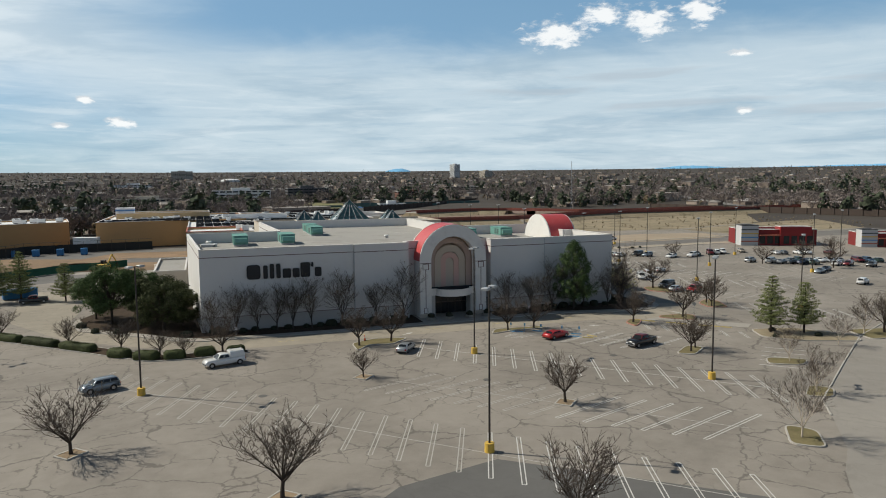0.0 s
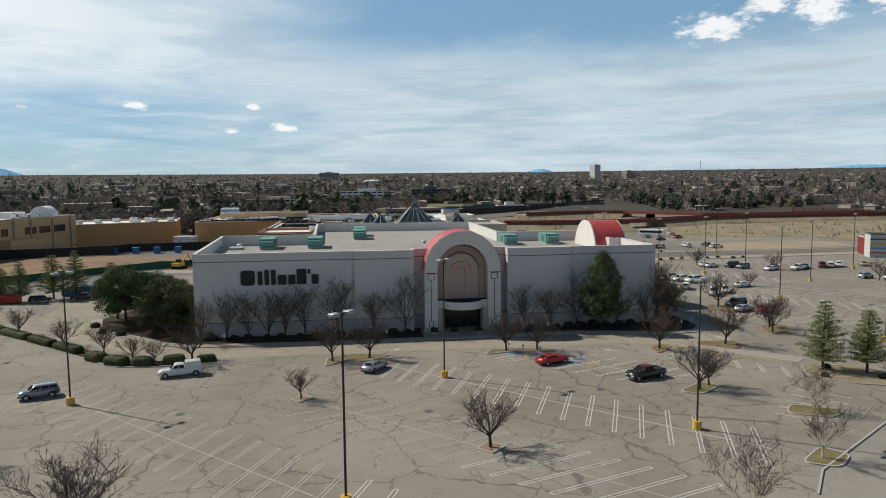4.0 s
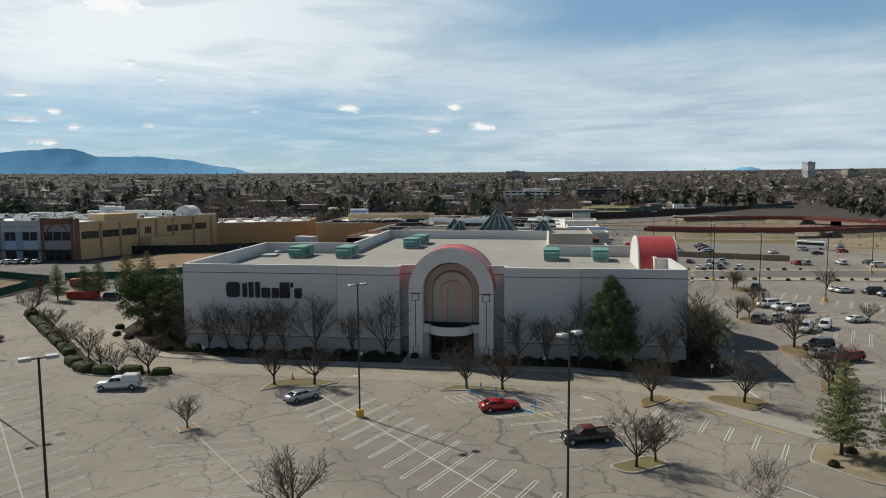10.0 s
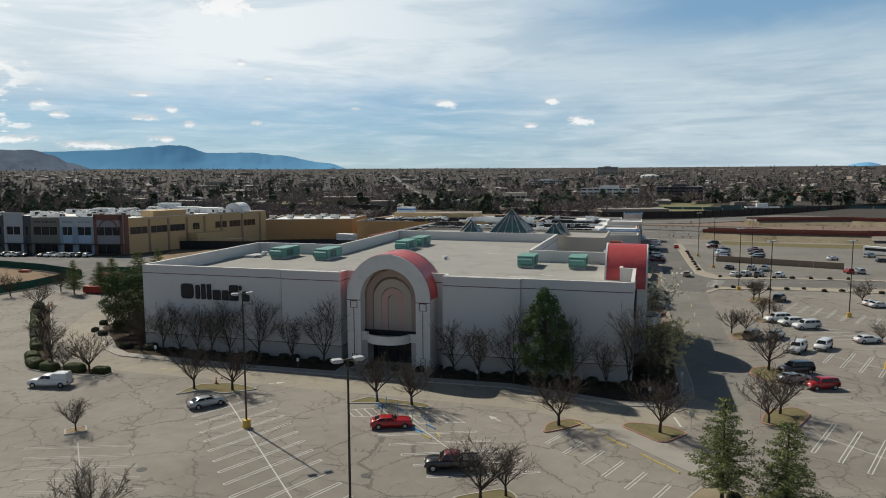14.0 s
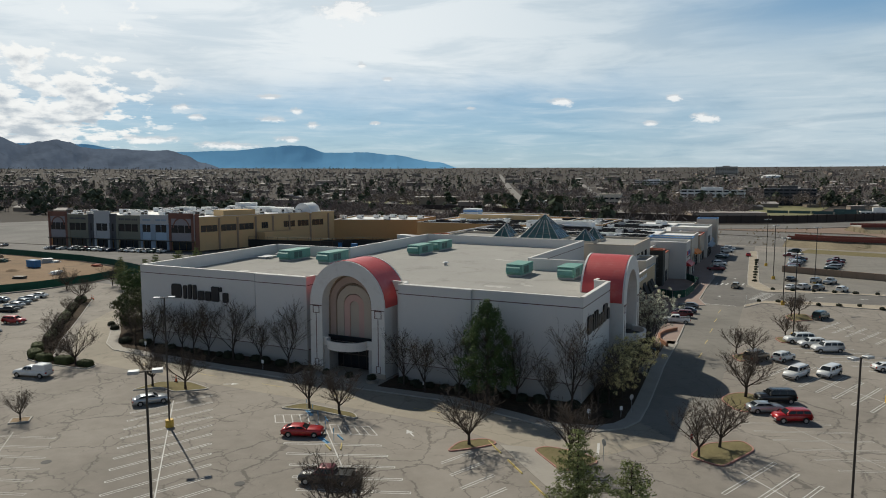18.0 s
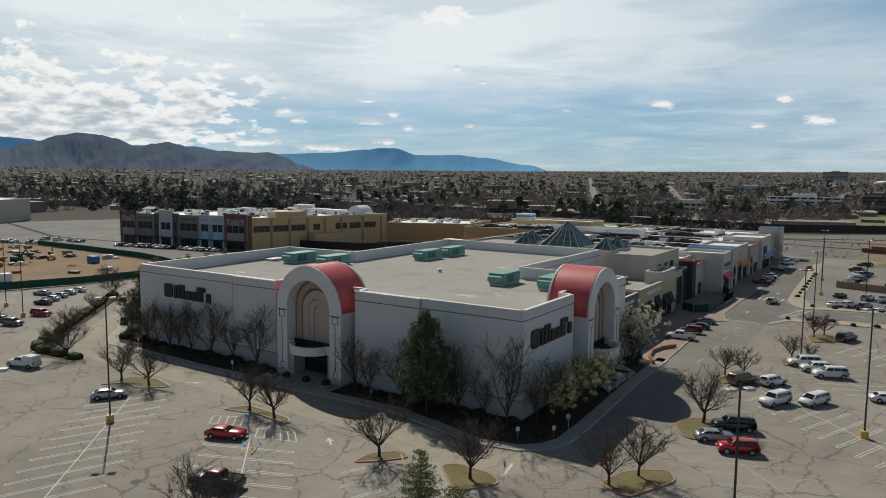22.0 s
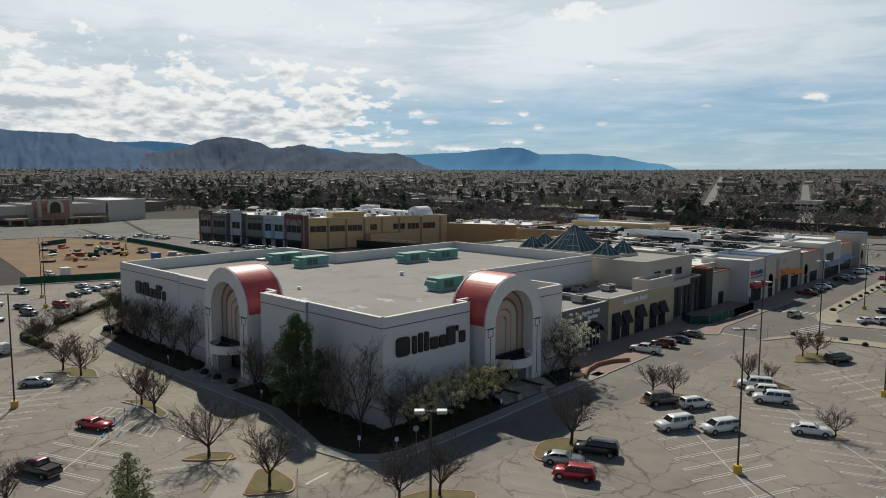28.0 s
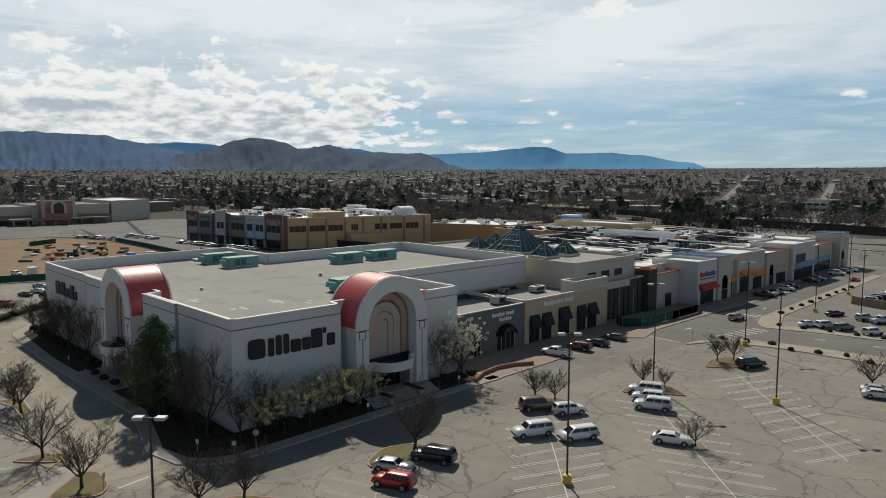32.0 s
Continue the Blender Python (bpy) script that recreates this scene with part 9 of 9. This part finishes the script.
def far_crown(seed, cone, lobes, leaf_n):
    """An evergreen of unit height: a short trunk and leafy lobes, as quads."""
    rg = random.Random(seed)
    out = [[Vector(p) for p in ((-0.02, 0, 0), (0.02, 0, 0), (0.015, 0, 0.4), (-0.015, 0, 0.4))]]
    for k in range(lobes):
        u = (k + rg.random()) / lobes
        a = rg.uniform(0, 6.283)
        wide = 0.24 * (1 - u) ** 0.7 if cone else 0.28 * math.sqrt(max(0.05, 1 - (2 * u - 0.9) ** 2 * 0.9))
        c = Vector((math.cos(a) * wide * rg.uniform(0.3, 1.0), math.sin(a) * wide * rg.uniform(0.3, 1.0), 0.14 + 0.78 * u))
        r = rg.uniform(0.12, 0.20) * (1.2 - 0.6 * u if cone else 1.1)
        for q in range(leaf_n):
            o = Vector((rg.gauss(0, 1), rg.gauss(0, 1), rg.gauss(0, 1) + 0.3)).normalized()
            out.append(quad_at(c + Vector((o.x, o.y, o.z * 1.1)) * r, o + Vector((rg.uniform(-1, 1), rg.uniform(-1, 1), rg.uniform(-1, 1))) * 0.35, r * rg.uniform(0.55, 0.95), 0.75, rg))
    return out


def far_bare(seed, limbs, twigs, thick, haze_n):
    """A leafless tree of unit height: trunk, fanned limbs and fine twigs, as slender quads."""
    rg = random.Random(seed)

    def rod(p, q, w0, w1):
        d = (q - p).normalized()
        k = d.cross(Vector((rg.uniform(-1, 1), rg.uniform(-1, 1), 0.1))).normalized()
        return [p - k * w0, p + k * w0, q + k * w1, q - k * w1]
    top = Vector((0, 0, 0.25))
    out = [rod(Vector((0, 0, 0)), top, 0.028, 0.022)]
    for k in range(limbs):
        a = 6.283 * k / limbs + rg.uniform(-0.4, 0.4)
        lean = rg.uniform(0.15, 0.8)
        d = Vector((math.cos(a) * lean, math.sin(a) * lean, 1)).normalized()
        e = top + d * rg.uniform(0.45, 0.68)
        out.append(rod(top, e, 0.014 * thick, 0.006 * thick))
        for q in range(twigs):
            s0 = top.lerp(e, rg.uniform(0.35, 1.0))
            t = (d + Vector((rg.uniform(-1, 1), rg.uniform(-1, 1), rg.uniform(-0.5, 0.9)))).normalized()
            out.append(rod(s0, s0 + t * rg.uniform(0.12, 0.30), 0.0085 * thick, 0.004 * thick))
        for q in range(haze_n):
            c = top.lerp(e, rg.uniform(0.5, 1.1)) + Vector((rg.gauss(0, 0.10), rg.gauss(0, 0.10), rg.gauss(0, 0.06)))
            out.append(quad_at(c, (rg.uniform(-1, 1), rg.uniform(-1, 1), rg.uniform(-0.2, 1)), rg.uniform(0.05, 0.09) * (1 + thick) * 0.5, 0.28, rg))
    return out


def plant(name, label, count, mat, lo, hi, wide, near, mid, far, wood):
    """Sets down many far trees in one mesh, coarser ones farther off; wood steers which parts of the town they favour."""
    v, f = [], []
    for i in range(count):
        x, y, r = spot(330, 4300)
        if clear(x, y) or on_street(x, y, 9):
            continue
        patch = noise.noise((x * 0.006, y * 0.006, 1.5)) + 0.5 * noise.noise((x * 0.02, y * 0.02, 7.0))
        if rng.random() > 0.55 + wood * patch * 1.6:
            continue
        z, h = land(x, y) - 0.2, rng.uniform(lo, hi) * (1.0 if rng.random() < 0.85 else 1.25)
        k = h * wide * rng.uniform(0.85, 1.3)
        t = rng.uniform(0, 6.283)
        ct, st = math.cos(t) * k, math.sin(t) * k
        kinds_ = near if r < 800 else mid if r < 1700 else far
        for q in kinds_[rng.randrange(len(kinds_))]:
            n = len(v)
            v += [(x + p.x * ct - p.y * st, y + p.x * st + p.y * ct, z + p.z * h) for p in q]
            f.append((n, n + 1, n + 2, n + 3))
    me = bpy.data.meshes.new(name)
    me.from_pydata(v, [], f)
    me.materials.append(mat)
    return tagged(new(name, me), label, "trees", kind="stuff")


plant("far_bare_trees", "grey-brown leafless trees of the distant town", 20000, M_far_bare, 8, 14, 1.2, [far_bare(k, 7, 4, 1.2, 6) for k in range(6)], [far_bare(k, 5, 2, 2.0, 4) for k in range(10, 16)], [far_bare(k, 3, 1, 3.4, 3) for k in range(20, 26)], -0.3)
plant("far_evergreens", "dark evergreen trees of the distant town", 7200, M_far_green, 8, 15, 1.0, [far_crown(k, k % 2, 9, 9) for k in range(8)], [far_crown(k, k % 2, 6, 5) for k in range(10, 16)], [far_crown(k, k % 2, 3, 4) for k in range(20, 26)], 0.9)
plant("far_dry_trees", "tan and rusty shrubs and trees of the distant town", 3600, M_far_tan, 3.5, 8, 1.2, [far_crown(k, 0, 5, 8) for k in range(30, 34)], [far_crown(k, 0, 4, 5) for k in range(40, 44)], [far_crown(k, 0, 3, 3) for k in range(50, 54)], 0.0)

# scrub on the dry fields and embankments
v, f = [], []
scrub = [far_crown(k, 0, 3, 5) for k in range(60, 66)]
for x0, x1, y0, y1, count in ((185, 375, 300, 402, 170), (240, 365, 262, 332, 70), (70, 290, 392, 500, 170), (-330, -160, 150, 236, 40), (60, 180, 372, 396, 60), (-160, 60, 392, 470, 120)):
    for i in range(count):
        x, y, h = rng.uniform(x0, x1), rng.uniform(y0, y1), rng.uniform(0.5, 1.7)
        for q in scrub[rng.randrange(6)]:
            n = len(v)
            v += [(x + p.x * h * 1.6, y + p.y * h * 1.6, p.z * h) for p in q]
            f.append((n, n + 1, n + 2, n + 3))
me = bpy.data.meshes.new("scrub")
me.from_pydata(v, [], f)
me.materials.append(M_far_tan)
tagged(new("scrub", me), "dry tan and olive scrub on the open fields", "shrubs", kind="stuff")

# hills along the horizon
def hills(name, label, dist, crest, base, mat, seed, depth, rough=0.30):
    bm = bmesh.new()
    steps = 22
    rows = [[] for k in range(steps + 1)]
    az0, az1 = crest[0][0], crest[-1][0]
    n = 420
    for i in range(n + 1):
        az = az0 + (az1 - az0) * i / n
        for (a, ea), (b, eb) in zip(crest, crest[1:]):
            if min(a, b) <= az <= max(a, b):
                s = (az - a) / (b - a)
                s = s * s * (3 - 2 * s)
                el = ea + (eb - ea) * s
                break
        el += 0.05 * noise.noise((az * 1.3, seed, 0)) + 0.03 * noise.noise((az * 4.1, seed, 2))
        t = radians(az)
        z1 = 31 + dist * math.tan(radians(el))
        for k in range(steps + 1):
            f = k / steps
            ridge = 1 - 2.2 * abs(noise.noise((az * 0.9 + 0.5 * noise.noise((az * 2.0, f * 2.0, seed + 2)), f * 1.1, seed + 4)))
            bulge = noise.noise((az * 0.55 + f * 1.4, f * 2.2, seed)) + 0.9 * ridge + 0.4 * noise.noise((az * 3.2 - f * 2.0, f * 6.0, seed + 7))
            g = min(1.0, max(0.0, f ** 1.25 + rough * bulge * f * (1 - f)))
            d = dist - depth * (1 - f)
            rows[k].append(bm.verts.new((100 + d * math.cos(t), 45 + d * math.sin(t), base + (z1 - base) * g)))
    for a, b in zip(rows, rows[1:]):
        for i in range(n):
            bm.faces.new((a[i], a[i + 1], b[i + 1], b[i]))
    bmesh.ops.recalc_face_normals(bm, faces=bm.faces[:])
    return solo(name, bm, mat, label, "mountains", "structure", smooth=True)


# distance haze is mixed into these hill colours as blue and violet
M_hill_far = material("haze_tinted_far_hill", (0.20, 0.46, 0.72), 1.0, var=0.05, scale=0.002, grain=0.01, spec=0.0)
M_hill_range = material("haze_tinted_range", (0.135, 0.205, 0.32), 1.0, var=0.14, scale=0.004, grain=0.03, dirt=(0.115, 0.155, 0.22), dirt_amount=0.6, spec=0.0)
M_hill_near = material("haze_tinted_foothill", (0.15, 0.185, 0.245), 1.0, var=0.2, scale=0.004, grain=0.03, dirt=(0.10, 0.12, 0.16), dirt_amount=0.7, spec=0.0)
hills("far_mountains", "distant mountain range under low cloud, haze-blue in its colour", 4780, [(176, 2.2), (166, 2.3), (160, 2.55), (157.6, 2.62), (156.2, 2.72), (154.5, 2.66), (152.5, 2.45), (147.0, 2.35), (144.0, 2.40), (142.6, 2.36), (140.4, 2.0), (136.3, 1.9), (132.6, 2.05), (129.3, 2.35), (128.2, 2.5), (127.0, 2.48), (125.2, 1.95), (121.9, 1.98), (119.8, 1.78), (116.2, 1.2), (113.5, 0.5), (110, 0.3)], 55, M_hill_far, 3, 320, 0.08)
hills("west_range", "mountain range behind the town, violet haze in its colour", 4560, [(192, 2.7), (176, 3.1), (168.5, 3.2), (166.1, 3.3), (163.7, 3.2), (161.3, 3.15), (160.0, 2.85), (158.9, 2.65), (157.0, 2.25), (154.5, 1.8), (151.0, 1.35), (147, 1.0), (143, 0.7)], 45, M_hill_range, 9, 700)
hills("near_mountains", "foothills standing before the mountains, grey-blue haze in their colour", 4420, [(160, 0.9), (157.2, 1.7), (155.2, 1.95), (153.5, 2.4), (151.8, 2.95), (150.6, 3.17), (149.2, 3.05), (148.3, 2.85), (146.7, 2.25), (145.6, 2.5), (144.5, 2.68), (143.8, 2.5), (142.9, 2.15), (142.0, 2.05), (140.4, 2.08), (138.8, 1.98), (137.1, 2.02), (136.0, 1.7), (134.7, 1.1), (132.5, 0.4)], 45, M_hill_near, 21, 520)
hills("east_mesa", "faint mesa along the horizon, haze-blue in its colour", 4700, [(80, 0.4), (77.5, 0.55), (75.2, 0.95), (73.4, 0.55), (62, 0.45), (56, 0.6), (52, 0.95), (48, 0.72), (38, 0.85), (25, 0.8)], 50, M_hill_far, 15, 250)
